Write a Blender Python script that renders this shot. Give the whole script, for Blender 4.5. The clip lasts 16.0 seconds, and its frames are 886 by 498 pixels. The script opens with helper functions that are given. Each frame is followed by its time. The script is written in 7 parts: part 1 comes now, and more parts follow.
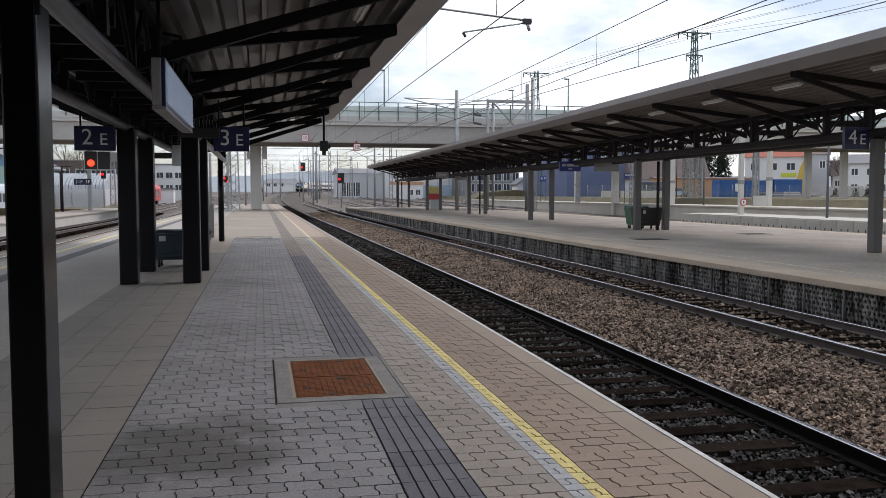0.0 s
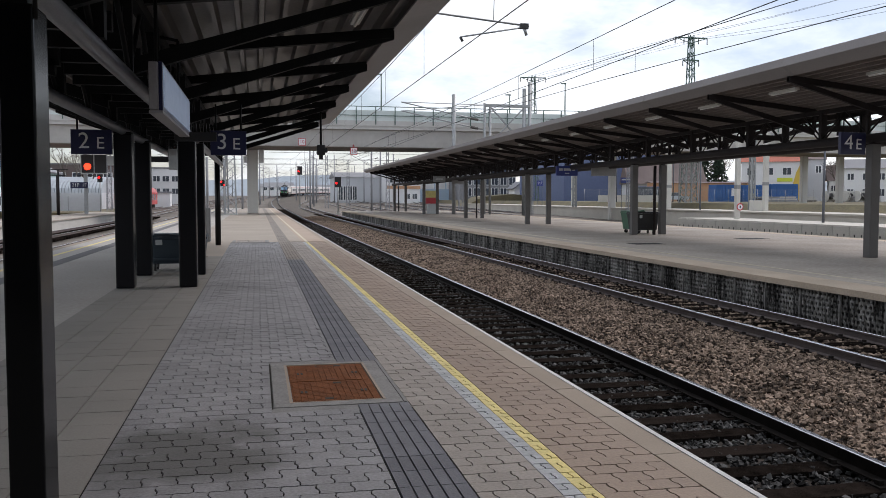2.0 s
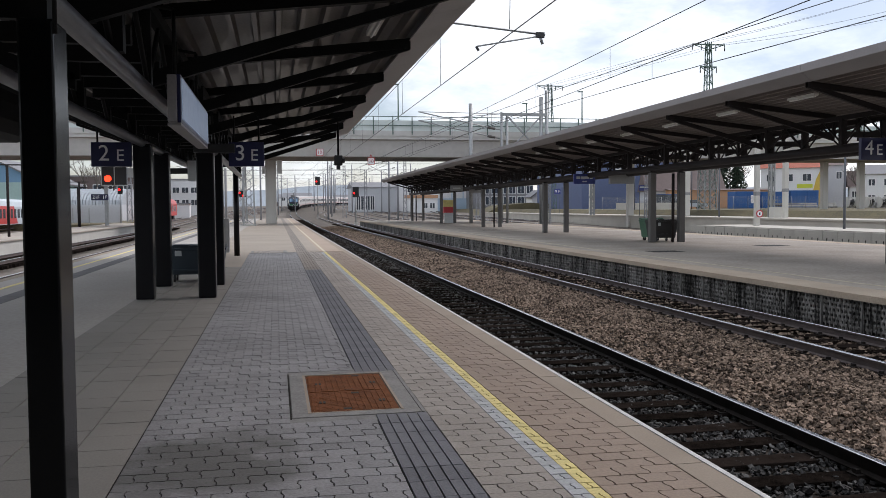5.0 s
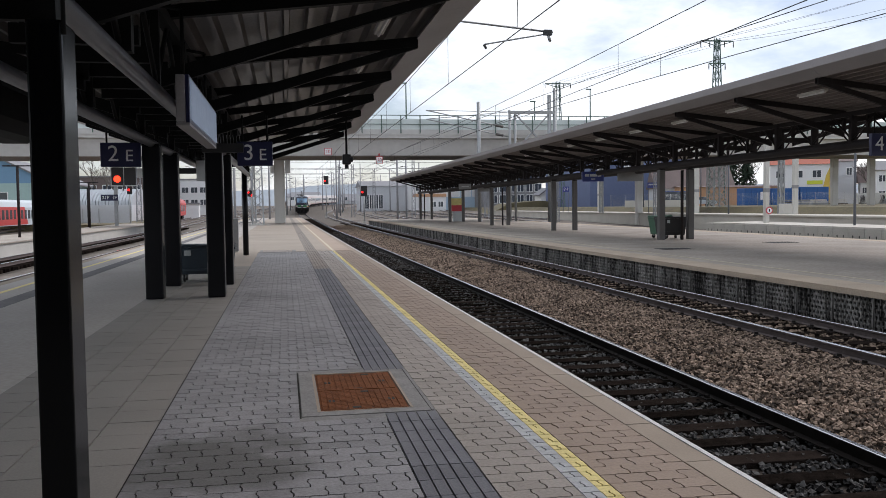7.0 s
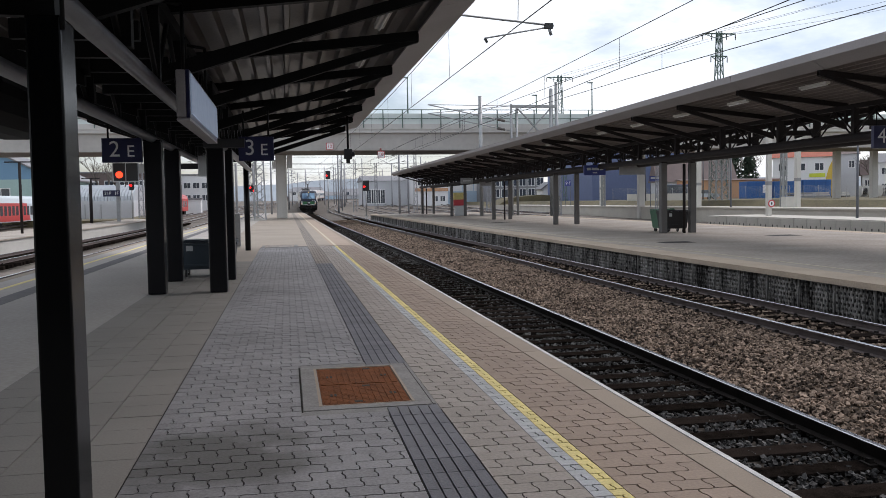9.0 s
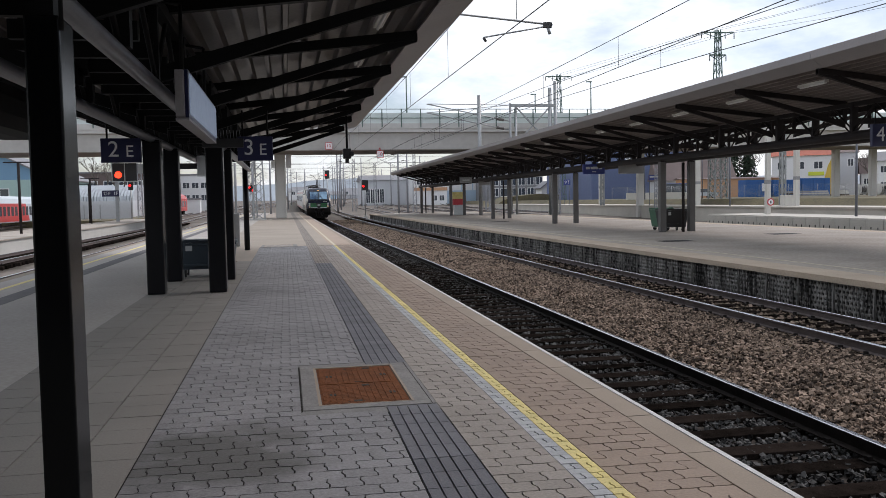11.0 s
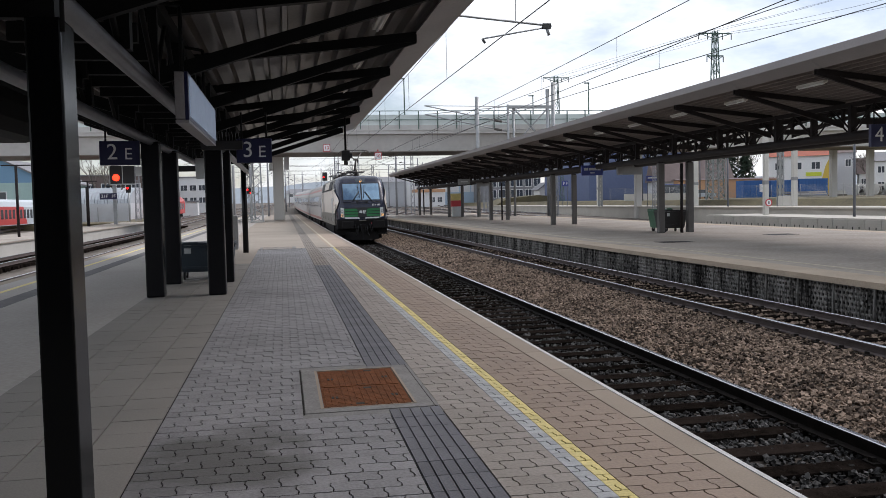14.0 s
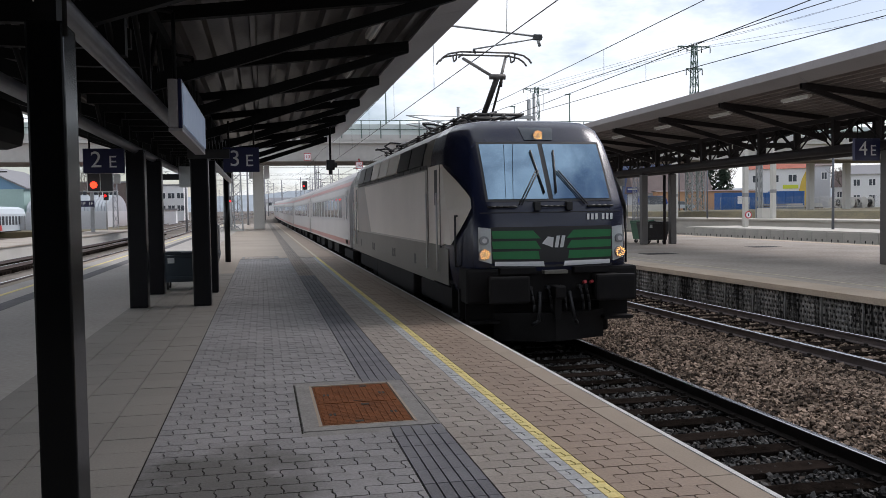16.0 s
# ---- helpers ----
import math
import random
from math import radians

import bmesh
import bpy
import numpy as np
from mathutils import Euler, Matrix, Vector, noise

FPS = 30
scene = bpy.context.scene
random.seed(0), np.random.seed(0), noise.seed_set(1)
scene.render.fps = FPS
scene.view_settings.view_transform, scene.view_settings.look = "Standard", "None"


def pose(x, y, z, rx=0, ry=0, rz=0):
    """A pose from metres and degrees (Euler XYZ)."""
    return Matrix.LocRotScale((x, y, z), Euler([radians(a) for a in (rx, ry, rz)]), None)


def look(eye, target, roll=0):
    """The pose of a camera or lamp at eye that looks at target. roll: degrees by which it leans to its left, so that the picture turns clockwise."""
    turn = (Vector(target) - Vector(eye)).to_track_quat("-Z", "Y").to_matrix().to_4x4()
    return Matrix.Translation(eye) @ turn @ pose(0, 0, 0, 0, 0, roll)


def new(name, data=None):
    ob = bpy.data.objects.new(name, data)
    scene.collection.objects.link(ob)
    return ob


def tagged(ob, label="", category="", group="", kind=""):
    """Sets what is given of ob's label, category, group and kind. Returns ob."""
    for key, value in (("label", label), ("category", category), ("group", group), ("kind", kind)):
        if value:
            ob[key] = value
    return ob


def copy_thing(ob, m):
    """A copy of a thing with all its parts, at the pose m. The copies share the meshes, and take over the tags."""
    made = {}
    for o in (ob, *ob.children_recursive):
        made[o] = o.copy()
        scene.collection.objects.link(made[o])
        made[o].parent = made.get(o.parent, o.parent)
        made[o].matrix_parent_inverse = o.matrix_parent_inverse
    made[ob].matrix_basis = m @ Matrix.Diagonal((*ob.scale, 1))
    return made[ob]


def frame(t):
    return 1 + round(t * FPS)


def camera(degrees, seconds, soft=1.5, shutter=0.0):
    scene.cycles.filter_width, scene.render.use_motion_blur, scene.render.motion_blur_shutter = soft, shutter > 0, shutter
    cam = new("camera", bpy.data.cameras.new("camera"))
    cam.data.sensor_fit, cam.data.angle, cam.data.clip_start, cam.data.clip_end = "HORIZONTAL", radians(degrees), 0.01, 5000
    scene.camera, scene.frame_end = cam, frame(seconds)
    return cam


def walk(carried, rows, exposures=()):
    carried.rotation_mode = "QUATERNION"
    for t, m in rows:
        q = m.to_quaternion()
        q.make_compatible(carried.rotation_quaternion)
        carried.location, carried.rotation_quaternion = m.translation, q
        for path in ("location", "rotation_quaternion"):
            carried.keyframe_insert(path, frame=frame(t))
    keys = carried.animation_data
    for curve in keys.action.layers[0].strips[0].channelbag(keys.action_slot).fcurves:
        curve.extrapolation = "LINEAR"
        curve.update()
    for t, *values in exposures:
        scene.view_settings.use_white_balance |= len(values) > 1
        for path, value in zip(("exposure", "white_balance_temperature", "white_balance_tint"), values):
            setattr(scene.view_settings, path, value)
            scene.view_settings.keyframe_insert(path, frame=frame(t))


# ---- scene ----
cam = camera(54.263, 16.0, soft=0.75)

# handheld camera standing on the platform
PATH = [
    (0.0, look((-0.006, -0.004, 1.697), (4.106, 19.528, 0.427), -0.054)),
    (0.5, look((-0.007, -0.005, 1.699), (4.096, 19.528, 0.424), -0.029)),
    (1.0, look((-0.011, -0.004, 1.698), (4.090, 19.530, 0.432), 0.029)),
    (1.5, look((-0.005, -0.002, 1.700), (4.163, 19.520, 0.469), 0.040)),
    (2.0, look((-0.008, -0.005, 1.701), (4.179, 19.517, 0.525), 0.049)),
    (2.5, look((-0.012, -0.005, 1.703), (4.124, 19.530, 0.575), 0.031)),
    (3.0, look((-0.015, -0.005, 1.703), (4.034, 19.553, 0.662), -0.018)),
    (3.5, look((-0.015, -0.006, 1.705), (3.961, 19.570, 0.716), -0.128)),
    (4.0, look((-0.010, -0.005, 1.703), (3.911, 19.583, 0.750), -0.245)),
    (6.5, look((0.001, -0.001, 1.706), (3.611, 19.645, 0.718), -0.606)),
    (7.0, look((0.000, -0.000, 1.702), (3.589, 19.650, 0.705), -0.712)),
    (7.5, look((-0.000, -0.005, 1.702), (3.556, 19.650, 0.675), -0.788)),
    (8.0, look((0.005, -0.005, 1.701), (3.567, 19.646, 0.640), -0.834)),
    (8.5, look((0.009, -0.006, 1.701), (3.562, 19.646, 0.625), -0.879)),
    (9.0, look((0.011, -0.005, 1.699), (3.546, 19.648, 0.574), -0.951)),
    (11.5, look((0.011, -0.009, 1.699), (3.554, 19.642, 0.552), -1.123)),
    (12.0, look((0.009, -0.005, 1.701), (3.517, 19.651, 0.544), -1.138)),
    (12.5, look((0.007, -0.004, 1.696), (3.516, 19.651, 0.532), -1.185)),
    (13.0, look((0.007, -0.001, 1.700), (3.529, 19.651, 0.526), -1.199)),
    (13.5, look((0.001, 0.004, 1.701), (3.557, 19.652, 0.558), -1.252)),
    (14.0, look((-0.017, 0.024, 1.699), (3.581, 19.667, 0.596), -1.280)),
    (14.5, look((-0.030, 0.070, 1.706), (3.695, 19.693, 0.678), -1.374)),
    (15.0, look((-0.035, 0.146, 1.726), (3.762, 19.760, 0.795), -1.153)),
    (15.5, look((-0.096, 0.197, 1.729), (3.734, 19.806, 0.836), -0.957)),
    (16.0, look((-0.177, 0.221, 1.728), (3.904, 19.780, 0.839), -0.876)),
]
walk(cam, PATH, exposures=[(0.0, 0.5, 6350, 17), (16.0, 0.5, 6350, 17)])

# ---- world and light ----
world = bpy.data.worlds.new("sky")
scene.world = world
world.use_nodes = True
wn, wl = world.node_tree.nodes, world.node_tree.links
wn.clear()
w_out = wn.new("ShaderNodeOutputWorld")
w_sky = wn.new("ShaderNodeTexSky")
w_sky.sky_type = "NISHITA"
w_sky.sun_disc = False
w_sky.sun_elevation = radians(42)
w_sky.sun_rotation = radians(60)
w_bg = wn.new("ShaderNodeBackground")
w_bg.inputs["Strength"].default_value = 0.075
w_cloud = wn.new("ShaderNodeBackground")
w_cloud.inputs["Color"].default_value = (0.91, 0.98, 1.0, 1)
w_cloud.inputs["Strength"].default_value = 0.9
w_mix = wn.new("ShaderNodeMixShader")
w_tc = wn.new("ShaderNodeTexCoord")
w_map = wn.new("ShaderNodeMapping")
w_map.inputs["Scale"].default_value = (1.0, 1.0, 2.6)
w_noise = wn.new("ShaderNodeTexNoise")
w_noise.inputs["Scale"].default_value = 2.3
w_noise.inputs["Detail"].default_value = 7
w_noise.inputs["Roughness"].default_value = 0.6
w_ramp = wn.new("ShaderNodeValToRGB")
w_ramp.color_ramp.elements[0].position = 0.40
w_ramp.color_ramp.elements[0].color = (0.1, 0.1, 0.1, 1)
w_ramp.color_ramp.elements[1].position = 0.55
wl.new(w_tc.outputs["Generated"], w_map.inputs["Vector"])
wl.new(w_map.outputs["Vector"], w_noise.inputs["Vector"])
wl.new(w_noise.outputs["Fac"], w_ramp.inputs["Fac"])
wl.new(w_sky.outputs["Color"], w_bg.inputs["Color"])
wl.new(w_ramp.outputs["Color"], w_mix.inputs["Fac"])
wl.new(w_bg.outputs["Background"], w_mix.inputs[1])
wl.new(w_cloud.outputs["Background"], w_mix.inputs[2])
wl.new(w_mix.outputs["Shader"], w_out.inputs["Surface"])

sun = new("sun", bpy.data.lights.new("sun", "SUN"))
sun.data.energy = 1.3
sun.data.angle = radians(20)
sun.data.color = (1.0, 0.96, 0.9)
sun.matrix_world = look((60, 20, 60), (0, 0, 0))


# ---- materials ----
def mat(name, color, rough=0.7, metal=0.0, var=0.25, scale=6.0, fine=60.0, bump=0.15, dist=0.01, tint=None, spec=None, rand=0.0, island=0.0, streak=False, world=False, stain=None, lo=0.6, hi=1.4):
    """Painted or mineral surface: two scales of colour variation and a fine relief."""
    m = bpy.data.materials.new(name)
    m.use_nodes = True
    n, l = m.node_tree.nodes, m.node_tree.links
    b = n["Principled BSDF"]
    tc = n.new("ShaderNodeTexCoord")
    mp = n.new("ShaderNodeMapping")
    place = n.new("ShaderNodeNewGeometry").outputs["Position"] if world else tc.outputs["Object"]
    l.new(place, mp.inputs["Vector"])
    if streak:
        mp.inputs["Scale"].default_value = (1, 1, 0.12)
    big, small = n.new("ShaderNodeTexNoise"), n.new("ShaderNodeTexNoise")
    for node, s, d in ((big, scale, 5), (small, fine, 3)):
        node.inputs["Scale"].default_value = s
        node.inputs["Detail"].default_value = d
        l.new(mp.outputs["Vector"], node.inputs["Vector"])
    add = n.new("ShaderNodeMath")
    add.operation = "ADD"
    l.new(big.outputs["Fac"], add.inputs[0])
    l.new(small.outputs["Fac"], add.inputs[1])
    last = add
    if rand or island:
        src = n.new("ShaderNodeObjectInfo").outputs["Random"] if rand else n.new("ShaderNodeNewGeometry").outputs["Random Per Island"]
        k = n.new("ShaderNodeMath")
        k.operation = "MULTIPLY_ADD"
        k.inputs[1].default_value = 2 * (rand or island)
        l.new(src, k.inputs[0])
        l.new(add.outputs[0], k.inputs[2])
        sub = n.new("ShaderNodeMath")
        sub.operation = "SUBTRACT"
        sub.inputs[1].default_value = rand or island
        l.new(k.outputs[0], sub.inputs[0])
        last = sub
    ramp = n.new("ShaderNodeMapRange")
    ramp.inputs["From Min"].default_value = lo
    ramp.inputs["From Max"].default_value = hi
    l.new(last.outputs[0], ramp.inputs["Value"])
    mix = n.new("ShaderNodeMix")
    mix.data_type = "RGBA"
    t = tint or tuple(c * (1 + var) for c in color)
    mix.inputs["A"].default_value = (*[c * (1 - var) for c in color], 1)
    mix.inputs["B"].default_value = (*t, 1)
    l.new(ramp.outputs["Result"], mix.inputs["Factor"])
    colour = mix.outputs["Result"]
    if stain:
        # damp dirty patch of ragged outline, and pale scuffs elsewhere
        dist_n = n.new("ShaderNodeVectorMath")
        dist_n.operation = "DISTANCE"
        dist_n.inputs[1].default_value = (stain[0], stain[1], 0)
        l.new(place, dist_n.inputs[0])
        rag = n.new("ShaderNodeTexNoise")
        rag.inputs["Scale"].default_value = 2.6
        rag.inputs["Detail"].default_value = 6
        l.new(place, rag.inputs["Vector"])
        jag = n.new("ShaderNodeMath")
        jag.operation = "MULTIPLY_ADD"
        jag.inputs[1].default_value = 1.5
        l.new(rag.outputs["Fac"], jag.inputs[0])
        l.new(dist_n.outputs["Value"], jag.inputs[2])
        fall = n.new("ShaderNodeMapRange")
        fall.inputs["From Min"].default_value = stain[2] + 0.55
        fall.inputs["From Max"].default_value = stain[2] + 1.1
        fall.inputs["To Min"].default_value = 0.7
        fall.inputs["To Max"].default_value = 0.0
        l.new(jag.outputs[0], fall.inputs["Value"])
        dark = n.new("ShaderNodeMix")
        dark.data_type = "RGBA"
        dark.inputs["B"].default_value = (0.06, 0.058, 0.05, 1)
        l.new(fall.outputs["Result"], dark.inputs["Factor"])
        l.new(colour, dark.inputs["A"])
        scuff = n.new("ShaderNodeMapRange")
        scuff.inputs["From Min"].default_value = 0.62
        scuff.inputs["From Max"].default_value = 0.78
        scuff.inputs["To Max"].default_value = 0.3
        l.new(rag.outputs["Fac"], scuff.inputs["Value"])
        pale = n.new("ShaderNodeMix")
        pale.data_type = "RGBA"
        pale.inputs["B"].default_value = (0.42, 0.41, 0.4, 1)
        l.new(scuff.outputs["Result"], pale.inputs["Factor"])
        l.new(dark.outputs["Result"], pale.inputs["A"])
        colour = pale.outputs["Result"]
    l.new(colour, b.inputs["Base Color"])
    b.inputs["Roughness"].default_value = rough
    b.inputs["Metallic"].default_value = metal
    if spec is not None:
        b.inputs["Specular IOR Level"].default_value = spec
    if bump:
        bp = n.new("ShaderNodeBump")
        bp.inputs["Strength"].default_value = bump
        bp.inputs["Distance"].default_value = dist
        l.new(small.outputs["Fac"], bp.inputs["Height"])
        l.new(bp.outputs["Normal"], b.inputs["Normal"])
    return m


def glow(name, color, strength):
    m = bpy.data.materials.new(name)
    m.use_nodes = True
    b = m.node_tree.nodes["Principled BSDF"]
    b.inputs["Base Color"].default_value = (*color, 1)
    b.inputs["Emission Color"].default_value = (*color, 1)
    b.inputs["Emission Strength"].default_value = strength
    return m


def glass(name, color, rough=0.04):
    """Dark coach or window glass, seen from outside."""
    m = bpy.data.materials.new(name)
    m.use_nodes = True
    b = m.node_tree.nodes["Principled BSDF"]
    b.inputs["Base Color"].default_value = (*color, 1)
    b.inputs["Roughness"].default_value = rough
    b.inputs["Specular IOR Level"].default_value = 0.9
    return m


M_PAVE = mat("grey_paver", (0.212, 0.208, 0.211), 0.72, var=0.36, scale=0.5, fine=45, bump=0.3, island=0.12, spec=0.4, world=True, stain=(-0.5, 5.9, 0.6))
M_PAVE1 = mat("grey_paver_single", (0.212, 0.208, 0.211), 0.72, var=0.36, scale=0.5, fine=45, bump=0.3, rand=0.12, spec=0.4, world=True, stain=(-0.5, 5.9, 0.6))
M_BEIGE = mat("beige_paver", (0.25, 0.188, 0.142), 0.72, var=0.2, scale=0.7, fine=45, bump=0.3, island=0.1, spec=0.4, world=True)
M_BEIGE1 = mat("beige_paver_single", (0.25, 0.188, 0.142), 0.72, var=0.2, scale=0.7, fine=45, bump=0.3, rand=0.1, spec=0.4, world=True)
M_YELLOW = mat("yellow_line_paint", (0.62, 0.52, 0.2), 0.7, var=0.25, scale=4, fine=50, bump=0.3)
M_BROWN = mat("brown_grey_paver", (0.27, 0.24, 0.21), 0.72, var=0.25, scale=0.6, fine=45, bump=0.3, island=0.12, spec=0.4, world=True)
M_BROWN1 = mat("brown_grey_paver_single", (0.27, 0.24, 0.21), 0.72, var=0.25, scale=0.6, fine=45, bump=0.3, rand=0.12, spec=0.4, world=True)
M_TACT1 = mat("dark_tactile_tile", (0.145, 0.146, 0.158), 0.8, var=0.25, scale=2, fine=60, bump=0.3, rand=0.15, spec=0.12, world=True)
M_WHITEBLK = mat("pale_grey_paver", (0.36, 0.37, 0.38), 0.8, var=0.22, scale=3, fine=50, bump=0.3, island=0.15)
M_SLAB = mat("concrete_slab", (0.203, 0.189, 0.169), 0.72, var=0.16, scale=0.6, fine=60, bump=0.15, rand=0.12, spec=0.4, world=True)
M_JOINT = mat("joint_sand", (0.028, 0.026, 0.023), 0.95, var=0.4, scale=2, fine=80, spec=0.12)
M_TACT = mat("dark_tactile_paver", (0.13, 0.125, 0.125), 0.8, var=0.25, scale=2, fine=60, island=0.1, spec=0.12)
M_KERB = mat("kerb_concrete", (0.30, 0.25, 0.2), 0.8, var=0.14, scale=1.5, fine=70, bump=0.15, rand=0.08, spec=0.12, world=True)
M_EDGEWHITE = mat("white_edge_strip", (0.55, 0.55, 0.54), 0.7, var=0.2, scale=5, spec=0.1)
M_CONC = mat("concrete", (0.462, 0.451, 0.418), 0.85, var=0.16, scale=0.5, fine=25, bump=0.15)
M_CONCW = mat("pale_concrete", (0.538, 0.520, 0.475), 0.8, var=0.12, scale=0.4, fine=20, bump=0.1)
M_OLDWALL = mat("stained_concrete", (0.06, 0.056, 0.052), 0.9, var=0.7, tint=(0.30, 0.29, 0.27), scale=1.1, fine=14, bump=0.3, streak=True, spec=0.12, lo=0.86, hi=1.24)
# near-black that stands in for the shade inside holes and slots
M_HOLE = mat("hole_shade_black", (0.02, 0.02, 0.02), 0.9)
M_PLATB = mat("platform_asphalt", (0.345, 0.305, 0.26), 0.8, var=0.34, scale=0.45, fine=9, spec=0.35)
M_PLATB_EDGE = mat("platform_edge_paving", (0.44, 0.36, 0.28), 0.8, var=0.22, scale=0.8, fine=30, spec=0.12)
M_GROUND = mat("rail_yard_ground", (0.165, 0.145, 0.125), 0.95, var=0.5, scale=0.3, fine=4.0, bump=0.5, dist=0.05, spec=0.12)
# bed colour darkened for the shade in the gaps between stones
M_BALLAST = mat("ballast_bed", (0.05, 0.042, 0.036), 0.95, var=0.55, scale=1.0, fine=22, bump=0.8, dist=0.03, spec=0.12)
M_YARDBED = mat("brown_yard_gravel", (0.115, 0.1, 0.086), 0.95, var=0.5, scale=0.5, fine=6, bump=0.6, dist=0.05, spec=0.12)
M_STONE = mat("ballast_stone", (0.075, 0.055, 0.042), 0.9, var=0.5, scale=1.2, fine=40, bump=0.2, island=0.5, tint=(0.36, 0.27, 0.205), spec=0.12, world=True)
M_STONE_DARK = mat("oily_ballast_stone", (0.017, 0.016, 0.016), 0.75, var=0.5, scale=1.0, fine=40, bump=0.2, island=0.45, tint=(0.15, 0.147, 0.143), spec=0.03, world=True)
M_SLEEPER = mat("tarred_sleeper_wood", (0.008, 0.007, 0.006), 1.0, var=0.6, scale=9, fine=60, bump=0.9, rand=0.3, tint=(0.026, 0.02, 0.017), spec=0.0, world=True)
M_RAILTOP = mat("polished_rail_head", (0.6, 0.6, 0.62), 0.22, 1.0, var=0.1, scale=10, bump=0)
M_RAILSIDE = mat("rusty_rail_web", (0.022, 0.018, 0.016), 0.8, var=0.4, scale=6, spec=0.12)
M_RAILSIDE2 = mat("dull_rail_web", (0.11, 0.09, 0.085), 0.75, var=0.3, scale=6, spec=0.12)
M_RUST = mat("rusty_cover_iron", (0.132, 0.049, 0.019), 0.85, 0.0, var=0.4, scale=5, fine=45, bump=0.3, tint=(0.22, 0.085, 0.035), spec=0.12)
M_COLUMN = mat("anthracite_column_paint", (0.004, 0.004, 0.0055), 0.3, 0.0, var=0.2, scale=2, fine=70, bump=0.02, spec=0.25)
M_SLIM = mat("glossy_anthracite_paint", (0.003, 0.0034, 0.0038), 0.2, 0.0, var=0.15, scale=2, fine=70, bump=0.008, spec=0.22)
M_PIPE = mat("dark_galvanised_pipe", (0.13, 0.13, 0.14), 0.36, 0.6, var=0.35, scale=5, fine=60, bump=0.2, spec=0.5)
M_STEEL = mat("black_steel_paint", (0.009, 0.009, 0.009), 0.55, 0.0, var=0.25, scale=3, fine=50, bump=0.05, spec=0.12)
M_BSTEEL = mat("brown_black_steel", (0.026, 0.022, 0.022), 0.6, 0.0, var=0.25, scale=2, spec=0.12)
M_BCOLUMN = mat("grey_column_paint", (0.1, 0.094, 0.09), 0.6, var=0.15, scale=1.5)
M_SHEET = mat("corrugated_roof_sheet", (0.115, 0.104, 0.098), 0.34, 0.0, var=0.4, scale=1.2, fine=20, bump=0.04, spec=0.45)
M_SHEETB = mat("corrugated_roof_sheet_brown", (0.240, 0.210, 0.198), 0.6, 0.0, var=0.25, scale=0.6, fine=20, bump=0.05, spec=0.12)
M_FASCIA = mat("grey_fascia_metal", (0.276, 0.262, 0.262), 0.5, 0.0, var=0.12, scale=0.7, fine=30, bump=0.03)
# lighter copy of the fascia grey, with the sky's sheen painted in
M_FASCIA_PALE = mat("sky_sheen_fascia_metal", (0.5, 0.485, 0.485), 0.42, 0.0, var=0.16, scale=0.7, fine=30, bump=0.03, spec=0.5)
M_FASCIAB = mat("taupe_fascia_metal", (0.25, 0.228, 0.225), 0.5, 0.0, var=0.14, scale=0.7, fine=30, bump=0.03)
M_CREAM = mat("cream_line_paint", (0.5, 0.44, 0.33), 0.7, var=0.25, scale=3, spec=0.1)
M_NAVY = mat("navy_sign_enamel", (0.012, 0.014, 0.06), 0.35, var=0.1, bump=0)
M_SIGNBLUE = mat("station_sign_blue", (0.03, 0.045, 0.2), 0.4, var=0.1, bump=0)
M_WHITE = mat("white_paint", (0.75, 0.75, 0.75), 0.5, var=0.06, bump=0)
M_BLACK = mat("black_plastic", (0.015, 0.015, 0.016), 0.5, var=0.2)
M_TUBE = mat("fluorescent_tube_off", (0.75, 0.75, 0.72), 0.35, var=0.05, bump=0)
M_LAMPBODY = mat("pale_lamp_housing", (0.6, 0.58, 0.54), 0.5, var=0.1, bump=0)
M_GALV = mat("galvanised_steel", (0.33, 0.34, 0.34), 0.5, 0.6, var=0.2, scale=4)
M_WIRE = mat("dark_wire", (0.05, 0.05, 0.05), 0.6, 0.3)
M_GREENSTEEL = mat("green_mast_paint", (0.1, 0.15, 0.13), 0.7, var=0.2)
M_BIN = mat("slate_blue_plastic", (0.035, 0.05, 0.065), 0.5, var=0.15, scale=3)
M_LABEL = mat("pale_label", (0.5, 0.52, 0.52), 0.5, var=0.1)
M_RED_LAMP = glow("red_signal_lens", (1.0, 0.012, 0.01), 2.4)
M_ORANGE_LAMP = glow("red_orange_signal_lens", (1.0, 0.035, 0.01), 2.6)


# ---- mesh helpers ----
def box(bm, x0, y0, z0, x1, y1, z1, m=None, bevel=0.0):
    """A box between two corners; m: an optional pose."""
    vs = [bm.verts.new((x, y, z)) for x in (x0, x1) for y in (y0, y1) for z in (z0, z1)]
    if m is not None:
        for v in vs:
            v.co = m @ v.co
    fs = [bm.faces.new([vs[i] for i in q]) for q in ((0, 1, 3, 2), (4, 6, 7, 5), (0, 4, 5, 1), (2, 3, 7, 6), (0, 2, 6, 4), (1, 5, 7, 3))]
    if bevel:
        es = {e for f in fs for e in f.edges}
        bmesh.ops.bevel(bm, geom=list(es), offset=bevel, segments=2, profile=0.6, affect="EDGES")
    return vs


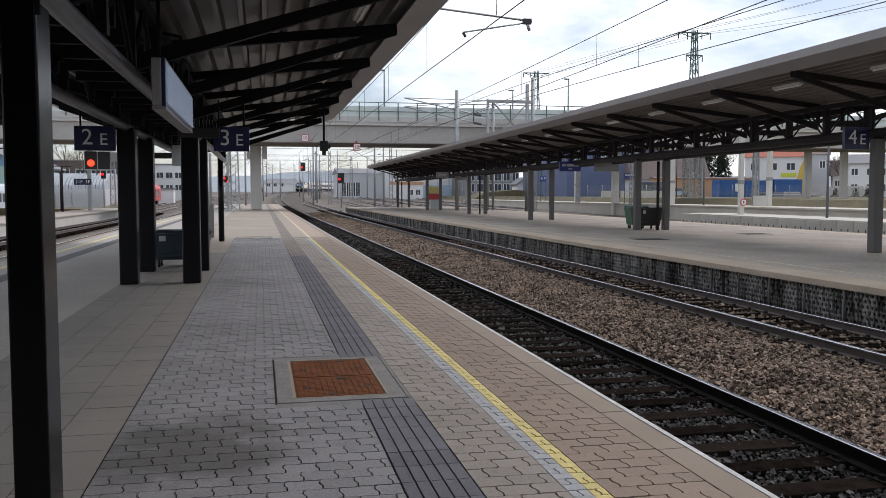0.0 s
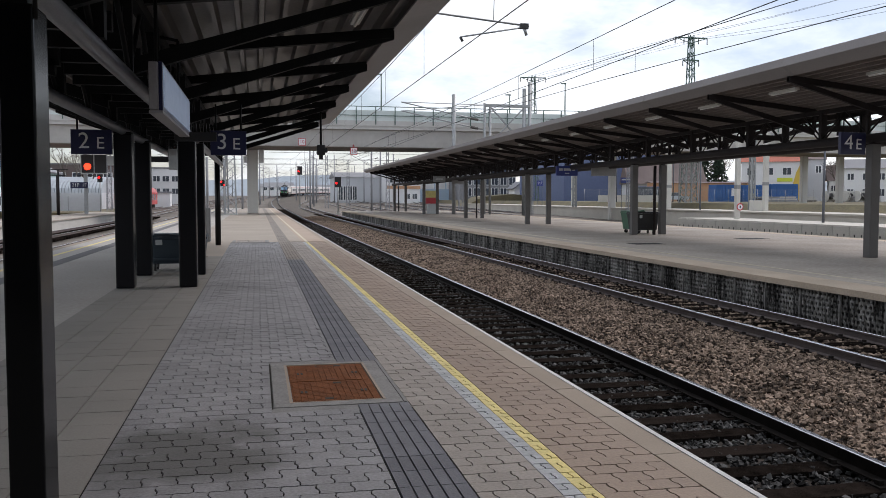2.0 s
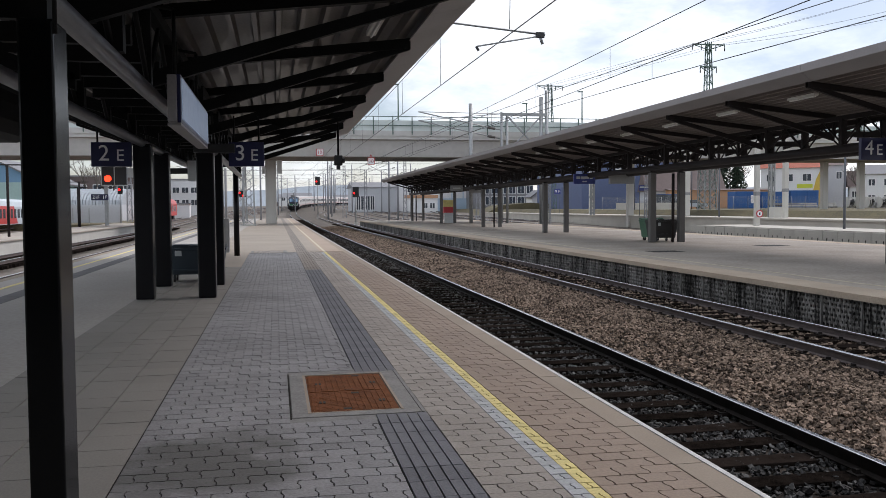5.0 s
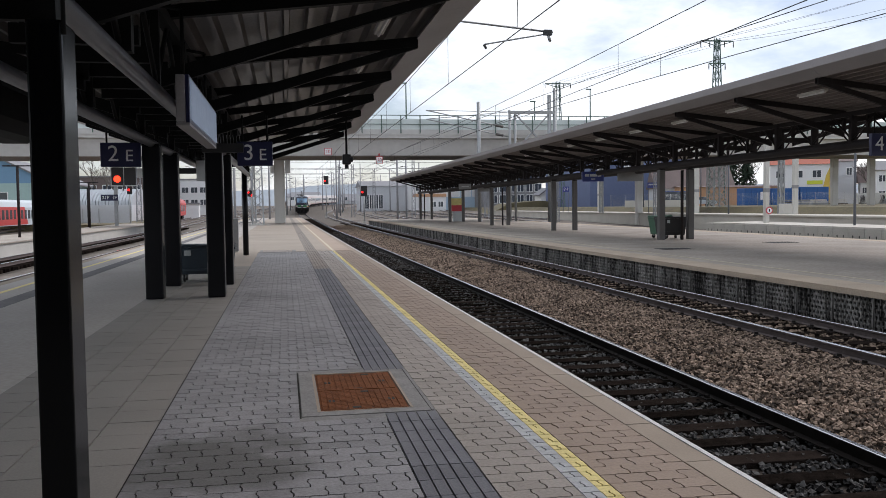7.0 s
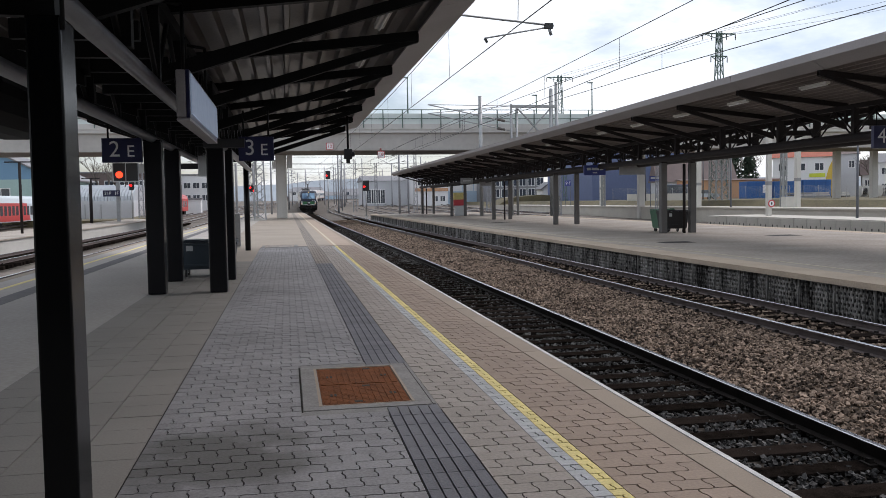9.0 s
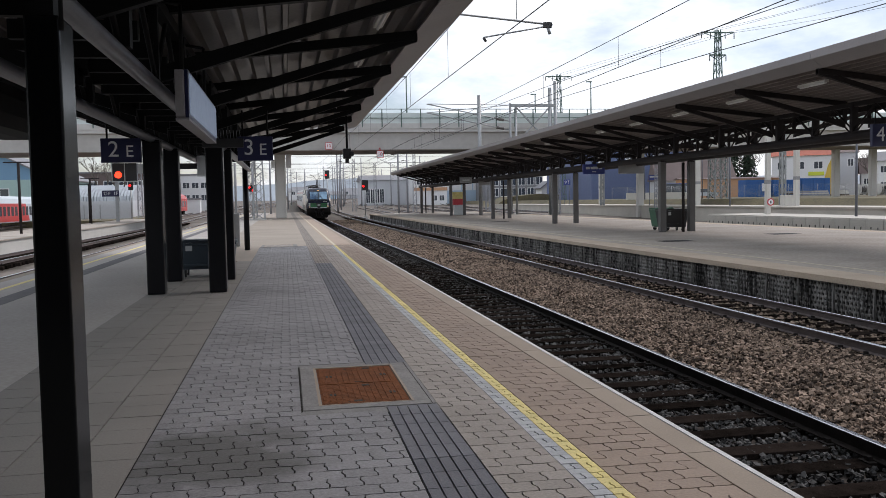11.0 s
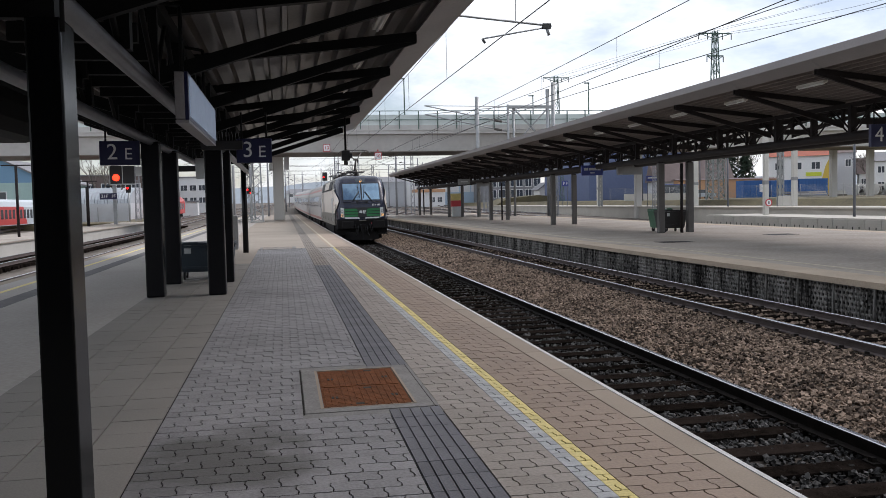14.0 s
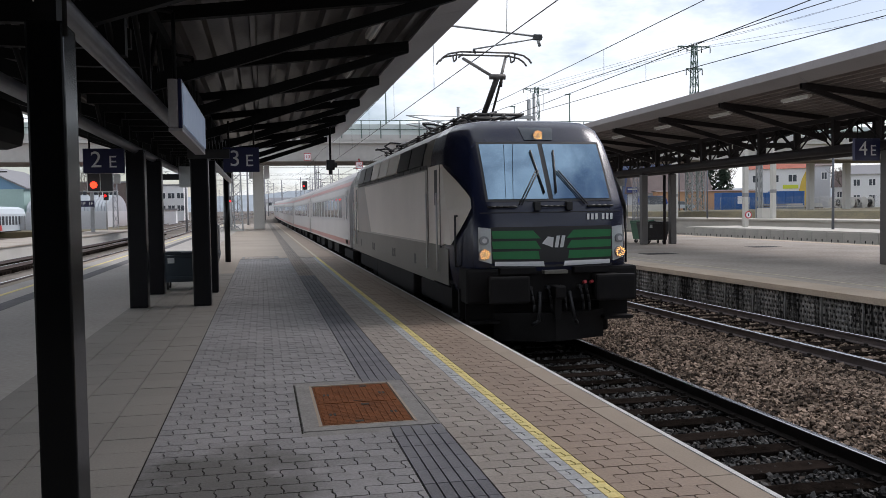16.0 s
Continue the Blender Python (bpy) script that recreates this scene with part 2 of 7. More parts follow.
def rod(bm, a, b, r, n=8, r2=None, cap=True):
    """A round bar from a to b."""
    a, b = Vector(a), Vector(b)
    q = (b - a).to_track_quat("Z", "Y").to_matrix()
    rr = r if r2 is None else r2
    ring = [[bm.verts.new(p + q @ Vector((k * math.cos(2 * math.pi * i / n), k * math.sin(2 * math.pi * i / n), 0))) for i in range(n)] for p, k in ((a, r), (b, rr))]
    for i in range(n):
        f = bm.faces.new((ring[0][i], ring[0][(i + 1) % n], ring[1][(i + 1) % n], ring[1][i]))
        f.smooth = True
    if cap:
        bm.faces.new(ring[0][::-1])
        bm.faces.new(ring[1])


def bar(bm, a, b, w, h, up=(0, 0, 1)):
    """A rectangular bar from a to b, w wide and h high."""
    a, b = Vector(a), Vector(b)
    d = (b - a).normalized()
    s = d.cross(Vector(up))
    s = s.normalized() if s.length > 1e-4 else Vector((1, 0, 0))
    u = s.cross(d)
    vs = [bm.verts.new(p + s * (i * w / 2) + u * (j * h / 2)) for p in (a, b) for i, j in ((-1, -1), (1, -1), (1, 1), (-1, 1))]
    for q in ((3, 2, 1, 0), (4, 5, 6, 7), (0, 1, 5, 4), (1, 2, 6, 5), (2, 3, 7, 6), (3, 0, 4, 7)):
        bm.faces.new([vs[i] for i in q])


def wire_path(bm, pts, r, n=5):
    """A thin wire through points, as one tube."""
    rings = []
    for i, p in enumerate(pts):
        d = (Vector(pts[min(i + 1, len(pts) - 1)]) - Vector(pts[max(i - 1, 0)])).to_track_quat("Z", "Y").to_matrix()
        rings.append([bm.verts.new(Vector(p) + d @ Vector((r * math.cos(2 * math.pi * k / n), r * math.sin(2 * math.pi * k / n), 0))) for k in range(n)])
    for a, b in zip(rings, rings[1:]):
        for k in range(n):
            bm.faces.new((a[k], a[(k + 1) % n], b[(k + 1) % n], b[k]))
    bm.faces.new(rings[0][::-1])
    bm.faces.new(rings[-1])


def prism(bm, pts, axis, a, b):
    """A closed outline of 2D points extruded along an axis from a to b."""
    def p3(p, k):
        return {"x": (k, p[0], p[1]), "y": (p[0], k, p[1]), "z": (p[0], p[1], k)}[axis]
    r0 = [bm.verts.new(p3(p, a)) for p in pts]
    r1 = [bm.verts.new(p3(p, b)) for p in pts]
    n = len(pts)
    for i in range(n):
        bm.faces.new((r0[i], r0[(i + 1) % n], r1[(i + 1) % n], r1[i]))
    bm.faces.new(r0[::-1])
    bm.faces.new(r1)


def mesh_of(name, bm, material):
    bmesh.ops.recalc_face_normals(bm, faces=bm.faces)
    me = bpy.data.meshes.new(name)
    bm.to_mesh(me)
    bm.free()
    for k in (material if isinstance(material, (list, tuple)) else (material,)):
        me.materials.append(k)
    return me


def part(name, bm, material, parent=None, label=""):
    ob = new(name, mesh_of(name, bm, material))
    if parent is not None:
        ob.parent = parent
    if label:
        tagged(ob, label)
    return ob


def quick(name, fn, material, parent=None, label=""):
    bm = bmesh.new()
    fn(bm)
    return part(name, bm, material, parent, label)


def thing(name, label, category, group="", at=(0, 0, 0), rz=0, kind=""):
    ob = new(name)
    ob.empty_display_size = 0.2
    ob.matrix_basis = pose(*at, 0, 0, rz)
    return tagged(ob, label, category, group, kind)


def text(name, body, size, m, material, parent=None, label=""):
    """Flat lettering as a mesh, its foot at the pose m."""
    cu = bpy.data.curves.new(name, "FONT")
    cu.body, cu.size, cu.extrude, cu.align_x, cu.align_y = body, size, 0.002, "CENTER", "CENTER"
    tmp = bpy.data.objects.new(name, cu)
    scene.collection.objects.link(tmp)
    bpy.context.view_layer.update()
    me = bpy.data.meshes.new_from_object(tmp.evaluated_get(bpy.context.evaluated_depsgraph_get()))
    bpy.data.objects.remove(tmp)
    me.materials.clear()
    me.materials.append(material)
    ob = new(name, me)
    if parent is not None:
        ob.parent = parent
    ob.matrix_basis = m
    if label:
        tagged(ob, label)
    return ob


def lerp_table(tab, y):
    """Smooth value from a table of (y, value) pairs."""
    return float(np.interp(y, [a for a, _ in tab], [b for _, b in tab]))


# the yard rises gently beyond the platforms
RISE = [(-500, 0), (90, 0), (136, 0.35), (180, 0.7), (232, 1.45), (267, 1.9), (293, 2.4), (400, 3.6), (600, 4.2), (5000, 4.2)]
RAIL_Z = -0.555
MAIN_X = [(-60, 4.43), (50, 4.43), (75, 4.3), (100, 4.1), (136, 3.8), (160, 3.7), (180, 3.7), (205, 4.0), (232, 4.5), (262, 5.7), (290, 7.2), (313, 9.2), (340, 12.3), (365, 15.5), (400, 23.5), (440, 36), (520, 66), (700, 150)]


def smooth_path(tab, a, b, step):
    """Points of a path (x, y, z) with rounded bends."""
    ys = np.arange(a, b + step, step)
    k = np.arange(-12, 13, 4.0)
    xs = np.mean([[lerp_table(tab, y + d) for y in ys] for d in k], axis=0)
    zs = np.mean([[lerp_table(RISE, y + d) for y in ys] for d in k], axis=0) + RAIL_Z
    return np.stack([xs, ys, zs], 1)


# ---- ground ----
def build_ground():
    xs = np.concatenate([[-2500, -800, -300], np.arange(-150, 151, 15), [300, 800, 2500]])
    ys = np.concatenate([[-1500, -300, -60], np.arange(0, 340, 10), [400, 600, 1000, 2000, 4500]])
    bm = bmesh.new()
    grid = [[bm.verts.new((x, y, -0.98 + lerp_table(RISE, y))) for x in xs] for y in ys]
    for j in range(len(ys) - 1):
        for i in range(len(xs) - 1):
            f = bm.faces.new((grid[j][i], grid[j][i + 1], grid[j + 1][i + 1], grid[j + 1][i]))
            f.smooth = True
    tagged(part("ground", bm, M_GROUND), "gravelly brown rail yard ground", "ground", kind="structure")


build_ground()

# ---- platforms ----
A0, A1 = -6.7, 2.79      # our platform, across
A_END = 150.0


def build_platform_a():
    bm = bmesh.new()
    box(bm, A0, -25, -1.0, A1 - 0.02, A_END, -0.06)
    box(bm, -2.66, -6.1, -0.058, 2.56, 34.2, -0.011)
    body = part("platform_island", bm, M_JOINT)
    tagged(body, "paved island platform with beige edge kerbs", "platform", kind="structure")
    # far paving beyond the single pavers, as courses, in the sun-brightened colours
    def far(bm):
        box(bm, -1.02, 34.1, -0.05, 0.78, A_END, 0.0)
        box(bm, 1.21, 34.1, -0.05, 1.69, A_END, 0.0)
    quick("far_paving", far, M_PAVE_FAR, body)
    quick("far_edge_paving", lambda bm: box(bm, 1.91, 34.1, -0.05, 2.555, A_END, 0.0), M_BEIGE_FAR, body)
    quick("left_paving", lambda bm: box(bm, A0 + 0.25, -25, -0.05, -2.64, A_END, -0.002), M_PAVE_LEFT, body)
    def near(bm):
        box(bm, -1.02, -25, -0.05, 0.78, -5.81, -0.001)
        box(bm, 1.21, -25, -0.05, 1.69, -5.81, -0.001)
    quick("near_paving", near, M_PAVE, body)
    quick("near_edge_paving", lambda bm: box(bm, 1.91, -25, -0.05, 2.555, -5.81, -0.001), M_BEIGE_FAR, body)
    quick("near_yellow_line", lambda bm: box(bm, 1.81, -25, -0.05, 1.91, -5.81, 0.0), M_YELLOW, body)
    quick("near_pale_line", lambda bm: box(bm, 1.69, -25, -0.05, 1.81, -5.81, 0.0), M_WHITEBLK, body)
    quick("near_tactile_strip", lambda bm: box(bm, 0.78, -25, -0.05, 1.21, -5.95, 0.0), M_TACT, body)
    quick("mortar_bed", lambda bm: box(bm, 0.02, 6.86, -0.02, 1.25, 9.1, -0.004), M_MORTAR, body, "mortar bed round the manhole cover")
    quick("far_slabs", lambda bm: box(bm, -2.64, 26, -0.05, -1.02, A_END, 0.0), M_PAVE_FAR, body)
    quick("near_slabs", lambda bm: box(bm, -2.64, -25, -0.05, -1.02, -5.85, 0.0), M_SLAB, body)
    # a paler cream takes over from the yellow row here
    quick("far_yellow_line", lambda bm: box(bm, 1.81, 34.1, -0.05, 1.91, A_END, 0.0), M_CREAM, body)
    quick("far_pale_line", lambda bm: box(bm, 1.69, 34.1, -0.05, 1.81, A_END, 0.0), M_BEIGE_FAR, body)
    quick("left_yellow_line", lambda bm: box(bm, -5.95, -25, -0.03, -5.83, A_END, 0.003), M_YELLOW, body)
    quick("left_kerb", lambda bm: box(bm, A0 - 0.02, -25, -0.3, A0 + 0.25, A_END, 0.0), M_KERB, body)
    quick("left_tactile_strip", lambda bm: box(bm, -5.35, -25, -0.03, -4.95, A_END, 0.002), M_TACT, body)
    quick("white_edge_strip", lambda bm: box(bm, 2.765, -25, -0.07, 2.805, A_END, 0.004), M_EDGEWHITE, body, "white painted steel edge strip")
    quick("mortar_crack", lambda bm: (box(bm, 0.088, 7.02, -0.02, 0.101, 8.95, -0.0005), box(bm, 1.176, 7.05, -0.02, 1.187, 8.93, 0.001)), M_JOINT, body, "dark crack along the mortar")
    # kerb slabs, one metre long
    kb = bmesh.new()
    box(kb, 2.557, 0.006, -0.25, 2.764, 0.994, 0.0, bevel=0.006)
    me = mesh_of("kerb_slab", kb, M_KERB)
    for k in range(-20, 149):
        ob = new("kerb_slab", me)
        ob.parent = body
        ob.matrix_basis = pose(0, 0.24 + k, random.uniform(-0.002, 0.002))
    return body


M_MORTAR = mat("mortar_surround", (0.205, 0.2, 0.192), 0.88, var=0.3, scale=4, fine=40, bump=0.4, spec=0.3)
# brighter, warmer copies of the paving: sunlight past the canopy put into the colour
M_PAVE_FAR = mat("sunlit_paving_far", (0.275, 0.235, 0.19), 0.75, var=0.2, scale=0.35, fine=14, bump=0.3, tint=(0.35, 0.295, 0.235), spec=0.4)
M_BEIGE_FAR = mat("beige_paving_sunlit", (0.37, 0.295, 0.235), 0.85, var=0.15, scale=0.5, fine=14, bump=0.3, spec=0.12)
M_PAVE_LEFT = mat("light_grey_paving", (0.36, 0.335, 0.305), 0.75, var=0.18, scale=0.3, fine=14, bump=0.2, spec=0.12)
PLATFORM_A = build_platform_a()

B0, B1, B_END = 10.83, 25.13, 114.0


def build_platform_b():
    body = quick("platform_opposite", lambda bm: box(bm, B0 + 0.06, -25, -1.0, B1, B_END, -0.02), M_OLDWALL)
    tagged(body, "opposite platform with stained perforated concrete wall", "platform", kind="structure")
    quick("paving", lambda bm: box(bm, B0 + 0.9, -25, -0.1, B1 - 0.9, B_END, 0.0), M_PLATB, body)
    quick("edge_paving", lambda bm: box(bm, B0 - 0.04, -25, -0.12, B0 + 0.9, B_END, 0.003), M_PLATB_EDGE, body)
    quick("edge_paving", lambda bm: box(bm, B1 - 0.9, -25, -0.12, B1 + 0.04, B_END, 0.003), M_PLATB_EDGE, body)
    quick("white_line", lambda bm: box(bm, 12.3, -25, -0.05, 12.4, B_END, 0.006), M_CREAM, body)
    return body


PLATFORM_B = build_platform_b()


# ---- tracks ----
def rail_outline(top_w=0.072):
    return [(-0.07, -0.155), (0.07, -0.155), (0.07, -0.143), (0.012, -0.125), (0.01, -0.045), (top_w / 2, -0.035), (top_w / 2, -0.006), (top_w / 2 - 0.008, 0), (-top_w / 2 + 0.008, 0), (-top_w / 2, -0.006), (-top_w / 2, -0.035), (-0.01, -0.045), (-0.012, -0.125), (-0.07, -0.143)]


def sweep(bm, pts, prof, off, mat_top=1):
    """Carries an outline along a path, moved aside by off; the top faces take the second material."""
    rings = []
    for i, p in enumerate(pts):
        d = pts[min(i + 1, len(pts) - 1)] - pts[max(i - 1, 0)]
        d = d / np.linalg.norm(d)
        sx, sy = d[1], -d[0]
        rings.append([bm.verts.new((p[0] + (off + u) * sx, p[1] + (off + u) * sy, p[2] + v)) for u, v in prof])
    n = len(prof)
    for a, b in zip(rings, rings[1:]):
        for i in range(n):
            f = bm.faces.new((a[i], a[(i + 1) % n], b[(i + 1) % n], b[i]))
            if prof[i][1] > -0.007 and prof[(i + 1) % n][1] > -0.007:
                f.material_index = mat_top


def build_track(name, tab, a, b, web, label, sleepers=(0, 0), step=4.0, head=None):
    pts = smooth_path(tab, a, b, step)
    root = thing(name, label, "railway track", kind="structure")
    prof = rail_outline()
    for side in (-0.7535, 0.7535):
        bm = bmesh.new()
        sweep(bm, pts, prof, side)
        ob = part("rail", bm, [web, head or M_RAILTOP], root)
    if sleepers[1] > sleepers[0]:
        sb = bmesh.new()
        box(sb, -1.27, -0.125, -0.16, 1.27, 0.125, 0.0, bevel=0.012)
        for v in sb.verts:
            v.co.z += 0.006 * noise.noise(v.co * 5)
        me = mesh_of("sleeper", sb, M_SLEEPER)
        pb = bmesh.new()
        for sx in (-0.7535, 0.7535):
            box(pb, sx - 0.15, -0.08, 0.0, sx + 0.15, 0.08, 0.016)
            for dx in (-0.1, 0.1):
                box(pb, sx + dx - 0.022, -0.03, 0.016, sx + dx + 0.022, 0.03, 0.055)
        pm = mesh_of("rail_fastening", pb, M_RAILSIDE)
        y = sleepers[0]
        while y < sleepers[1]:
            x = float(np.interp(y, pts[:, 1], pts[:, 0]))
            z = float(np.interp(y, pts[:, 1], pts[:, 2]))
            o = new("sleeper", me)
            o.parent = root
            o.matrix_basis = pose(x + random.uniform(-0.03, 0.03), y, z - 0.165, 0, 0, random.uniform(-1, 1))
            if y < 40:
                o2 = new("rail_fastening", pm)
                o2.parent = root
                o2.matrix_basis = pose(x, y, z - 0.167)
            y += 0.6
    return root


SECOND_X = [(-60, 9.28), (90, 9.28), (130, 8.6), (160, 8.4), (190, 9.6), (232, 13.5), (293, 22), (380, 42), (520, 96), (700, 180)]
build_track("track_main", MAIN_X, -25, 640, M_RAILSIDE, "main track of polished rails on tarred wooden sleepers", (-8.18, 150))
build_track("track_second", SECOND_X, -25, 640, M_RAILSIDE2, "second track with dull rails on wooden sleepers", (-7.8, 120))


def straight(x, far=None):
    tab = [(-60, x), (150, x)]
    return tab + (far or [(700, x)])


build_track("track_left_one", straight(-8.4, [(180, -8), (300, 4), (420, 30), (700, 130)]), -25, 640, M_RAILSIDE2, "track beside the island platform's far edge", (20, 90), 6)
build_track("track_left_two", straight(-12.85, [(180, -12.6), (300, -2), (420, 22), (700, 120)]), -25, 640, M_RAILSIDE2, "outer track before a low platform", (30, 110), 6)
build_track("track_right_one", straight(26.85, [(220, 26), (300, 32), (700, 190)]), -25, 640, M_RAILSIDE2, "track behind the opposite platform", (40, 120), 6)
build_track("track_right_two", straight(31.6, [(220, 32), (300, 40), (700, 200)]), -25, 640, M_RAILSIDE2, "track beside the concrete block platform", (40, 120), 6)
for yard_x in (15.5, 20.0, -17.5, 36.5):
    build_track("yard_track", [(100, yard_x + 2), (130, yard_x), (200, yard_x + 1), (300, yard_x + 14), (700, yard_x + 160)], 118, 640, M_RAILSIDE2, "yard track fanning out beyond the bridge", (0, 0), 8)


def build_ballast_bed(name, label, y0, y1, material):
    """Ballast under the two tracks, heaped between them."""
    bm = bmesh.new()
    prev = None
    for p in smooth_path(MAIN_X, y0, y1, 12):
        dx = p[0] - 4.43
        row = [bm.verts.new((x + dx, p[1], p[2] - h)) for x, h in ((2.79, 0.23), (4.43, 0.225), (5.6, 0.21), (6.9, 0.12), (7.9, 0.2), (9.28, 0.225), (10.87, 0.22), (11.27, 0.5))]
        if prev:
            for i in range(len(row) - 1):
                f = bm.faces.new((prev[i], prev[i + 1], row[i + 1], row[i]))
                f.smooth = True
        prev = row
    tagged(part(name, bm, material), label, "ballast", kind="stuff")


build_ballast_bed("ballast_bed", "dark ballast bed under the two tracks", -25, 107, M_BALLAST)
build_ballast_bed("ballast_bed", "brown gravel bed under the tracks beyond the platforms", 107, 599, M_YARDBED)


def stones(name, label, material, x0, x1, y0, y1, per_m2, size, top, seed):
    """Loose stones as one mesh of many small chipped blocks."""
    rng = np.random.default_rng(seed)
    n = int((x1 - x0) * (y1 - y0) * per_m2)
    # denser close by
    u = rng.random(n)
    ys = y0 + (y1 - y0) * u ** 1.25
    xs = rng.uniform(x0, x1, n)
    base = np.array([[i, j, k] for i in (-1, 1) for j in (-1, 1) for k in (-1, 1)], float)
    v = base[None] * (1 + rng.uniform(-0.45, 0.3, (n, 8, 3)))
    s = size * rng.uniform(0.55, 1.25, (n, 1, 1)) * np.array([1.0, 0.8, 0.55])
    v = v * s / 2
    a, b, c = (rng.uniform(0, 2 * np.pi, n), rng.normal(0, 0.5, n), rng.normal(0, 0.5, n))
    ca, sa, cb, sb, cc, sc = np.cos(a), np.sin(a), np.cos(b), np.sin(b), np.cos(c), np.sin(c)
    rot = np.stack([np.stack([ca * cb, ca * sb * sc - sa * cc, ca * sb * cc + sa * sc], 1), np.stack([sa * cb, sa * sb * sc + ca * cc, sa * sb * cc - ca * sc], 1), np.stack([-sb, cb * sc, cb * cc], 1)], 1)
    v = np.einsum("nij,nkj->nki", rot, v)
    z = np.array([top(x, y) for x, y in zip(xs, ys)]) + rng.uniform(-0.4, 0.4, n) * size * 0.5
    v += np.stack([xs, ys, z], 1)[:, None, :]
    quads = np.array([(0, 1, 3, 2), (4, 6, 7, 5), (0, 4, 5, 1), (2, 3, 7, 6), (0, 2, 6, 4), (1, 5, 7, 3)])
    f = (quads[None] + 8 * np.arange(n)[:, None, None]).reshape(-1, 4)
    me = bpy.data.meshes.new(name)
    me.from_pydata(v.reshape(-1, 3).tolist(), [], f.tolist())
    me.materials.append(material)
    return tagged(new(name, me), label, "ballast", kind="stuff")


def bed_top(x, y):
    return RAIL_Z + lerp_table(RISE, y) - float(np.interp(x, [2.79, 4.43, 5.6, 6.9, 7.9, 9.28, 10.87], [0.2, 0.2, 0.18, 0.09, 0.17, 0.2, 0.2]))


stones("ballast_stones", "dark oily ballast stones between the main rails", M_STONE_DARK, 3.0, 5.35, 3.2, 34, 230, 0.05, bed_top, 1)
stones("ballast_stones", "brown crushed ballast stones between the tracks", M_STONE, 5.2, 8.45, 3.6, 30, 420, 0.054, bed_top, 2)
stones("ballast_stones", "brown ballast stones further along the tracks", M_STONE, 5.2, 8.45, 28, 106, 115, 0.08, bed_top, 3)
stones("ballast_stones", "dark ballast stones further along the main track", M_STONE_DARK, 3.0, 5.6, 33, 84, 80, 0.075, bed_top, 5)
stones("ballast_stones", "grey brown ballast stones under the second track", M_STONE, 8.4, 10.8, 8, 44, 150, 0.07, bed_top, 4)


# ---- canopies ----
def corrugated(bm, x0, z0, x1, z1, y0, y1, pitch, depth):
    """Trapezoid sheet whose ribs run along the platform, with thickness."""
    n = max(2, int(abs(x1 - x0) / pitch))
    prof = []
    for i in range(n):
        for f, d in ((0.0, 0), (0.2, 0), (0.27, 1), (0.93, 1)):
            u = (i + f) / n
            prof.append((x0 + (x1 - x0) * u, z0 + (z1 - z0) * u + d * depth))
    prof.append((x1, z1))
    th = 0.012
    for (xa, za), (xb, zb) in zip(prof, prof[1:]):
        vs = [bm.verts.new(p) for p in ((xa, y0, za), (xb, y0, zb), (xb, y1, zb), (xa, y1, za))]
        bm.faces.new(vs)
        vt = [bm.verts.new(p) for p in ((xa, y0, za + th), (xa, y1, za + th), (xb, y1, zb + th), (xb, y0, zb + th))]
        bm.faces.new(vt)


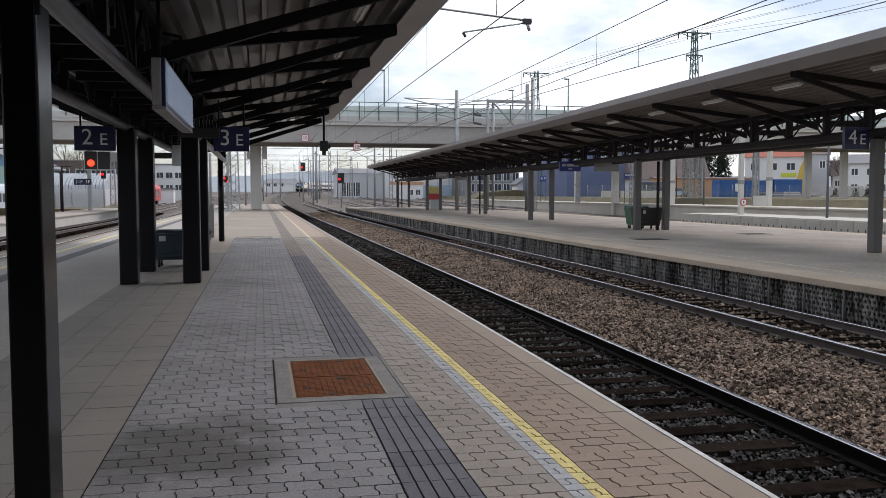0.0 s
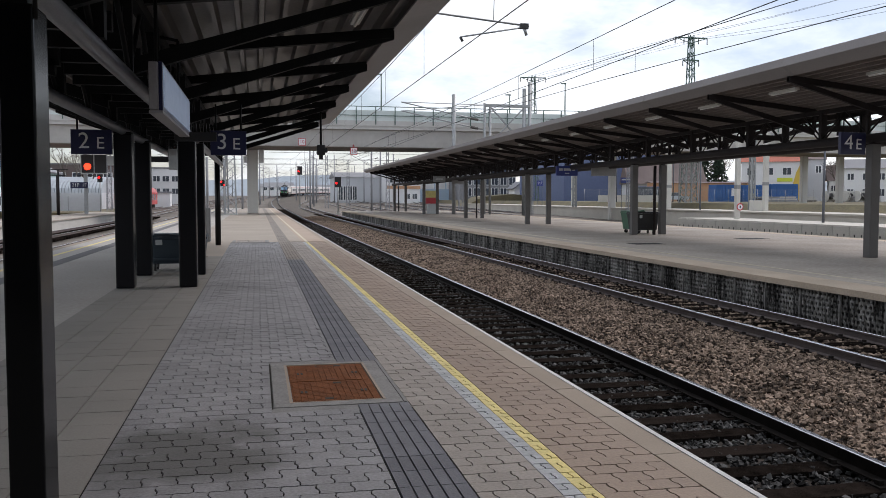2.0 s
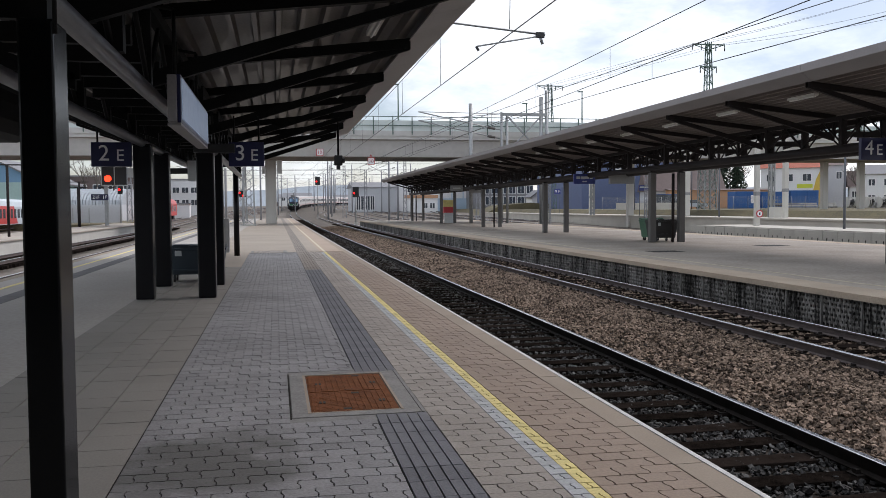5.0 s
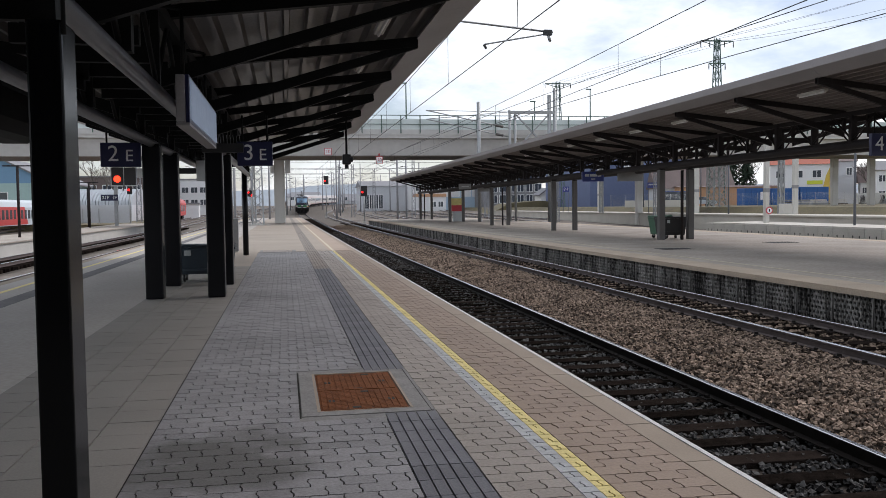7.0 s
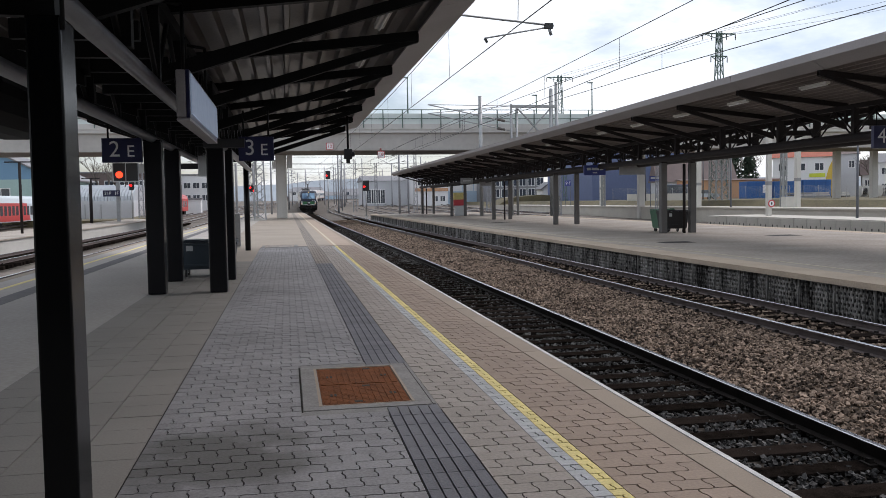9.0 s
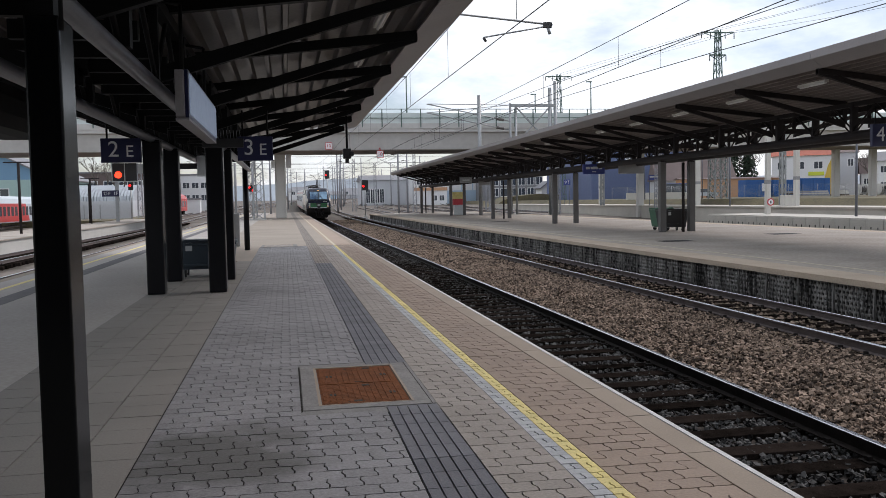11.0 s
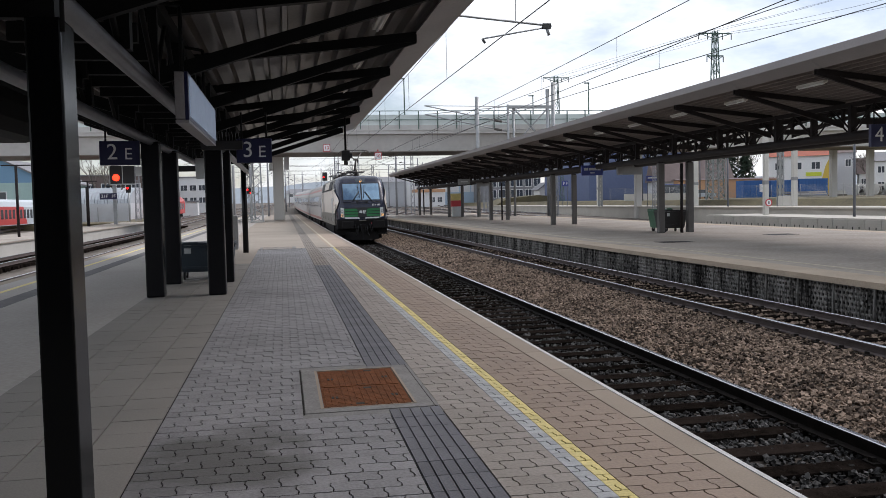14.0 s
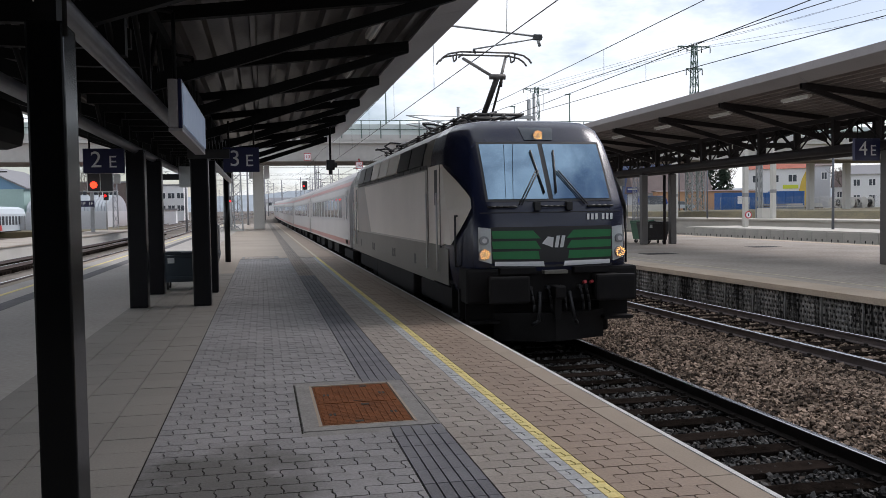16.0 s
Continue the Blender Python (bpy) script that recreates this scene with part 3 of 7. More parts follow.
def build_canopy(name, label, cx, half_col, col_rows, col_size, col_top, pipe_z, pipe_r, tip_off, tip_z, root_z, ridge_z, rafters, y0, y1, steel, colmat, sheet, fasc_h, fasc_out, overhang, lamp_off, strut_z, rib, cross_step):
    root = thing(name, label, "platform canopy")
    s = col_size / 2
    cb = bmesh.new()
    box(cb, -s, -s, 0, s, s, col_top, bevel=0.03)
    cme = mesh_of("column", cb, colmat)
    nb = bmesh.new()
    box(nb, -s * 0.55, -s * 0.55, col_top, s * 0.55, s * 0.55, pipe_z - pipe_r * 0.6)
    box(nb, -s * 0.9, -s * 0.9, col_top, s * 0.9, s * 0.9, col_top + 0.03)
    nme = mesh_of("column_head", nb, steel)
    for y in col_rows:
        for sx in (-1, 1):
            c = new("column", cme)
            c.parent = root
            c.matrix_basis = pose(cx + sx * half_col, y, 0)
            h = new("column_head", nme)
            h.parent = c
    for sx in (-1, 1):
        quick("pipe_beam", lambda bm: rod(bm, (cx + sx * half_col, y0, pipe_z), (cx + sx * half_col, y1, pipe_z), pipe_r, 20), M_PIPE if col_size > 0.3 else steel, root, "round steel tube beam over the columns")
        # truss between the tube and the upper chord
        def truss(bm):
            x = cx + sx * half_col
            bar(bm, (x, y0, root_z + 0.42), (x, y1, root_z + 0.42), 0.12, 0.14)
            y = y0 + 0.6
            k = 0
            while y < y1 - 1.0:
                bar(bm, (x, y, pipe_z + pipe_r * 0.7), (x, y, root_z + 0.4), 0.09 if k % 2 else 0.2, 0.09 if k % 2 else 0.14, (0, 1, 0))
                rod(bm, (x, y, pipe_z + pipe_r), (x, y + 1.0, root_z + 0.38), 0.028, 6)
                rod(bm, (x, y + 2.05, pipe_z + pipe_r), (x, y + 1.0, root_z + 0.38), 0.028, 6)
                y += 2.05
                k += 1
        quick("truss", truss, steel, root)
        # roof wing
        xe = cx + sx * (tip_off + overhang)
        quick("roof_sheet", lambda bm: corrugated(bm, cx, ridge_z, cx + sx * (tip_off + 0.1), tip_z + 0.15, y0, y1, 0.3, rib), sheet, root, "corrugated metal roof sheet with ribs")
        def fascia(bm, ya, yb):
            a, b = xe - sx * 0.02, xe + sx * 0.05
            zt = tip_z + 0.14 + fasc_h
            prism(bm, [(a - sx * overhang, tip_z + 0.06), (b + sx * fasc_out, zt - fasc_h * 0.6), (b + sx * (fasc_out + 0.01), zt), (a - sx * 0.15, zt + 0.03)], "y", ya, yb)
        seg = y0
        while seg < y1 - 0.5:
            end = min(seg + 4.15, y1)
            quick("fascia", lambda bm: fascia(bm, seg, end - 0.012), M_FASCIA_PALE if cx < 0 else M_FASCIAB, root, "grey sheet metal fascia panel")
            seg = end
        for y in rafters:
            def raf(bm):
                x_in, x_out = cx + sx * half_col * 0.6, cx + sx * tip_off
                # lower strut and flatter upper beam meeting at the tip
                f = 0.28
                xb, zb = x_in + (x_out - x_in) * 0.1, ridge_z + (tip_z - ridge_z) * f
                prism(bm, [(x_in, strut_z - 0.12), (x_in, strut_z + 0.07), (x_out, tip_z + 0.04), (x_out, tip_z - 0.08)], "y", y - 0.05, y + 0.05)
                prism(bm, [(x_in, zb - 0.2), (x_in, zb - 0.05), (x_out, tip_z + 0.1), (x_out, tip_z - 0.06)], "y", y - 0.062, y + 0.062)
                bar(bm, (x_in, y, strut_z), (x_in, y, zb - 0.06), 0.1, 0.1, (0, 1, 0))
            quick("rafter", raf, steel, root)
    # cross beams over the columns
    xb = bmesh.new()
    box(xb, -half_col, -0.05, pipe_z + pipe_r + 0.22, half_col, 0.05, pipe_z + pipe_r + 0.4)
    xm = mesh_of("cross_beam", xb, steel)
    y = y0 + 0.6
    while y < y1:
        o = new("cross_beam", xm)
        o.parent = root
        o.matrix_basis = pose(cx, y, 0)
        y += cross_step
    # tube lamps on the rafters
    for y in rafters:
        for sx in (-1, 1):
            f = lamp_off / tip_off
            z = ridge_z + (tip_z + 0.1 - ridge_z) * f - 0.1
            lamp = quick("tube_lamp", lambda bm: box(bm, cx + sx * lamp_off - 0.07, y + 1.0, z - 0.03, cx + sx * lamp_off + 0.07, y + 2.3, z + 0.05, bevel=0.015), M_LAMPBODY, root)
            quick("tube", lambda bm: rod(bm, (cx + sx * lamp_off, y + 1.04, z - 0.045), (cx + sx * lamp_off, y + 2.26, z - 0.045), 0.022, 8), M_TUBE, lamp, "white fluorescent tube, switched off")
    return root


# both roofs run on unseen to y=-75, added to darken surfaces facing back
CAN_A_RAFT = [7.03 + 3.55 * k for k in range(-22, 8)]
CANOPY_A = build_canopy("canopy", "black steel platform canopy with a corrugated roof on square columns", -1.88, 0.57, (-30, -18, -6.3, 17.2, 19.95), 0.33, 2.9, 2.95, 0.078, 4.08, 4.36, 3.45, 3.98, CAN_A_RAFT, -75, 33.6, M_STEEL, M_COLUMN, M_SHEET, 0.12, 0.2, 0.3, 3.3, 3.19, 0.17, 1.025)
CAN_B_RAFT = [4.1 + 4.15 * k for k in range(-18, 26)]
CANOPY_B = build_canopy("canopy", "brown-black steel canopy over the opposite platform on grey columns", 17.95, 0.72, (-60, -44, -28, -11, 5.4, 21.7, 37.75, 54.1, 71.2, 90.0, 110.0), 0.29, 3.24, 3.42, 0.14, 4.17, 4.86, 3.95, 4.5, CAN_B_RAFT, -75, 111.6, M_BSTEEL, M_BCOLUMN, M_SHEETB, 0.34, 0.0, 0.3, 3.2, 3.85, 0.12, 4.1)


# ---- signs ----
def platform_sign(digit, at, flip=1):
    x0, x1, y, z0, z1 = at
    root = thing("platform_sign", "dark blue hanging platform sign with white figure %s and letter E" % digit, "sign")
    root["group"] = "platform number signs"
    quick("panel", lambda bm: box(bm, x0, y - 0.06, z0, x1, y + 0.06, z1, bevel=0.008), M_NAVY, root)
    w, h = x1 - x0, z1 - z0
    text("figure", digit, h * 0.92, pose(x0 + 0.32 * w, y - 0.063, z0 + h * 0.52, 90), M_WHITE, root, "white figure " + digit)
    text("letter", "E", h * 0.68, pose(x0 + 0.72 * w, y - 0.063, z0 + h * 0.44, 90), M_WHITE, root, "white letter E")
    for f in (0.15, 0.85):
        quick("hanger", lambda bm: rod(bm, (x0 + f * w, y, z1 - 0.02), (x0 + f * w, y, z1 + 0.5), 0.018), M_STEEL, root)
    return root


platform_sign("2", (-3.33, -2.62, 17.0, 2.5, 2.95))
platform_sign("3", (-0.86, -0.2, 17.0, 2.51, 2.97))
platform_sign("4", (16.2, 17.0, 21.8, 2.95, 3.58))


def display_panel():
    root = thing("train_display", "hanging passenger display box with a pale screen", "information display", at=(-1.01, 10.72, 2.82))
    quick("housing", lambda bm: box(bm, -0.03, -1.74, -0.25, 0.06, 1.7, 0.22, bevel=0.012), M_FASCIA, root)
    quick("front_frame", lambda bm: box(bm, 0.062, -1.72, -0.255, 0.1, 1.7, 0.225, bevel=0.006), M_NAVY, root)
    quick("screen", lambda bm: box(bm, 0.101, -1.66, -0.215, 0.112, 1.66, 0.19), M_SCREEN, root, "pale blue-grey display glass with a faint added glow")
    quick("lower_tray", lambda bm: box(bm, -0.03, -1.74, -0.285, 0.1, 1.7, -0.257), M_FASCIA, root)
    for y in (-1.3, 1.3):
        quick("hanger", lambda bm: (rod(bm, (0, y, 0.22), (0, y, 0.95), 0.02), rod(bm, (0, y, 0.95), (-0.3, y, 1.0), 0.02)), M_STEEL, root)


M_SCREEN = mat("glowing_display_glass", (0.42, 0.5, 0.6), 0.18, var=0.08, scale=3, fine=12, bump=0, spec=1.0)
# weak emission added so that the screen reads as bright as under open sky
M_SCREEN.node_tree.nodes["Principled BSDF"].inputs["Emission Color"].default_value = (0.42, 0.52, 0.68, 1)
M_SCREEN.node_tree.nodes["Principled BSDF"].inputs["Emission Strength"].default_value = 0.16
display_panel()


# ---- road bridge ----
def build_bridge():
    root = thing("road_bridge", "grey concrete road bridge spanning the tracks", "bridge")
    y0, y1 = 91.0, 101.0
    quick("girder", lambda bm: prism(bm, [(y0 + 1.0, 7.13), (y1 - 1.0, 7.13), (y1 - 0.5, 8.8), (y1, 8.9), (y1, 9.25), (y0, 9.25), (y0, 8.9), (y0 + 0.5, 8.8)], "x", -190, 190), M_BRIDGE, root)
    # bottom flange in a darker brown than the girder
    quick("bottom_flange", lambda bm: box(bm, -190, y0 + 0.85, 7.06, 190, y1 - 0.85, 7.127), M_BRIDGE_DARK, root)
    quick("parapet", lambda bm: box(bm, -190, y0 - 0.1, 9.252, 190, y0 + 0.25, 9.8), M_BRIDGE, root)
    quick("parapet", lambda bm: box(bm, -190, y1 - 0.25, 9.252, 190, y1 + 0.1, 9.8), M_BRIDGE, root)
    pb = bmesh.new()
    box(pb, -0.05, -0.05, -0.4, 0.05, 0.05, 1.5)
    pm = mesh_of("rail_post", pb, M_GREENSTEEL)
    for k in range(-14, 38):
        o = new("rail_post", pm)
        o.parent = root
        o.matrix_basis = pose(2.0 + 2.05 * k, y0 - 0.16, 9.8)
    for z in (10.35, 11.28):
        quick("handrail", lambda bm: rod(bm, (-190, y0 - 0.16, z), (190, y0 - 0.16, z), 0.045, 6), M_GREENSTEEL, root)
    quick("noise_screen", lambda bm: box(bm, -190, y0 + 0.05, 9.8, 190, y0 + 0.09, 10.9), M_SCREENGLASS, root, "pale translucent panels behind the railing")
    for x in (-0.48, -32, 68.2, 73.4, 42.1):
        half = 0.6 if x < 3 else 0.4
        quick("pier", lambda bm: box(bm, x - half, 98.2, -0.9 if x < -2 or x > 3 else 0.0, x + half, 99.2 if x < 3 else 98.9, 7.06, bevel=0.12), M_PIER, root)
    for x, zc in ((4.6, 7.5), (9.96, 6.61)):
        pl = quick("height_board", lambda bm: (box(bm, x - 0.37, y0 + 0.18, zc - 0.37, x + 0.37, y0 + 0.22, zc + 0.37), box(bm, x - 0.05, y0 + 0.22, 7.2, x + 0.05, y0 + 1.1, 7.3), box(bm, x - 0.05, y0 + 0.22, zc, x + 0.05, y0 + 0.26, 7.3)), M_REDPAINT, root, "white board with a red rim and the number 10")
        quick("board_face", lambda bm: box(bm, x - 0.31, y0 + 0.168, zc - 0.31, x + 0.31, y0 + 0.178, zc + 0.31), M_WHITE, pl)
        text("number", "10", 0.5, pose(x, y0 + 0.162, zc, 90), M_REDPAINT, pl)
    return root


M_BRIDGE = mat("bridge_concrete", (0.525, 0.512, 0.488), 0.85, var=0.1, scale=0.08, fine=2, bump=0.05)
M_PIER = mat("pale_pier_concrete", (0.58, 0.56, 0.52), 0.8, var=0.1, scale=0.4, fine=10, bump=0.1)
M_BRIDGE_DARK = mat("bridge_flange_dark_brown", (0.240, 0.210, 0.180), 0.85, var=0.15, scale=0.1, fine=2)
M_SCREENGLASS = mat("pale_screen_panel", (0.62, 0.68, 0.66), 0.35, var=0.06, scale=0.3, bump=0)
M_REDPAINT = mat("red_paint", (0.5, 0.05, 0.06), 0.5, var=0.1, bump=0)
build_bridge()
for bx, bz, bh in ((-1.25, 5.92, 0.4), (0.46, 6.3, 0.74)):
    cab = thing("switch_box", "white equipment box hung beside the bridge pier", "equipment box", at=(bx, 98.2, bz))
    quick("body", lambda bm: box(bm, -0.21 if bx < 0 else -0.29, -0.3, -bh, 0.21 if bx < 0 else 0.29, 0.3, bh, bevel=0.04), M_WHITE, cab)
    quick("bracket", lambda bm: bar(bm, (0, 0.2, 0.3), (0.8 if bx < -0.5 else -0.8, 0.5, 0.3), 0.1, 0.1), M_GALV, cab)


# ---- locomotive ----
M_LOCO_NAVY = mat("navy_black_paint", (0.008, 0.011, 0.03), 0.26, var=0.15, scale=1.5, fine=30, bump=0)
M_LOCO_GREY = mat("dark_taupe_paint", (0.17, 0.16, 0.14), 0.38, var=0.15, scale=1.0, fine=30, bump=0, spec=0.15)
M_LOCO_BEIGE = mat("taupe_grey_paint", (0.37, 0.335, 0.295), 0.36, var=0.12, scale=0.8, fine=30, bump=0, spec=0.4)
# pale beige, lifted further to stand for sky light on the side
M_LOCO_LIGHT = mat("pale_beige_paint", (0.72, 0.655, 0.58), 0.34, var=0.1, scale=0.8, bump=0, spec=0.5)
M_LOCO_GREEN = mat("bright_green_paint", (0.012, 0.15, 0.045), 0.4, var=0.1, bump=0)
M_LOCO_SILVER = mat("silver_decal", (0.6, 0.6, 0.6), 0.35, var=0.05, bump=0)
M_LOCO_UNDER = mat("grimy_underframe", (0.011, 0.01, 0.01), 0.7, var=0.4, scale=3, spec=0.15)
M_WINDSCREEN = glass("windscreen_glass", (0.18, 0.28, 0.38), 0.02)
M_WINDSCREEN.node_tree.nodes["Principled BSDF"].inputs["Metallic"].default_value = 0.75
M_DARKGLASS = glass("dark_window_glass", (0.02, 0.025, 0.03), 0.05)
M_HEADLIGHT = glow("warm_headlight", (1.0, 0.5, 0.14), 1.7)
M_LENS = glass("clear_lamp_glass", (0.25, 0.26, 0.27), 0.08)
M_COPPER = mat("roof_gear_grey", (0.12, 0.11, 0.1), 0.6, 0.3, var=0.3)

LOCO_LEVELS = [  # height, half width, set-back of the front, corner across, corner along
    (0.95, 1.44, 0.66, 0.30, 0.55), (1.40, 1.49, 0.56, 0.26, 0.70), (2.28, 1.50, 0.60, 0.26, 0.95), (2.44, 1.50, 0.70, 0.27, 1.0),
    (2.95, 1.50, 1.00, 0.30, 0.95), (3.36, 1.45, 1.26, 0.30, 0.85), (3.64, 1.36, 1.46, 0.30, 0.75), (3.79, 1.2, 1.7, 0.30, 0.6), (3.86, 0.9, 2.1, 0.25, 0.4)]
LOCO_L = 18.98


def front_y(z, x):
    """Set-back of the loco's front at a height and a place across."""
    zs = [k[0] for k in LOCO_LEVELS]
    f = float(np.interp(z, zs, [k[2] for k in LOCO_LEVELS]))
    w = float(np.interp(z, zs, [k[1] - k[3] for k in LOCO_LEVELS]))
    return f - 0.09 * (1 - (abs(x) / w) ** 2) if abs(x) < w else f + (abs(x) - w) * 2.6


def front_patch(bm, pts, off, nx=6, thick=0.012):
    """A patch lying on the front: outline of four (x, z) corners, divided, off metres proud."""
    (ax, az), (bx, bz), (cx, cz), (dx, dz) = pts
    nz = 5
    rows = []
    for j in range(nz + 1):
        v = j / nz
        row = []
        for i in range(nx + 1):
            u = i / nx
            x = (ax * (1 - u) + bx * u) * (1 - v) + (dx * (1 - u) + cx * u) * v
            z = (az * (1 - u) + bz * u) * (1 - v) + (dz * (1 - u) + cz * u) * v
            row.append(bm.verts.new((x, front_y(z, x) - off, z)))
        rows.append(row)
    for j in range(nz):
        for i in range(nx):
            f = bm.faces.new((rows[j][i], rows[j][i + 1], rows[j + 1][i + 1], rows[j + 1][i]))
            f.smooth = True


def build_loco():
    root = thing("locomotive", "modern electric locomotive, navy front with green stripes and beige sides", "locomotive")
    bm = bmesh.new()
    rings = []
    for z, w, f, cx, cy in LOCO_LEVELS:
        half = [(-w, f + cy)] + [(-w + cx * k, f + cy * (1 - k) ** 1.6) for k in (0.35, 0.7)] + [(x, f - 0.09 * (1 - (abs(x) / (w - cx)) ** 2)) for x in np.linspace(-w + cx, w - cx, 9)] + [(w - cx * k, f + cy * (1 - k) ** 1.6) for k in (0.7, 0.35)] + [(w, f + cy)]
        back = [(x, LOCO_L - y) for x, y in half[::-1]]
        mids = [(w, 3.2), (w, LOCO_L - 3.2)]
        mids2 = [(-w, LOCO_L - 3.2), (-w, 3.2)]
        rings.append([bm.verts.new((x, y, z)) for x, y in half + mids + back + mids2])
    n = len(rings[0])
    for a, b in zip(rings, rings[1:]):
        for i in range(n):
            f = bm.faces.new((a[i], a[(i + 1) % n], b[(i + 1) % n], b[i]))
            c = f.calc_center_median()
            f.material_index = 1 if 3.2 < c.y < LOCO_L - 3.2 else 0
            f.smooth = abs(f.normal.z) > 0.1 or c.y < 2.6
    bm.faces.new(rings[-1])
    bm.faces.new(rings[0][::-1])
    part("body", bm, [M_LOCO_NAVY, M_LOCO_GREY], root, "smooth painted loco body shell")
    # side panels, windows, doors
    for s in (-1, 1):
        x0, x1 = s * 1.496, s * 1.509
        a, b = min(x0, x1), max(x0, x1)
        quick("side_panel", lambda bm: prism(bm, [(3.4, 1.66), (LOCO_L - 3.4, 1.66), (LOCO_L - 3.4, 3.06), (3.4, 3.06)], "x", a, b), M_LOCO_BEIGE, root, "taupe grey side panel")
        # angled area made paler by colour where the side catches the sky
        quick("side_panel", lambda bm: prism(bm, [(3.6, 1.7), (12.2, 1.7), (13.6, 3.02), (3.6, 3.04)], "x", a + (0.004 if s > 0 else -0.004), b + (0.004 if s > 0 else -0.004)), M_LOCO_LIGHT, root, "angled side area in paler beige, caught sky light painted in")
        quick("cab_panel", lambda bm: prism(bm, [(1.98, 1.68), (2.2, 1.66), (2.2, 3.1), (1.98, 3.08)], "x", a, b), M_LOCO_LIGHT, root, "pale cab side panel")
        def cab_corner(bm):
            # the pale panel goes on round the corner and ends in a point
            rows = []
            for j in range(-1, 6):
                k, v = max(0.0, 0.16 * j), max(0, j) / 5
                row = []
                for q in range(15):
                    z = (1.7 + 0.62 * v) * (1 - q / 14) + (3.06 - 0.58 * v) * q / 14
                    lev = [float(np.interp(z, [r[0] for r in LOCO_LEVELS], [r[c] for r in LOCO_LEVELS])) for c in (1, 2, 3, 4)]
                    row.append(bm.verts.new((s * (lev[0] - lev[2] * k + (0.012 if j < 0 else 0.034)), 2.0 if j < 0 else lev[1] + lev[3] * (1 - k) ** 1.6 - 0.07, z)))
                rows.append(row)
            for r0, r1 in zip(rows, rows[1:]):
                for q in range(14):
                    bm.faces.new((r0[q], r1[q], r1[q + 1], r0[q + 1]) if s < 0 else (r0[q + 1], r1[q + 1], r1[q], r0[q]))
        quick("cab_panel", cab_corner, M_LOCO_LIGHT, root, "pale cab side panel")
        quick("lower_band", lambda bm: box(bm, a, 1.6, 1.0, b, LOCO_L - 1.6, 1.62), M_LOCO_GREY, root)
        for yd in (2.28, LOCO_L - 3.28):
            door = quick("cab_door", lambda bm: box(bm, a + s * 0.003, yd, 1.67, b + s * 0.003, yd + 1.0, 3.1, bevel=0.004), M_LOCO_LIGHT, root, "pale beige cab door")
            quick("door_foot", lambda bm: box(bm, a + s * 0.003, yd, 1.12, b + s * 0.003, yd + 1.0, 1.665, bevel=0.004), M_LOCO_GREY, door, "darker lower door panel")
            quick("door_seal", lambda bm: [box(bm, b + s * 0.003 - 0.004, y, 1.14, b + s * 0.003 + 0.006, y + 0.022, 3.09) for y in (yd + 0.02, yd + 0.58)], M_BLACK, door, "black rubber door seal")
            quick("door_window", lambda bm: box(bm, a + s * 0.004, yd + 0.16, 2.38, b + s * 0.008, yd + 0.44, 3.02, bevel=0.004), M_BLACK, door, "dark narrow door window")
            for dy in (0.02, 0.98):
                quick("handrail", lambda bm: rod(bm, (s * 1.56, yd + dy, 1.2), (s * 1.56, yd + dy, 2.6), 0.018, 6), M_LOCO_SILVER, door)
        # roof slope grilles
        for k in range(7):
            y = 4.0 + k * 1.65
            m = M_BLACK if k in (0, 1, 5, 6) else M_LOCO_LIGHT
            def grille(bm):
                vs = [(s * 1.478, y, 3.16), (s * 1.478, y + 1.5, 3.16), (s * 1.375, y + 1.5, 3.6), (s * 1.375, y, 3.6)]
                off = Vector((s * 0.035, 0, 0.015))
                q = [bm.verts.new(Vector(v)) for v in vs] + [bm.verts.new(Vector(v) + off) for v in vs]
                for g in ((4, 5, 6, 7), (0, 1, 5, 4), (1, 2, 6, 5), (2, 3, 7, 6), (3, 0, 4, 7)):
                    bm.faces.new([q[i] for i in g])
            quick("roof_grille", grille, m, root)
        quick("eave_strip", lambda bm: [box(bm, a, 3.5 + 0.3 * q, 3.09, b + s * 0.004, 3.72 + 0.3 * q, 3.15) for q in range(40)] + [box(bm, a, 3.5, 3.075, b + s * 0.002, 15.5, 3.088)], M_BLACK, root, "black vent strip under the roof edge")
        for y in (4.76, 7.6, 7.9, 11.4, 11.75, 14.7):
            quick("side_hatch", lambda bm: box(bm, a + s * 0.003, y, 1.2, b + s * 0.003, y + 0.2, 1.4), M_BLACK, root)
    # front: windscreens, stripes, lights, lettering
    quick("windscreen", lambda bm: front_patch(bm, [(-1.08, 2.41), (1.08, 2.41), (1.08, 3.42), (-1.08, 3.42)], 0.012, 10), M_BLACK, root, "black windscreen surround")
    for s in (-1, 1):
        quick("windscreen", lambda bm: front_patch(bm, [(s * 0.04, 2.45), (s * 1.04, 2.45), (s * 1.04, 3.38), (s * 0.04, 3.38)], 0.022, 6), M_WINDSCREEN, root, "windscreen pane mirroring the cloudy sky")
        def wiper(bm):
            p = lambda x, z: Vector((x, front_y(z, x) - 0.05, z))
            for k in (0.0, 0.045):
                rod(bm, p(s * 0.56 + k, 2.36), p(s * 0.17 + k, 2.92), 0.012, 6)
            rod(bm, p(s * 0.1, 2.55), p(s * 0.2, 3.26), 0.017, 6)
        quick("wiper", wiper, M_BLACK, root)
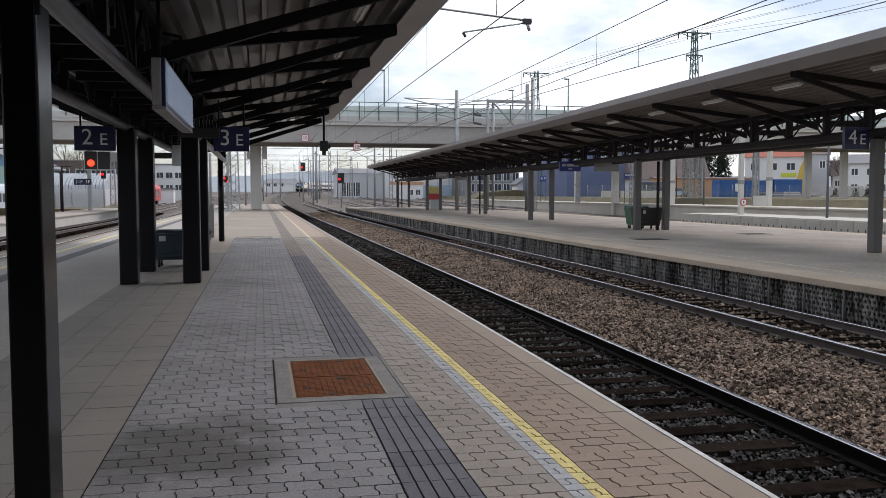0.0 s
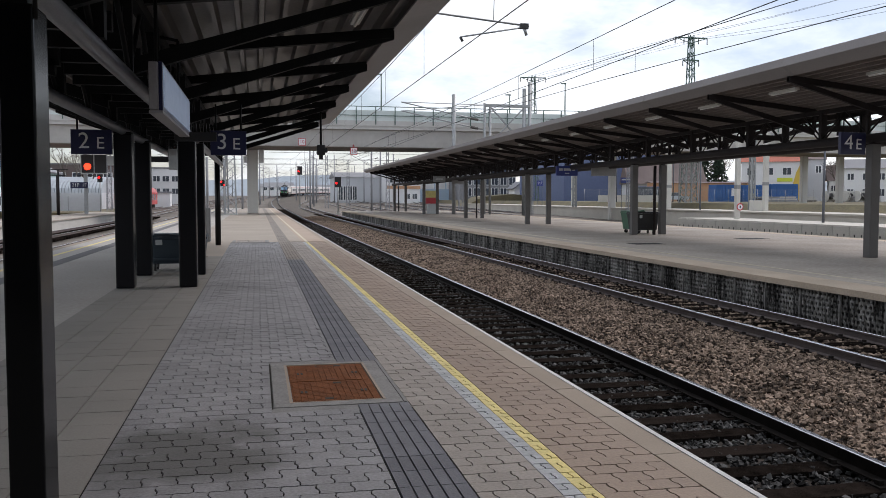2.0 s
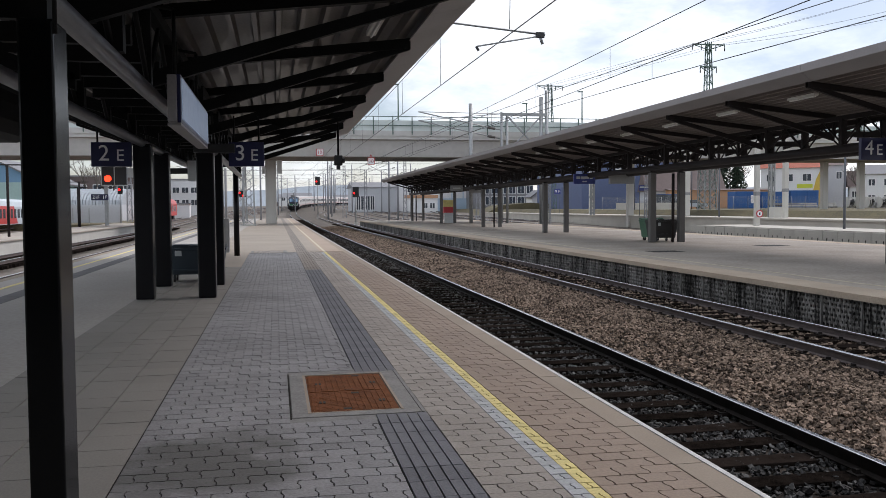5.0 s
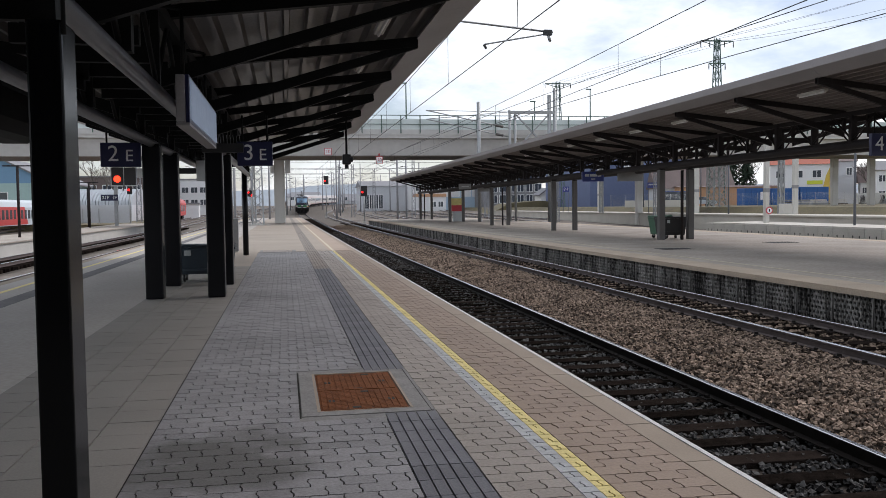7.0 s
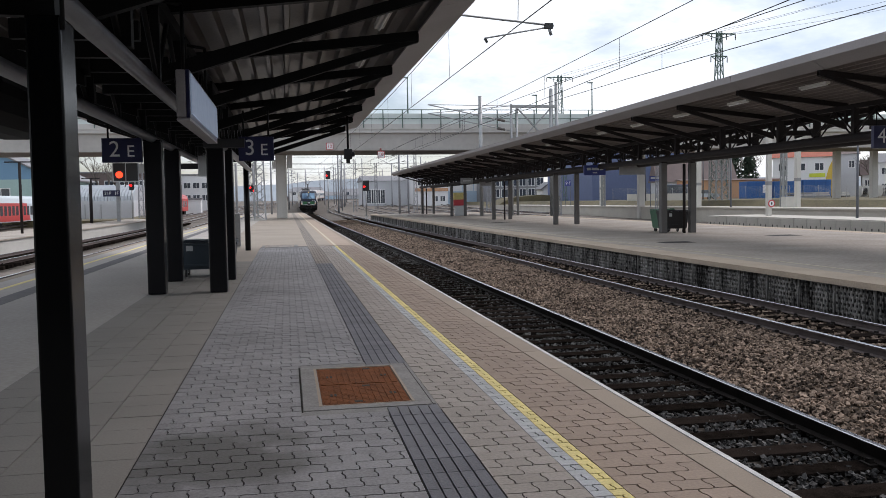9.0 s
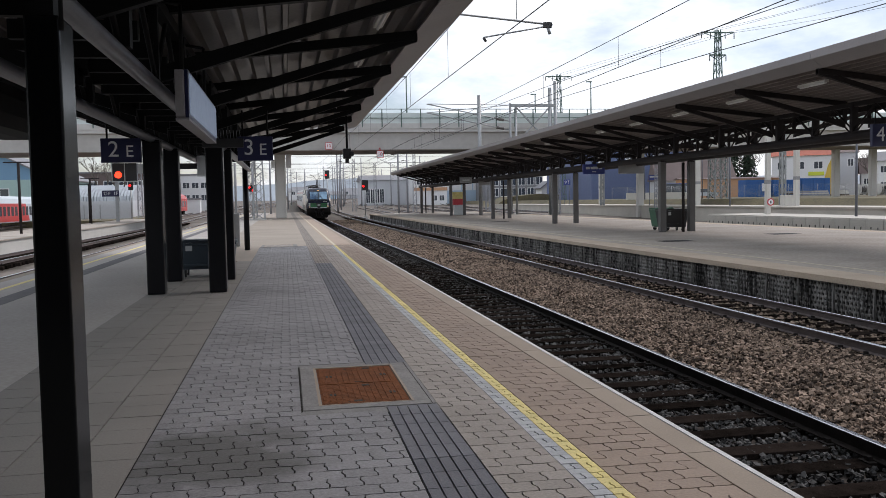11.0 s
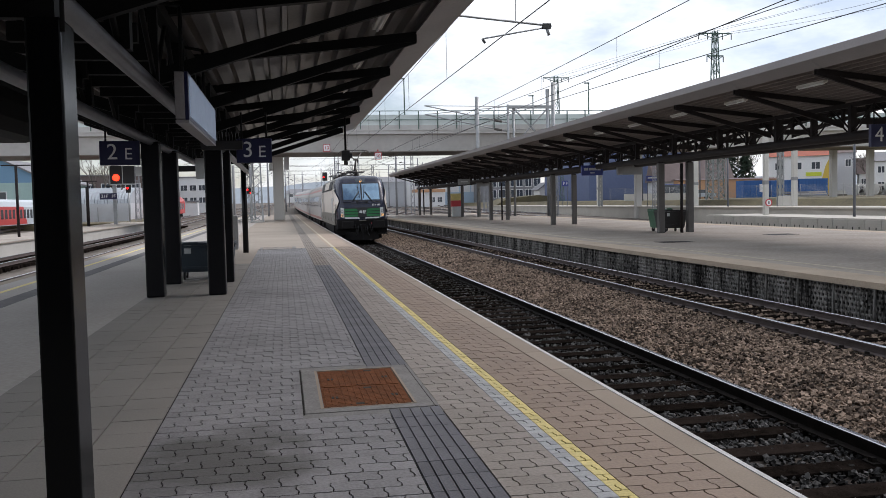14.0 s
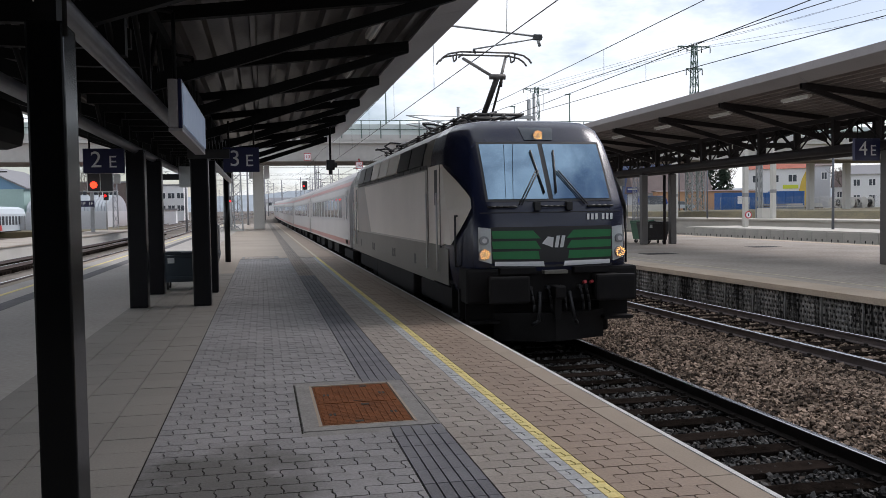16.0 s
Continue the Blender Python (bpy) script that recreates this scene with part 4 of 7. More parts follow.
        quick("handrail", lambda bm: (rod(bm, (s * 0.6, 0.5, 2.32), (s * 1.05, 0.56, 2.32), 0.016, 6), rod(bm, (s * 1.5, 1.06, 1.35), (s * 1.5, 1.06, 2.2), 0.018, 6), rod(bm, (s * 1.5, 1.06, 1.36), (s * 1.3, 1.1, 1.36), 0.016, 6), rod(bm, (s * 1.5, 1.06, 2.19), (s * 1.3, 1.1, 2.19), 0.016, 6)), M_BLACK, root)
        for k in range(3):
            z = 1.48 + 0.165 * k
            quick("green_stripe", lambda bm: front_patch(bm, [(s * (0.22 + 0.02 * (k == 0)), z), (s * 1.0, z + 0.01), (s * 1.02, z + 0.13), (s * (0.26 + 0.04 * k), z + 0.13)], 0.012), M_LOCO_GREEN, root, "bright green front stripe")
        quick("white_stripe", lambda bm: front_patch(bm, [(s * 0.16, 1.36), (s * 0.98, 1.38), (s * 0.98, 1.45), (s * 0.18, 1.44)], 0.012), M_WHITE, root)
        hb = quick("headlight", lambda bm: front_patch(bm, [(s * 1.03, 1.42), (s * 1.32, 1.5), (s * 1.32, 2.02), (s * 1.03, 1.98)], 0.012), M_LABEL, root, "headlight cluster with a lit warm lamp")
        for z, r, mm in ((1.57, 0.095, M_LENS), (1.79, 0.08, M_LENS)):
            x = s * 1.15
            lamp = quick("lamp", lambda bm: rod(bm, (x, front_y(z, x) - 0.075, z), (x, front_y(z, x) + 0.02, z), r * 0.92, 18), mm, hb)
            if z < 1.7:
                for q in range(22):
                    a, rr = q * 2.4, r * (0.25 + 0.58 * math.sqrt(q / 21))
                    quick("lamp_cell", lambda bm: rod(bm, (x + rr * math.cos(a), front_y(z, x) - 0.083, z + rr * math.sin(a)), (x + rr * math.cos(a), front_y(z, x) - 0.074, z + rr * math.sin(a)), r * 0.085, 6), M_HEADLIGHT, lamp, "glowing amber lamp cell")
            else:
                quick("reflector", lambda bm: rod(bm, (x, front_y(z, x) - 0.079, z), (x, front_y(z, x) - 0.07, z), r * 0.5, 14), M_LOCO_SILVER, lamp)
    # slate blue on the housing stands in for a reflection on the navy
    quick("top_lamp_housing", lambda bm: front_patch(bm, [(-0.25, 3.45), (0.25, 3.45), (0.3, 3.68), (-0.3, 3.68)], 0.012), M_BIN, root)
    top = quick("top_lamp", lambda bm: rod(bm, (0, front_y(3.53, 0) - 0.05, 3.53), (0, front_y(3.53, 0) + 0.05, 3.53), 0.085, 18), M_LENS, root, "lit warm top headlight")
    for q in range(20):
        a, rr = q * 2.4, 0.085 * (0.3 + 0.58 * math.sqrt(q / 19))
        quick("lamp_cell", lambda bm: rod(bm, (rr * math.cos(a), front_y(3.53, 0) - 0.06, 3.53 + rr * math.sin(a)), (rr * math.cos(a), front_y(3.53, 0) - 0.048, 3.53 + rr * math.sin(a)), 0.008, 6), M_HEADLIGHT, top, "glowing amber lamp cell")
    for s in (-1, 1):
        quick("camera_box", lambda bm: box(bm, s * 0.27 - 0.05, front_y(2.33, 0.27) - 0.1, 2.26, s * 0.27 + 0.05, front_y(2.33, 0.27) + 0.02, 2.4, bevel=0.01), M_BLACK, root, "small black box below the windscreen")
    for x0, x1 in ((-1.05, -0.62), (-0.2, 0.2), (0.62, 1.05)):
        quick("grab_rail", lambda bm: [rod(bm, (x, front_y(2.33, x) - 0.06, 2.33), (x + (x1 - x0) / 4, front_y(2.33, x + (x1 - x0) / 4) - 0.06, 2.33), 0.016, 6) for x in np.linspace(x0, x1 - (x1 - x0) / 4, 4)] + [rod(bm, (x, front_y(2.33, x) - 0.06, 2.33), (x, front_y(2.33, x) + 0.01, 2.33), 0.016, 6) for x in (x0, x1)], M_BLACK, root, "black grab rail below the windscreen")
    quick("front_seam", lambda bm: front_patch(bm, [(-1.2, 2.225), (1.2, 2.225), (1.2, 2.24), (-1.2, 2.24)], 0.006, 12), M_BLACK, root, "dark seam across the front")
    quick("stripe_field", lambda bm: front_patch(bm, [(-1.03, 1.35), (1.03, 1.35), (1.04, 2.0), (-1.04, 2.0)], 0.005, 12), M_BLACK, root, "black field behind the stripes")
    # running number as plain bars
    for k in (0, 1, 2, 3.6, 4.6, 5.6):
        quick("number_mark", lambda bm: front_patch(bm, [(0.58 + k * 0.075, 2.1), (0.625 + k * 0.075, 2.1), (0.63 + k * 0.075, 2.2), (0.585 + k * 0.075, 2.2)], 0.014, 1), M_WHITE, root)
    quick("emblem", lambda bm: (front_patch(bm, [(-0.2, 1.73), (-0.02, 1.66), (0.0, 1.82), (-0.1, 1.84)], 0.014, 2), front_patch(bm, [(0.01, 1.66), (0.07, 1.66), (0.11, 1.85), (0.05, 1.85)], 0.014, 1), front_patch(bm, [(0.1, 1.66), (0.16, 1.66), (0.2, 1.85), (0.14, 1.85)], 0.014, 1)), M_LOCO_SILVER, root)
    # buffer beam, buffers, coupling, plough
    quick("buffer_beam", lambda bm: box(bm, -1.45, 0.5, 0.78, 1.45, 1.1, 1.34, bevel=0.05), M_LOCO_UNDER, root)
    for s in (-1, 1):
        bf = quick("buffer", lambda bm: box(bm, s * 0.875 - 0.33, 0.0, 0.82, s * 0.875 + 0.33, 0.1, 1.24, bevel=0.04), M_LOCO_UNDER, root)
        quick("buffer_stock", lambda bm: box(bm, s * 0.875 - 0.22, 0.1, 0.86, s * 0.875 + 0.22, 0.6, 1.22, bevel=0.03), M_LOCO_UNDER, bf)
        quick("step", lambda bm: (box(bm, s * 1.15 - 0.25, 0.55, 0.45, s * 1.15 + 0.25, 0.85, 0.5), box(bm, s * 1.15 - 0.25, 0.8, 0.45, s * 1.15 + 0.25, 0.85, 0.9)), M_LOCO_UNDER, root)
        quick("brake_hose", lambda bm: (rod(bm, (s * 0.25, 0.45, 0.95), (s * 0.3, 0.35, 0.5), 0.03), rod(bm, (s * 0.3, 0.35, 0.5), (s * 0.38, 0.45, 0.42), 0.03)), M_BLACK, root)
    for x, z in ((-0.62, 1.29), (0.62, 1.29)):
        quick("lamp_bracket", lambda bm: box(bm, x - 0.3, 0.4, z - 0.05, x + 0.3, 0.56, z + 0.06, bevel=0.015), M_LOCO_UNDER, root)
    quick("number_board", lambda bm: box(bm, -0.2, 0.36, 1.24, 0.2, 0.52, 1.3, bevel=0.01), M_LOCO_GREY, root)
    for x, z0 in ((-0.42, 0.62), (0.42, 0.62), (0.52, 0.66), (-0.12, 0.55), (0.12, 0.5)):
        quick("air_hose", lambda bm: [rod(bm, (x + 0.02 * q, 0.42 - 0.05 * math.sin(q), 1.02 - 0.13 * q), (x + 0.02 * q + 0.02, 0.42 - 0.05 * math.sin(q + 1), 0.89 - 0.13 * q), 0.022, 7) for q in range(3)] + [rod(bm, (x, 0.5, 1.02), (x, 0.38, 1.02), 0.035, 8)], M_BLACK, root, "hanging rubber air hose")
    for x in (0.5, 0.62):
        quick("hose_cock", lambda bm: rod(bm, (x, 0.47, 1.08), (x, 0.38, 1.1), 0.028, 8), M_REDPAINT, root, "small red cock handle")
    for s in (-1, 1):
        quick("side_step", lambda bm: (box(bm, s * 1.42 - 0.06, 0.95, 0.5, s * 1.42 + 0.06, 1.55, 0.54), box(bm, s * 1.42 - 0.05, 0.95, 0.54, s * 1.42 + 0.05, 1.0, 1.0), box(bm, s * 1.42 - 0.05, 1.5, 0.54, s * 1.42 + 0.05, 1.55, 1.0)), M_LOCO_UNDER, root)
    quick("coupling", lambda bm: (box(bm, -0.09, 0.15, 0.86, 0.09, 0.55, 1.06, bevel=0.03), box(bm, -0.06, 0.28, 0.5, 0.06, 0.36, 0.9, bevel=0.02)), M_LOCO_UNDER, root)
    quick("snow_plough", lambda bm: prism(bm, [(-0.95, 0.75), (0, 0.42), (0.95, 0.75), (0.95, 0.9), (0, 0.6), (-0.95, 0.9)], "z", 0.14, 0.6), M_LOCO_UNDER, root)
    for end in (3.6, LOCO_L - 3.6):
        bg = quick("bogie", lambda bm: [box(bm, s * 1.12 - 0.1, end - 2.2, 0.45, s * 1.12 + 0.1, end + 2.2, 0.85, bevel=0.04) for s in (-1, 1)] + [box(bm, -1.0, end - 0.4, 0.4, 1.0, end + 0.4, 0.9)], M_LOCO_UNDER, root)
        for dy in (-1.5, 1.5):
            quick("wheelset", lambda bm: [rod(bm, (s * 0.69, end + dy, 0.625), (s * 0.82, end + dy, 0.625), 0.62, 24) for s in (-1, 1)] + [rod(bm, (-0.7, end + dy, 0.625), (0.7, end + dy, 0.625), 0.09, 10)], M_LOCO_UNDER, bg)
    quick("front_underframe", lambda bm: box(bm, -1.15, 1.0, 0.2, 1.15, 1.35, 0.95, bevel=0.04), M_LOCO_UNDER, root)
    quick("underfloor_tank", lambda bm: box(bm, -1.3, 6.3, 0.35, 1.3, 12.6, 0.96, bevel=0.06), M_LOCO_UNDER, root)
    # roof gear
    rng = random.Random(5)
    for y in (6.6, 9.3, 12.1):
        quick("roof_box", lambda bm: box(bm, -0.45, y, 3.86, 0.4, y + 0.9, 4.0 + rng.uniform(0, 0.12), bevel=0.03), M_COPPER, root)
    for k, y in enumerate((3.7, 4.5, 5.5, 6.2, 7.7, 8.6, 10.4, 11.3, 13.3, 14.2)):
        for x in (-0.72, 0.1):
            def stack(bm):
                rod(bm, (x, y, 3.7), (x, y, 4.16), 0.03, 6)
                for q in range(5):
                    rod(bm, (x, y, 3.86 + 0.055 * q), (x, y, 3.885 + 0.055 * q), 0.075, 8)
            quick("insulator", stack, M_BSTEEL if k % 3 else M_COPPER, root, "ribbed roof insulator")
    for k in range(9):
        y, x = 3.6 + 1.25 * k, rng.uniform(-0.85, -0.2)
        def loop(bm):
            ends = [Vector((x + 0.25 * math.sin(q * 1.3 + k), y + q * 0.3, 4.1 + 0.14 * math.sin(q * 0.63) + rng.uniform(-0.03, 0.05))) for q in range(6)]
            for p, n in zip(ends, ends[1:]):
                rod(bm, p, n, 0.026, 5)
        quick("roof_cable", loop, M_BLACK, root)
    for x, z in ((-0.72, 4.12), (-0.45, 4.15), (0.1, 4.12)):
        quick("busbar", lambda bm: rod(bm, (x, 3.6, z), (x, 14.3, z), 0.018, 6), M_COPPER, root)
    def base(bm):
        for x in (-0.5, 0.5):
            rod(bm, (x, 3.7, 4.16), (x, 5.3, 4.16), 0.03, 6)
        for y in (3.75, 4.5, 5.25):
            rod(bm, (-0.5, y, 4.16), (0.5, y, 4.16), 0.03, 6)
    pan = quick("pantograph", base, M_COPPER, root, "raised single-arm pantograph")
    quick("pivot", lambda bm: rod(bm, (-0.12, 4.9, 4.22), (0.12, 4.9, 4.22), 0.11, 10), M_COPPER, pan)
    quick("lower_arm", lambda bm: rod(bm, (0, 5.0, 4.2), (0, 3.75, 4.9), 0.06, 8), M_COPPER, pan)
    quick("control_rod", lambda bm: rod(bm, (0.12, 4.7, 4.2), (0.1, 3.85, 4.85), 0.025, 6), M_COPPER, pan)
    quick("knee", lambda bm: (rod(bm, (-0.16, 3.76, 4.9), (0.16, 3.76, 4.9), 0.055, 10), rod(bm, (0.1, 3.8, 4.92), (0.1, 3.86, 4.72), 0.03, 6)), M_COPPER, pan)
    for x in (-0.62, 0.62):
        quick("head_spring", lambda bm: (rod(bm, (x, 4.6, 5.5), (x, 4.66, 5.38), 0.018, 6), rod(bm, (x, 4.95, 5.5), (x, 4.89, 5.38), 0.018, 6), rod(bm, (x, 4.66, 5.38), (x, 4.89, 5.38), 0.018, 6)), M_COPPER, pan)
    quick("upper_arm", lambda bm: [rod(bm, (s * 0.08, 3.77, 4.9), (s * 0.45, 4.75, 5.42), 0.032, 6) for s in (-1, 1)], M_COPPER, pan)
    def head(bm):
        for y in (4.6, 4.95):
            pts = [(-0.98, y, 5.32), (-0.92, y, 5.4), (-0.8, y, 5.48), (-0.55, y, 5.53), (0.55, y, 5.53), (0.8, y, 5.48), (0.92, y, 5.4), (0.98, y, 5.32)]
            for a, b in zip(pts, pts[1:]):
                rod(bm, a, b, 0.02, 6)
        for x in (-0.5, 0.5):
            rod(bm, (x, 4.6, 5.48), (x, 4.95, 5.48), 0.02, 6)
    quick("contact_strip", head, M_COPPER, pan)
    return root


# ---- coaches ----
M_COACH = mat("pale_grey_coach_paint", (0.46, 0.445, 0.43), 0.35, var=0.1, scale=0.5, fine=20, bump=0)
M_COACH_BAND = mat("mid_grey_window_band", (0.36, 0.36, 0.355), 0.3, var=0.08, scale=0.5, bump=0)
M_COACH_RED = mat("coach_red_paint", (0.4, 0.17, 0.14), 0.4, var=0.1, scale=0.8, bump=0)
M_COACH_ROOF = mat("coach_roof_grey", (0.42, 0.4, 0.39), 0.55, var=0.12, scale=0.5, bump=0)


def build_coach(name, label, L, paint, band, stripe, windows=10, group="coaches of the train"):
    root = thing(name, label, "railway coach", group)
    side = [(1.40, 0.95), (1.42, 1.3), (1.42, 2.85)]
    roof = [(1.36, 3.2), (1.15, 3.6), (0.75, 3.9), (0.0, 4.03)]
    outline = [(-x, z) for x, z in side] + [(-x, z) for x, z in roof] + [(x, z) for x, z in (side + roof[:-1])[::-1]]
    bm = bmesh.new()
    prism(bm, outline, "y", 0.35, L - 0.35)
    bmesh.ops.recalc_face_normals(bm, faces=bm.faces)
    for f in bm.faces:
        if f.normal.z > 0.3:
            f.material_index = 1
    part("body", bm, [paint, M_COACH_ROOF], root)
    for s in (-1, 1):
        a, b = sorted((s * 1.418, s * 1.428))
        quick("window_band", lambda bm: box(bm, a, 2.3, 1.95, b, L - 2.3, 2.95), band, root, "grey band round the windows")
        quick("lower_stripe", lambda bm: box(bm, a, 0.5, 1.04, b, L - 0.5, 1.22), stripe, root, "red stripe along the lower edge")
        def upper(bm):
            vs = [(s * 1.33, 0.5, 3.26), (s * 1.33, L - 0.5, 3.26), (s * 1.24, L - 0.5, 3.43), (s * 1.24, 0.5, 3.43)]
            q = [bm.verts.new((x + s * 0.012, y, z + 0.008)) for x, y, z in vs]
            bm.faces.new(q)
        quick("upper_stripe", upper, stripe, root, "red stripe along the roof edge")
        for k in range(windows):
            y = 3.1 + (L - 6.2) * (k + 0.12) / windows
            w = (L - 6.2) / windows * 0.68
            quick("window", lambda bm: box(bm, a + s * 0.002, y, 2.05, b + s * 0.004, y + w, 2.85, bevel=0.003), M_DARKGLASS, root)
        for y in (0.95, L - 1.85):
            door = quick("door", lambda bm: box(bm, a, y, 1.0, b + s * 0.002, y + 0.9, 3.1, bevel=0.004), paint, root)
            quick("door_window", lambda bm: box(bm, a + s * 0.004, y + 0.25, 2.0, b + s * 0.006, y + 0.65, 2.9), M_DARKGLASS, door)
    for y in (0.0, L - 0.36):
        quick("gangway", lambda bm: box(bm, -0.7, y, 1.1, 0.7, y + 0.36, 3.4), M_BLACK, root, "black rubber gangway")
    for end in (3.7, L - 3.7):
        bg = quick("bogie", lambda bm: [box(bm, s * 1.05 - 0.1, end - 1.7, 0.4, s * 1.05 + 0.1, end + 1.7, 0.75, bevel=0.04) for s in (-1, 1)] + [box(bm, -0.9, end - 0.3, 0.4, 0.9, end + 0.3, 0.9)], M_LOCO_UNDER, root)
        for dy in (-1.25, 1.25):
            quick("wheelset", lambda bm: [rod(bm, (s * 0.69, end + dy, 0.46), (s * 0.82, end + dy, 0.46), 0.46, 20) for s in (-1, 1)], M_LOCO_UNDER, bg)
    for y in (7.0, 11.0, 16.0):
        quick("underfloor_box", lambda bm: box(bm, -1.25, y, 0.45, 1.25, y + 2.4, 0.97, bevel=0.05), M_LOCO_UNDER, root)
    return root


LOCO = build_loco()
COACH = build_coach("coach", "pale grey express coach with red stripes and dark windows", 26.4, M_COACH, M_COACH_BAND, M_COACH_RED)
COACHES = [COACH] + [copy_thing(COACH, pose(0, 60, 0)) for k in range(6)]


# ---- paving laid piece by piece ----
def zig(u):
    """Shallow wave of an interlocking paver's long edge."""
    k = (u * 2) % 1.0
    return 1 if 0.2 < k < 0.45 else -1 if 0.7 < k < 0.95 else 0.0


def step(u):
    """Stepped run of its short edge, one wave from end to end."""
    return 1 if 0.1 < u < 0.4 else -1 if 0.6 < u < 0.9 else 0.0


def paver_outline(w, d, gap_x=0.0105, gap_y=0.0085):
    """Outline of one interlocking paver, its corner at the origin."""
    us = [0.0, 0.12, 0.24, 0.38, 0.48, 0.62, 0.74, 0.88]
    a, b = 0.025 * d, 0.05 * d
    pts = [(u * w, a * zig(u)) for u in us]
    pts += [(w + b * step(u), u * d) for u in us]
    pts += [((1 - u) * w, d + a * zig(1 - u)) for u in us]
    pts += [(b * step(1 - u), (1 - u) * d) for u in us]
    c = (w / 2, d / 2)
    return [(c[0] + (x - c[0]) * (1 - gap_x / w), c[1] + (y - c[1]) * (1 - gap_y / d)) for x, y in pts]


def paver_mesh(name, w, d, material):
    bm = bmesh.new()
    o = paver_outline(w, d)
    top = [bm.verts.new((x, y, 0)) for x, y in o]
    low = [bm.verts.new((x, y, -0.03)) for x, y in o]
    bm.faces.new(top)
    for i in range(len(o)):
        bm.faces.new((low[i], low[(i + 1) % len(o)], top[(i + 1) % len(o)], top[i]))
    return mesh_of(name, bm, material)


def lay_pavers(name, label, x0, x1, y0, y1, single, joined, y_single, seed, w=0.205, d=0.165, skip=None):
    """Half-bond courses: the nearest ones each an object, the rest one mesh."""
    rng = random.Random(seed)
    me = paver_mesh("paver", w, d, single)
    o = paver_outline(w, d)
    n = len(o)
    verts, faces = [], []
    count = 0
    for j in range(int((y1 - y0) / d)):
        y = y0 + j * d
        x = x0 - (w / 2 if j % 2 else 0)
        while x < x1 - 0.02:
            cx0, cx1 = max(x, x0), min(x + w, x1)
            lim = x1
            if skip and skip(cx0, cx1, y, y + d) and cx0 < MH[0] - 0.03:
                lim = cx1 = MH[0]
            if (lim < x1 or not (skip and skip(cx0, cx1, y, y + d))) and cx1 - cx0 > 0.03:
                dz = rng.uniform(-0.0025, 0.0012)
                if y_single[0] <= y < y_single[1] and cx1 - cx0 > w - 0.01 and count < 300 and x > x0 + 0.01 and x + w < x1 - 0.036 and lim == x1:
                    ob = new("paver", me)
                    ob.parent = PLATFORM_A
                    ob.matrix_basis = pose(x, y, dz, rng.uniform(-0.4, 0.4), rng.uniform(-0.3, 0.3), 0)
                    count += 1
                else:
                    b = len(verts)
                    tx, ty = rng.uniform(-0.006, 0.006), rng.uniform(-0.006, 0.006)
                    def cut(px):
                        # pieces along a border are sawn straight
                        if px < w * 0.15 and x < x0 + 0.01:
                            return x0 + 0.003
                        if px > w * 0.85 and x + w > lim - 0.036:
                            return lim - 0.003
                        return min(max(x + px, x0 + 0.003), lim - 0.003)
                    for px, py in o:
                        verts.append((cut(px), y + py, dz + tx * (px - w / 2) + ty * (py - d / 2)))
                    for px, py in o:
                        verts.append((cut(px), y + py, -0.03))
                    faces.append(tuple(range(b, b + n)))
                    for i in range(n):
                        k = (i + 1) % n
                        faces.append((b + n + i, b + n + k, b + k, b + i))
            x += w
    m = bpy.data.meshes.new(name)
    m.from_pydata(verts, [], faces)
    m.materials.append(joined)
    ob = new(name, m)
    ob.parent = PLATFORM_A
    return tagged(ob, label, kind="stuff")


MH = (0.088, 1.19, 7.03, 8.93)  # surround of the manhole cover


def off_manhole(a, b, c, d):
    return b > MH[0] and a < MH[1] and d > MH[2] and c < MH[3]


lay_pavers("grey_paving", "grey interlocking pavers", -1.014, 0.775, -5.8, 34, M_PAVE1, M_PAVE, (3.8, 9.2), 1, skip=off_manhole)
lay_pavers("brown_grey_paving", "brownish grey interlocking pavers", 1.21, 1.69, -5.8, 34, M_BROWN1, M_BROWN, (3.5, 12), 2)
lay_pavers("beige_paving", "beige interlocking pavers along the platform edge", 1.912, 2.549, -5.8, 34, M_BEIGE1, M_BEIGE, (3.5, 13), 3)
lay_pavers("pale_paving", "pale blue-grey row of pavers", 1.69, 1.81, -5.8, 34, M_WHITEBLK, M_WHITEBLK, (0, 0), 4, w=0.12, d=0.1)
lay_pavers("yellow_paving", "yellow painted row of pavers", 1.81, 1.91, -5.8, 34, M_YELLOW, M_YELLOW, (0, 0), 5, w=0.1, d=0.1)


def lay_slabs():
    me = mesh_of("slab", (lambda bm: (box(bm, 0.003, 0.003, -0.04, 0.399, 0.397, 0.0, bevel=0.003), bm)[1])(bmesh.new()), M_SLAB)
    rng = random.Random(8)
    for i in range(4):
        for j in range(-20, 59):
            ob = new("slab", me)
            ob.parent = PLATFORM_A
            ob.matrix_basis = pose(-2.64 + 0.405 * i, 2.2 + 0.4 * j + (0.2 if i % 2 else 0), rng.uniform(-0.002, 0.002), rng.uniform(-0.15, 0.15), rng.uniform(-0.15, 0.15), 0)


lay_slabs()


# far copy of the tactile tile, the brighter distance put into its paler colour
M_TACT_FAR = mat("tactile_tile_far_pale", (0.235, 0.21, 0.185), 0.85, var=0.25, scale=2, fine=60, bump=0.3, rand=0.15, spec=0.12, world=True)


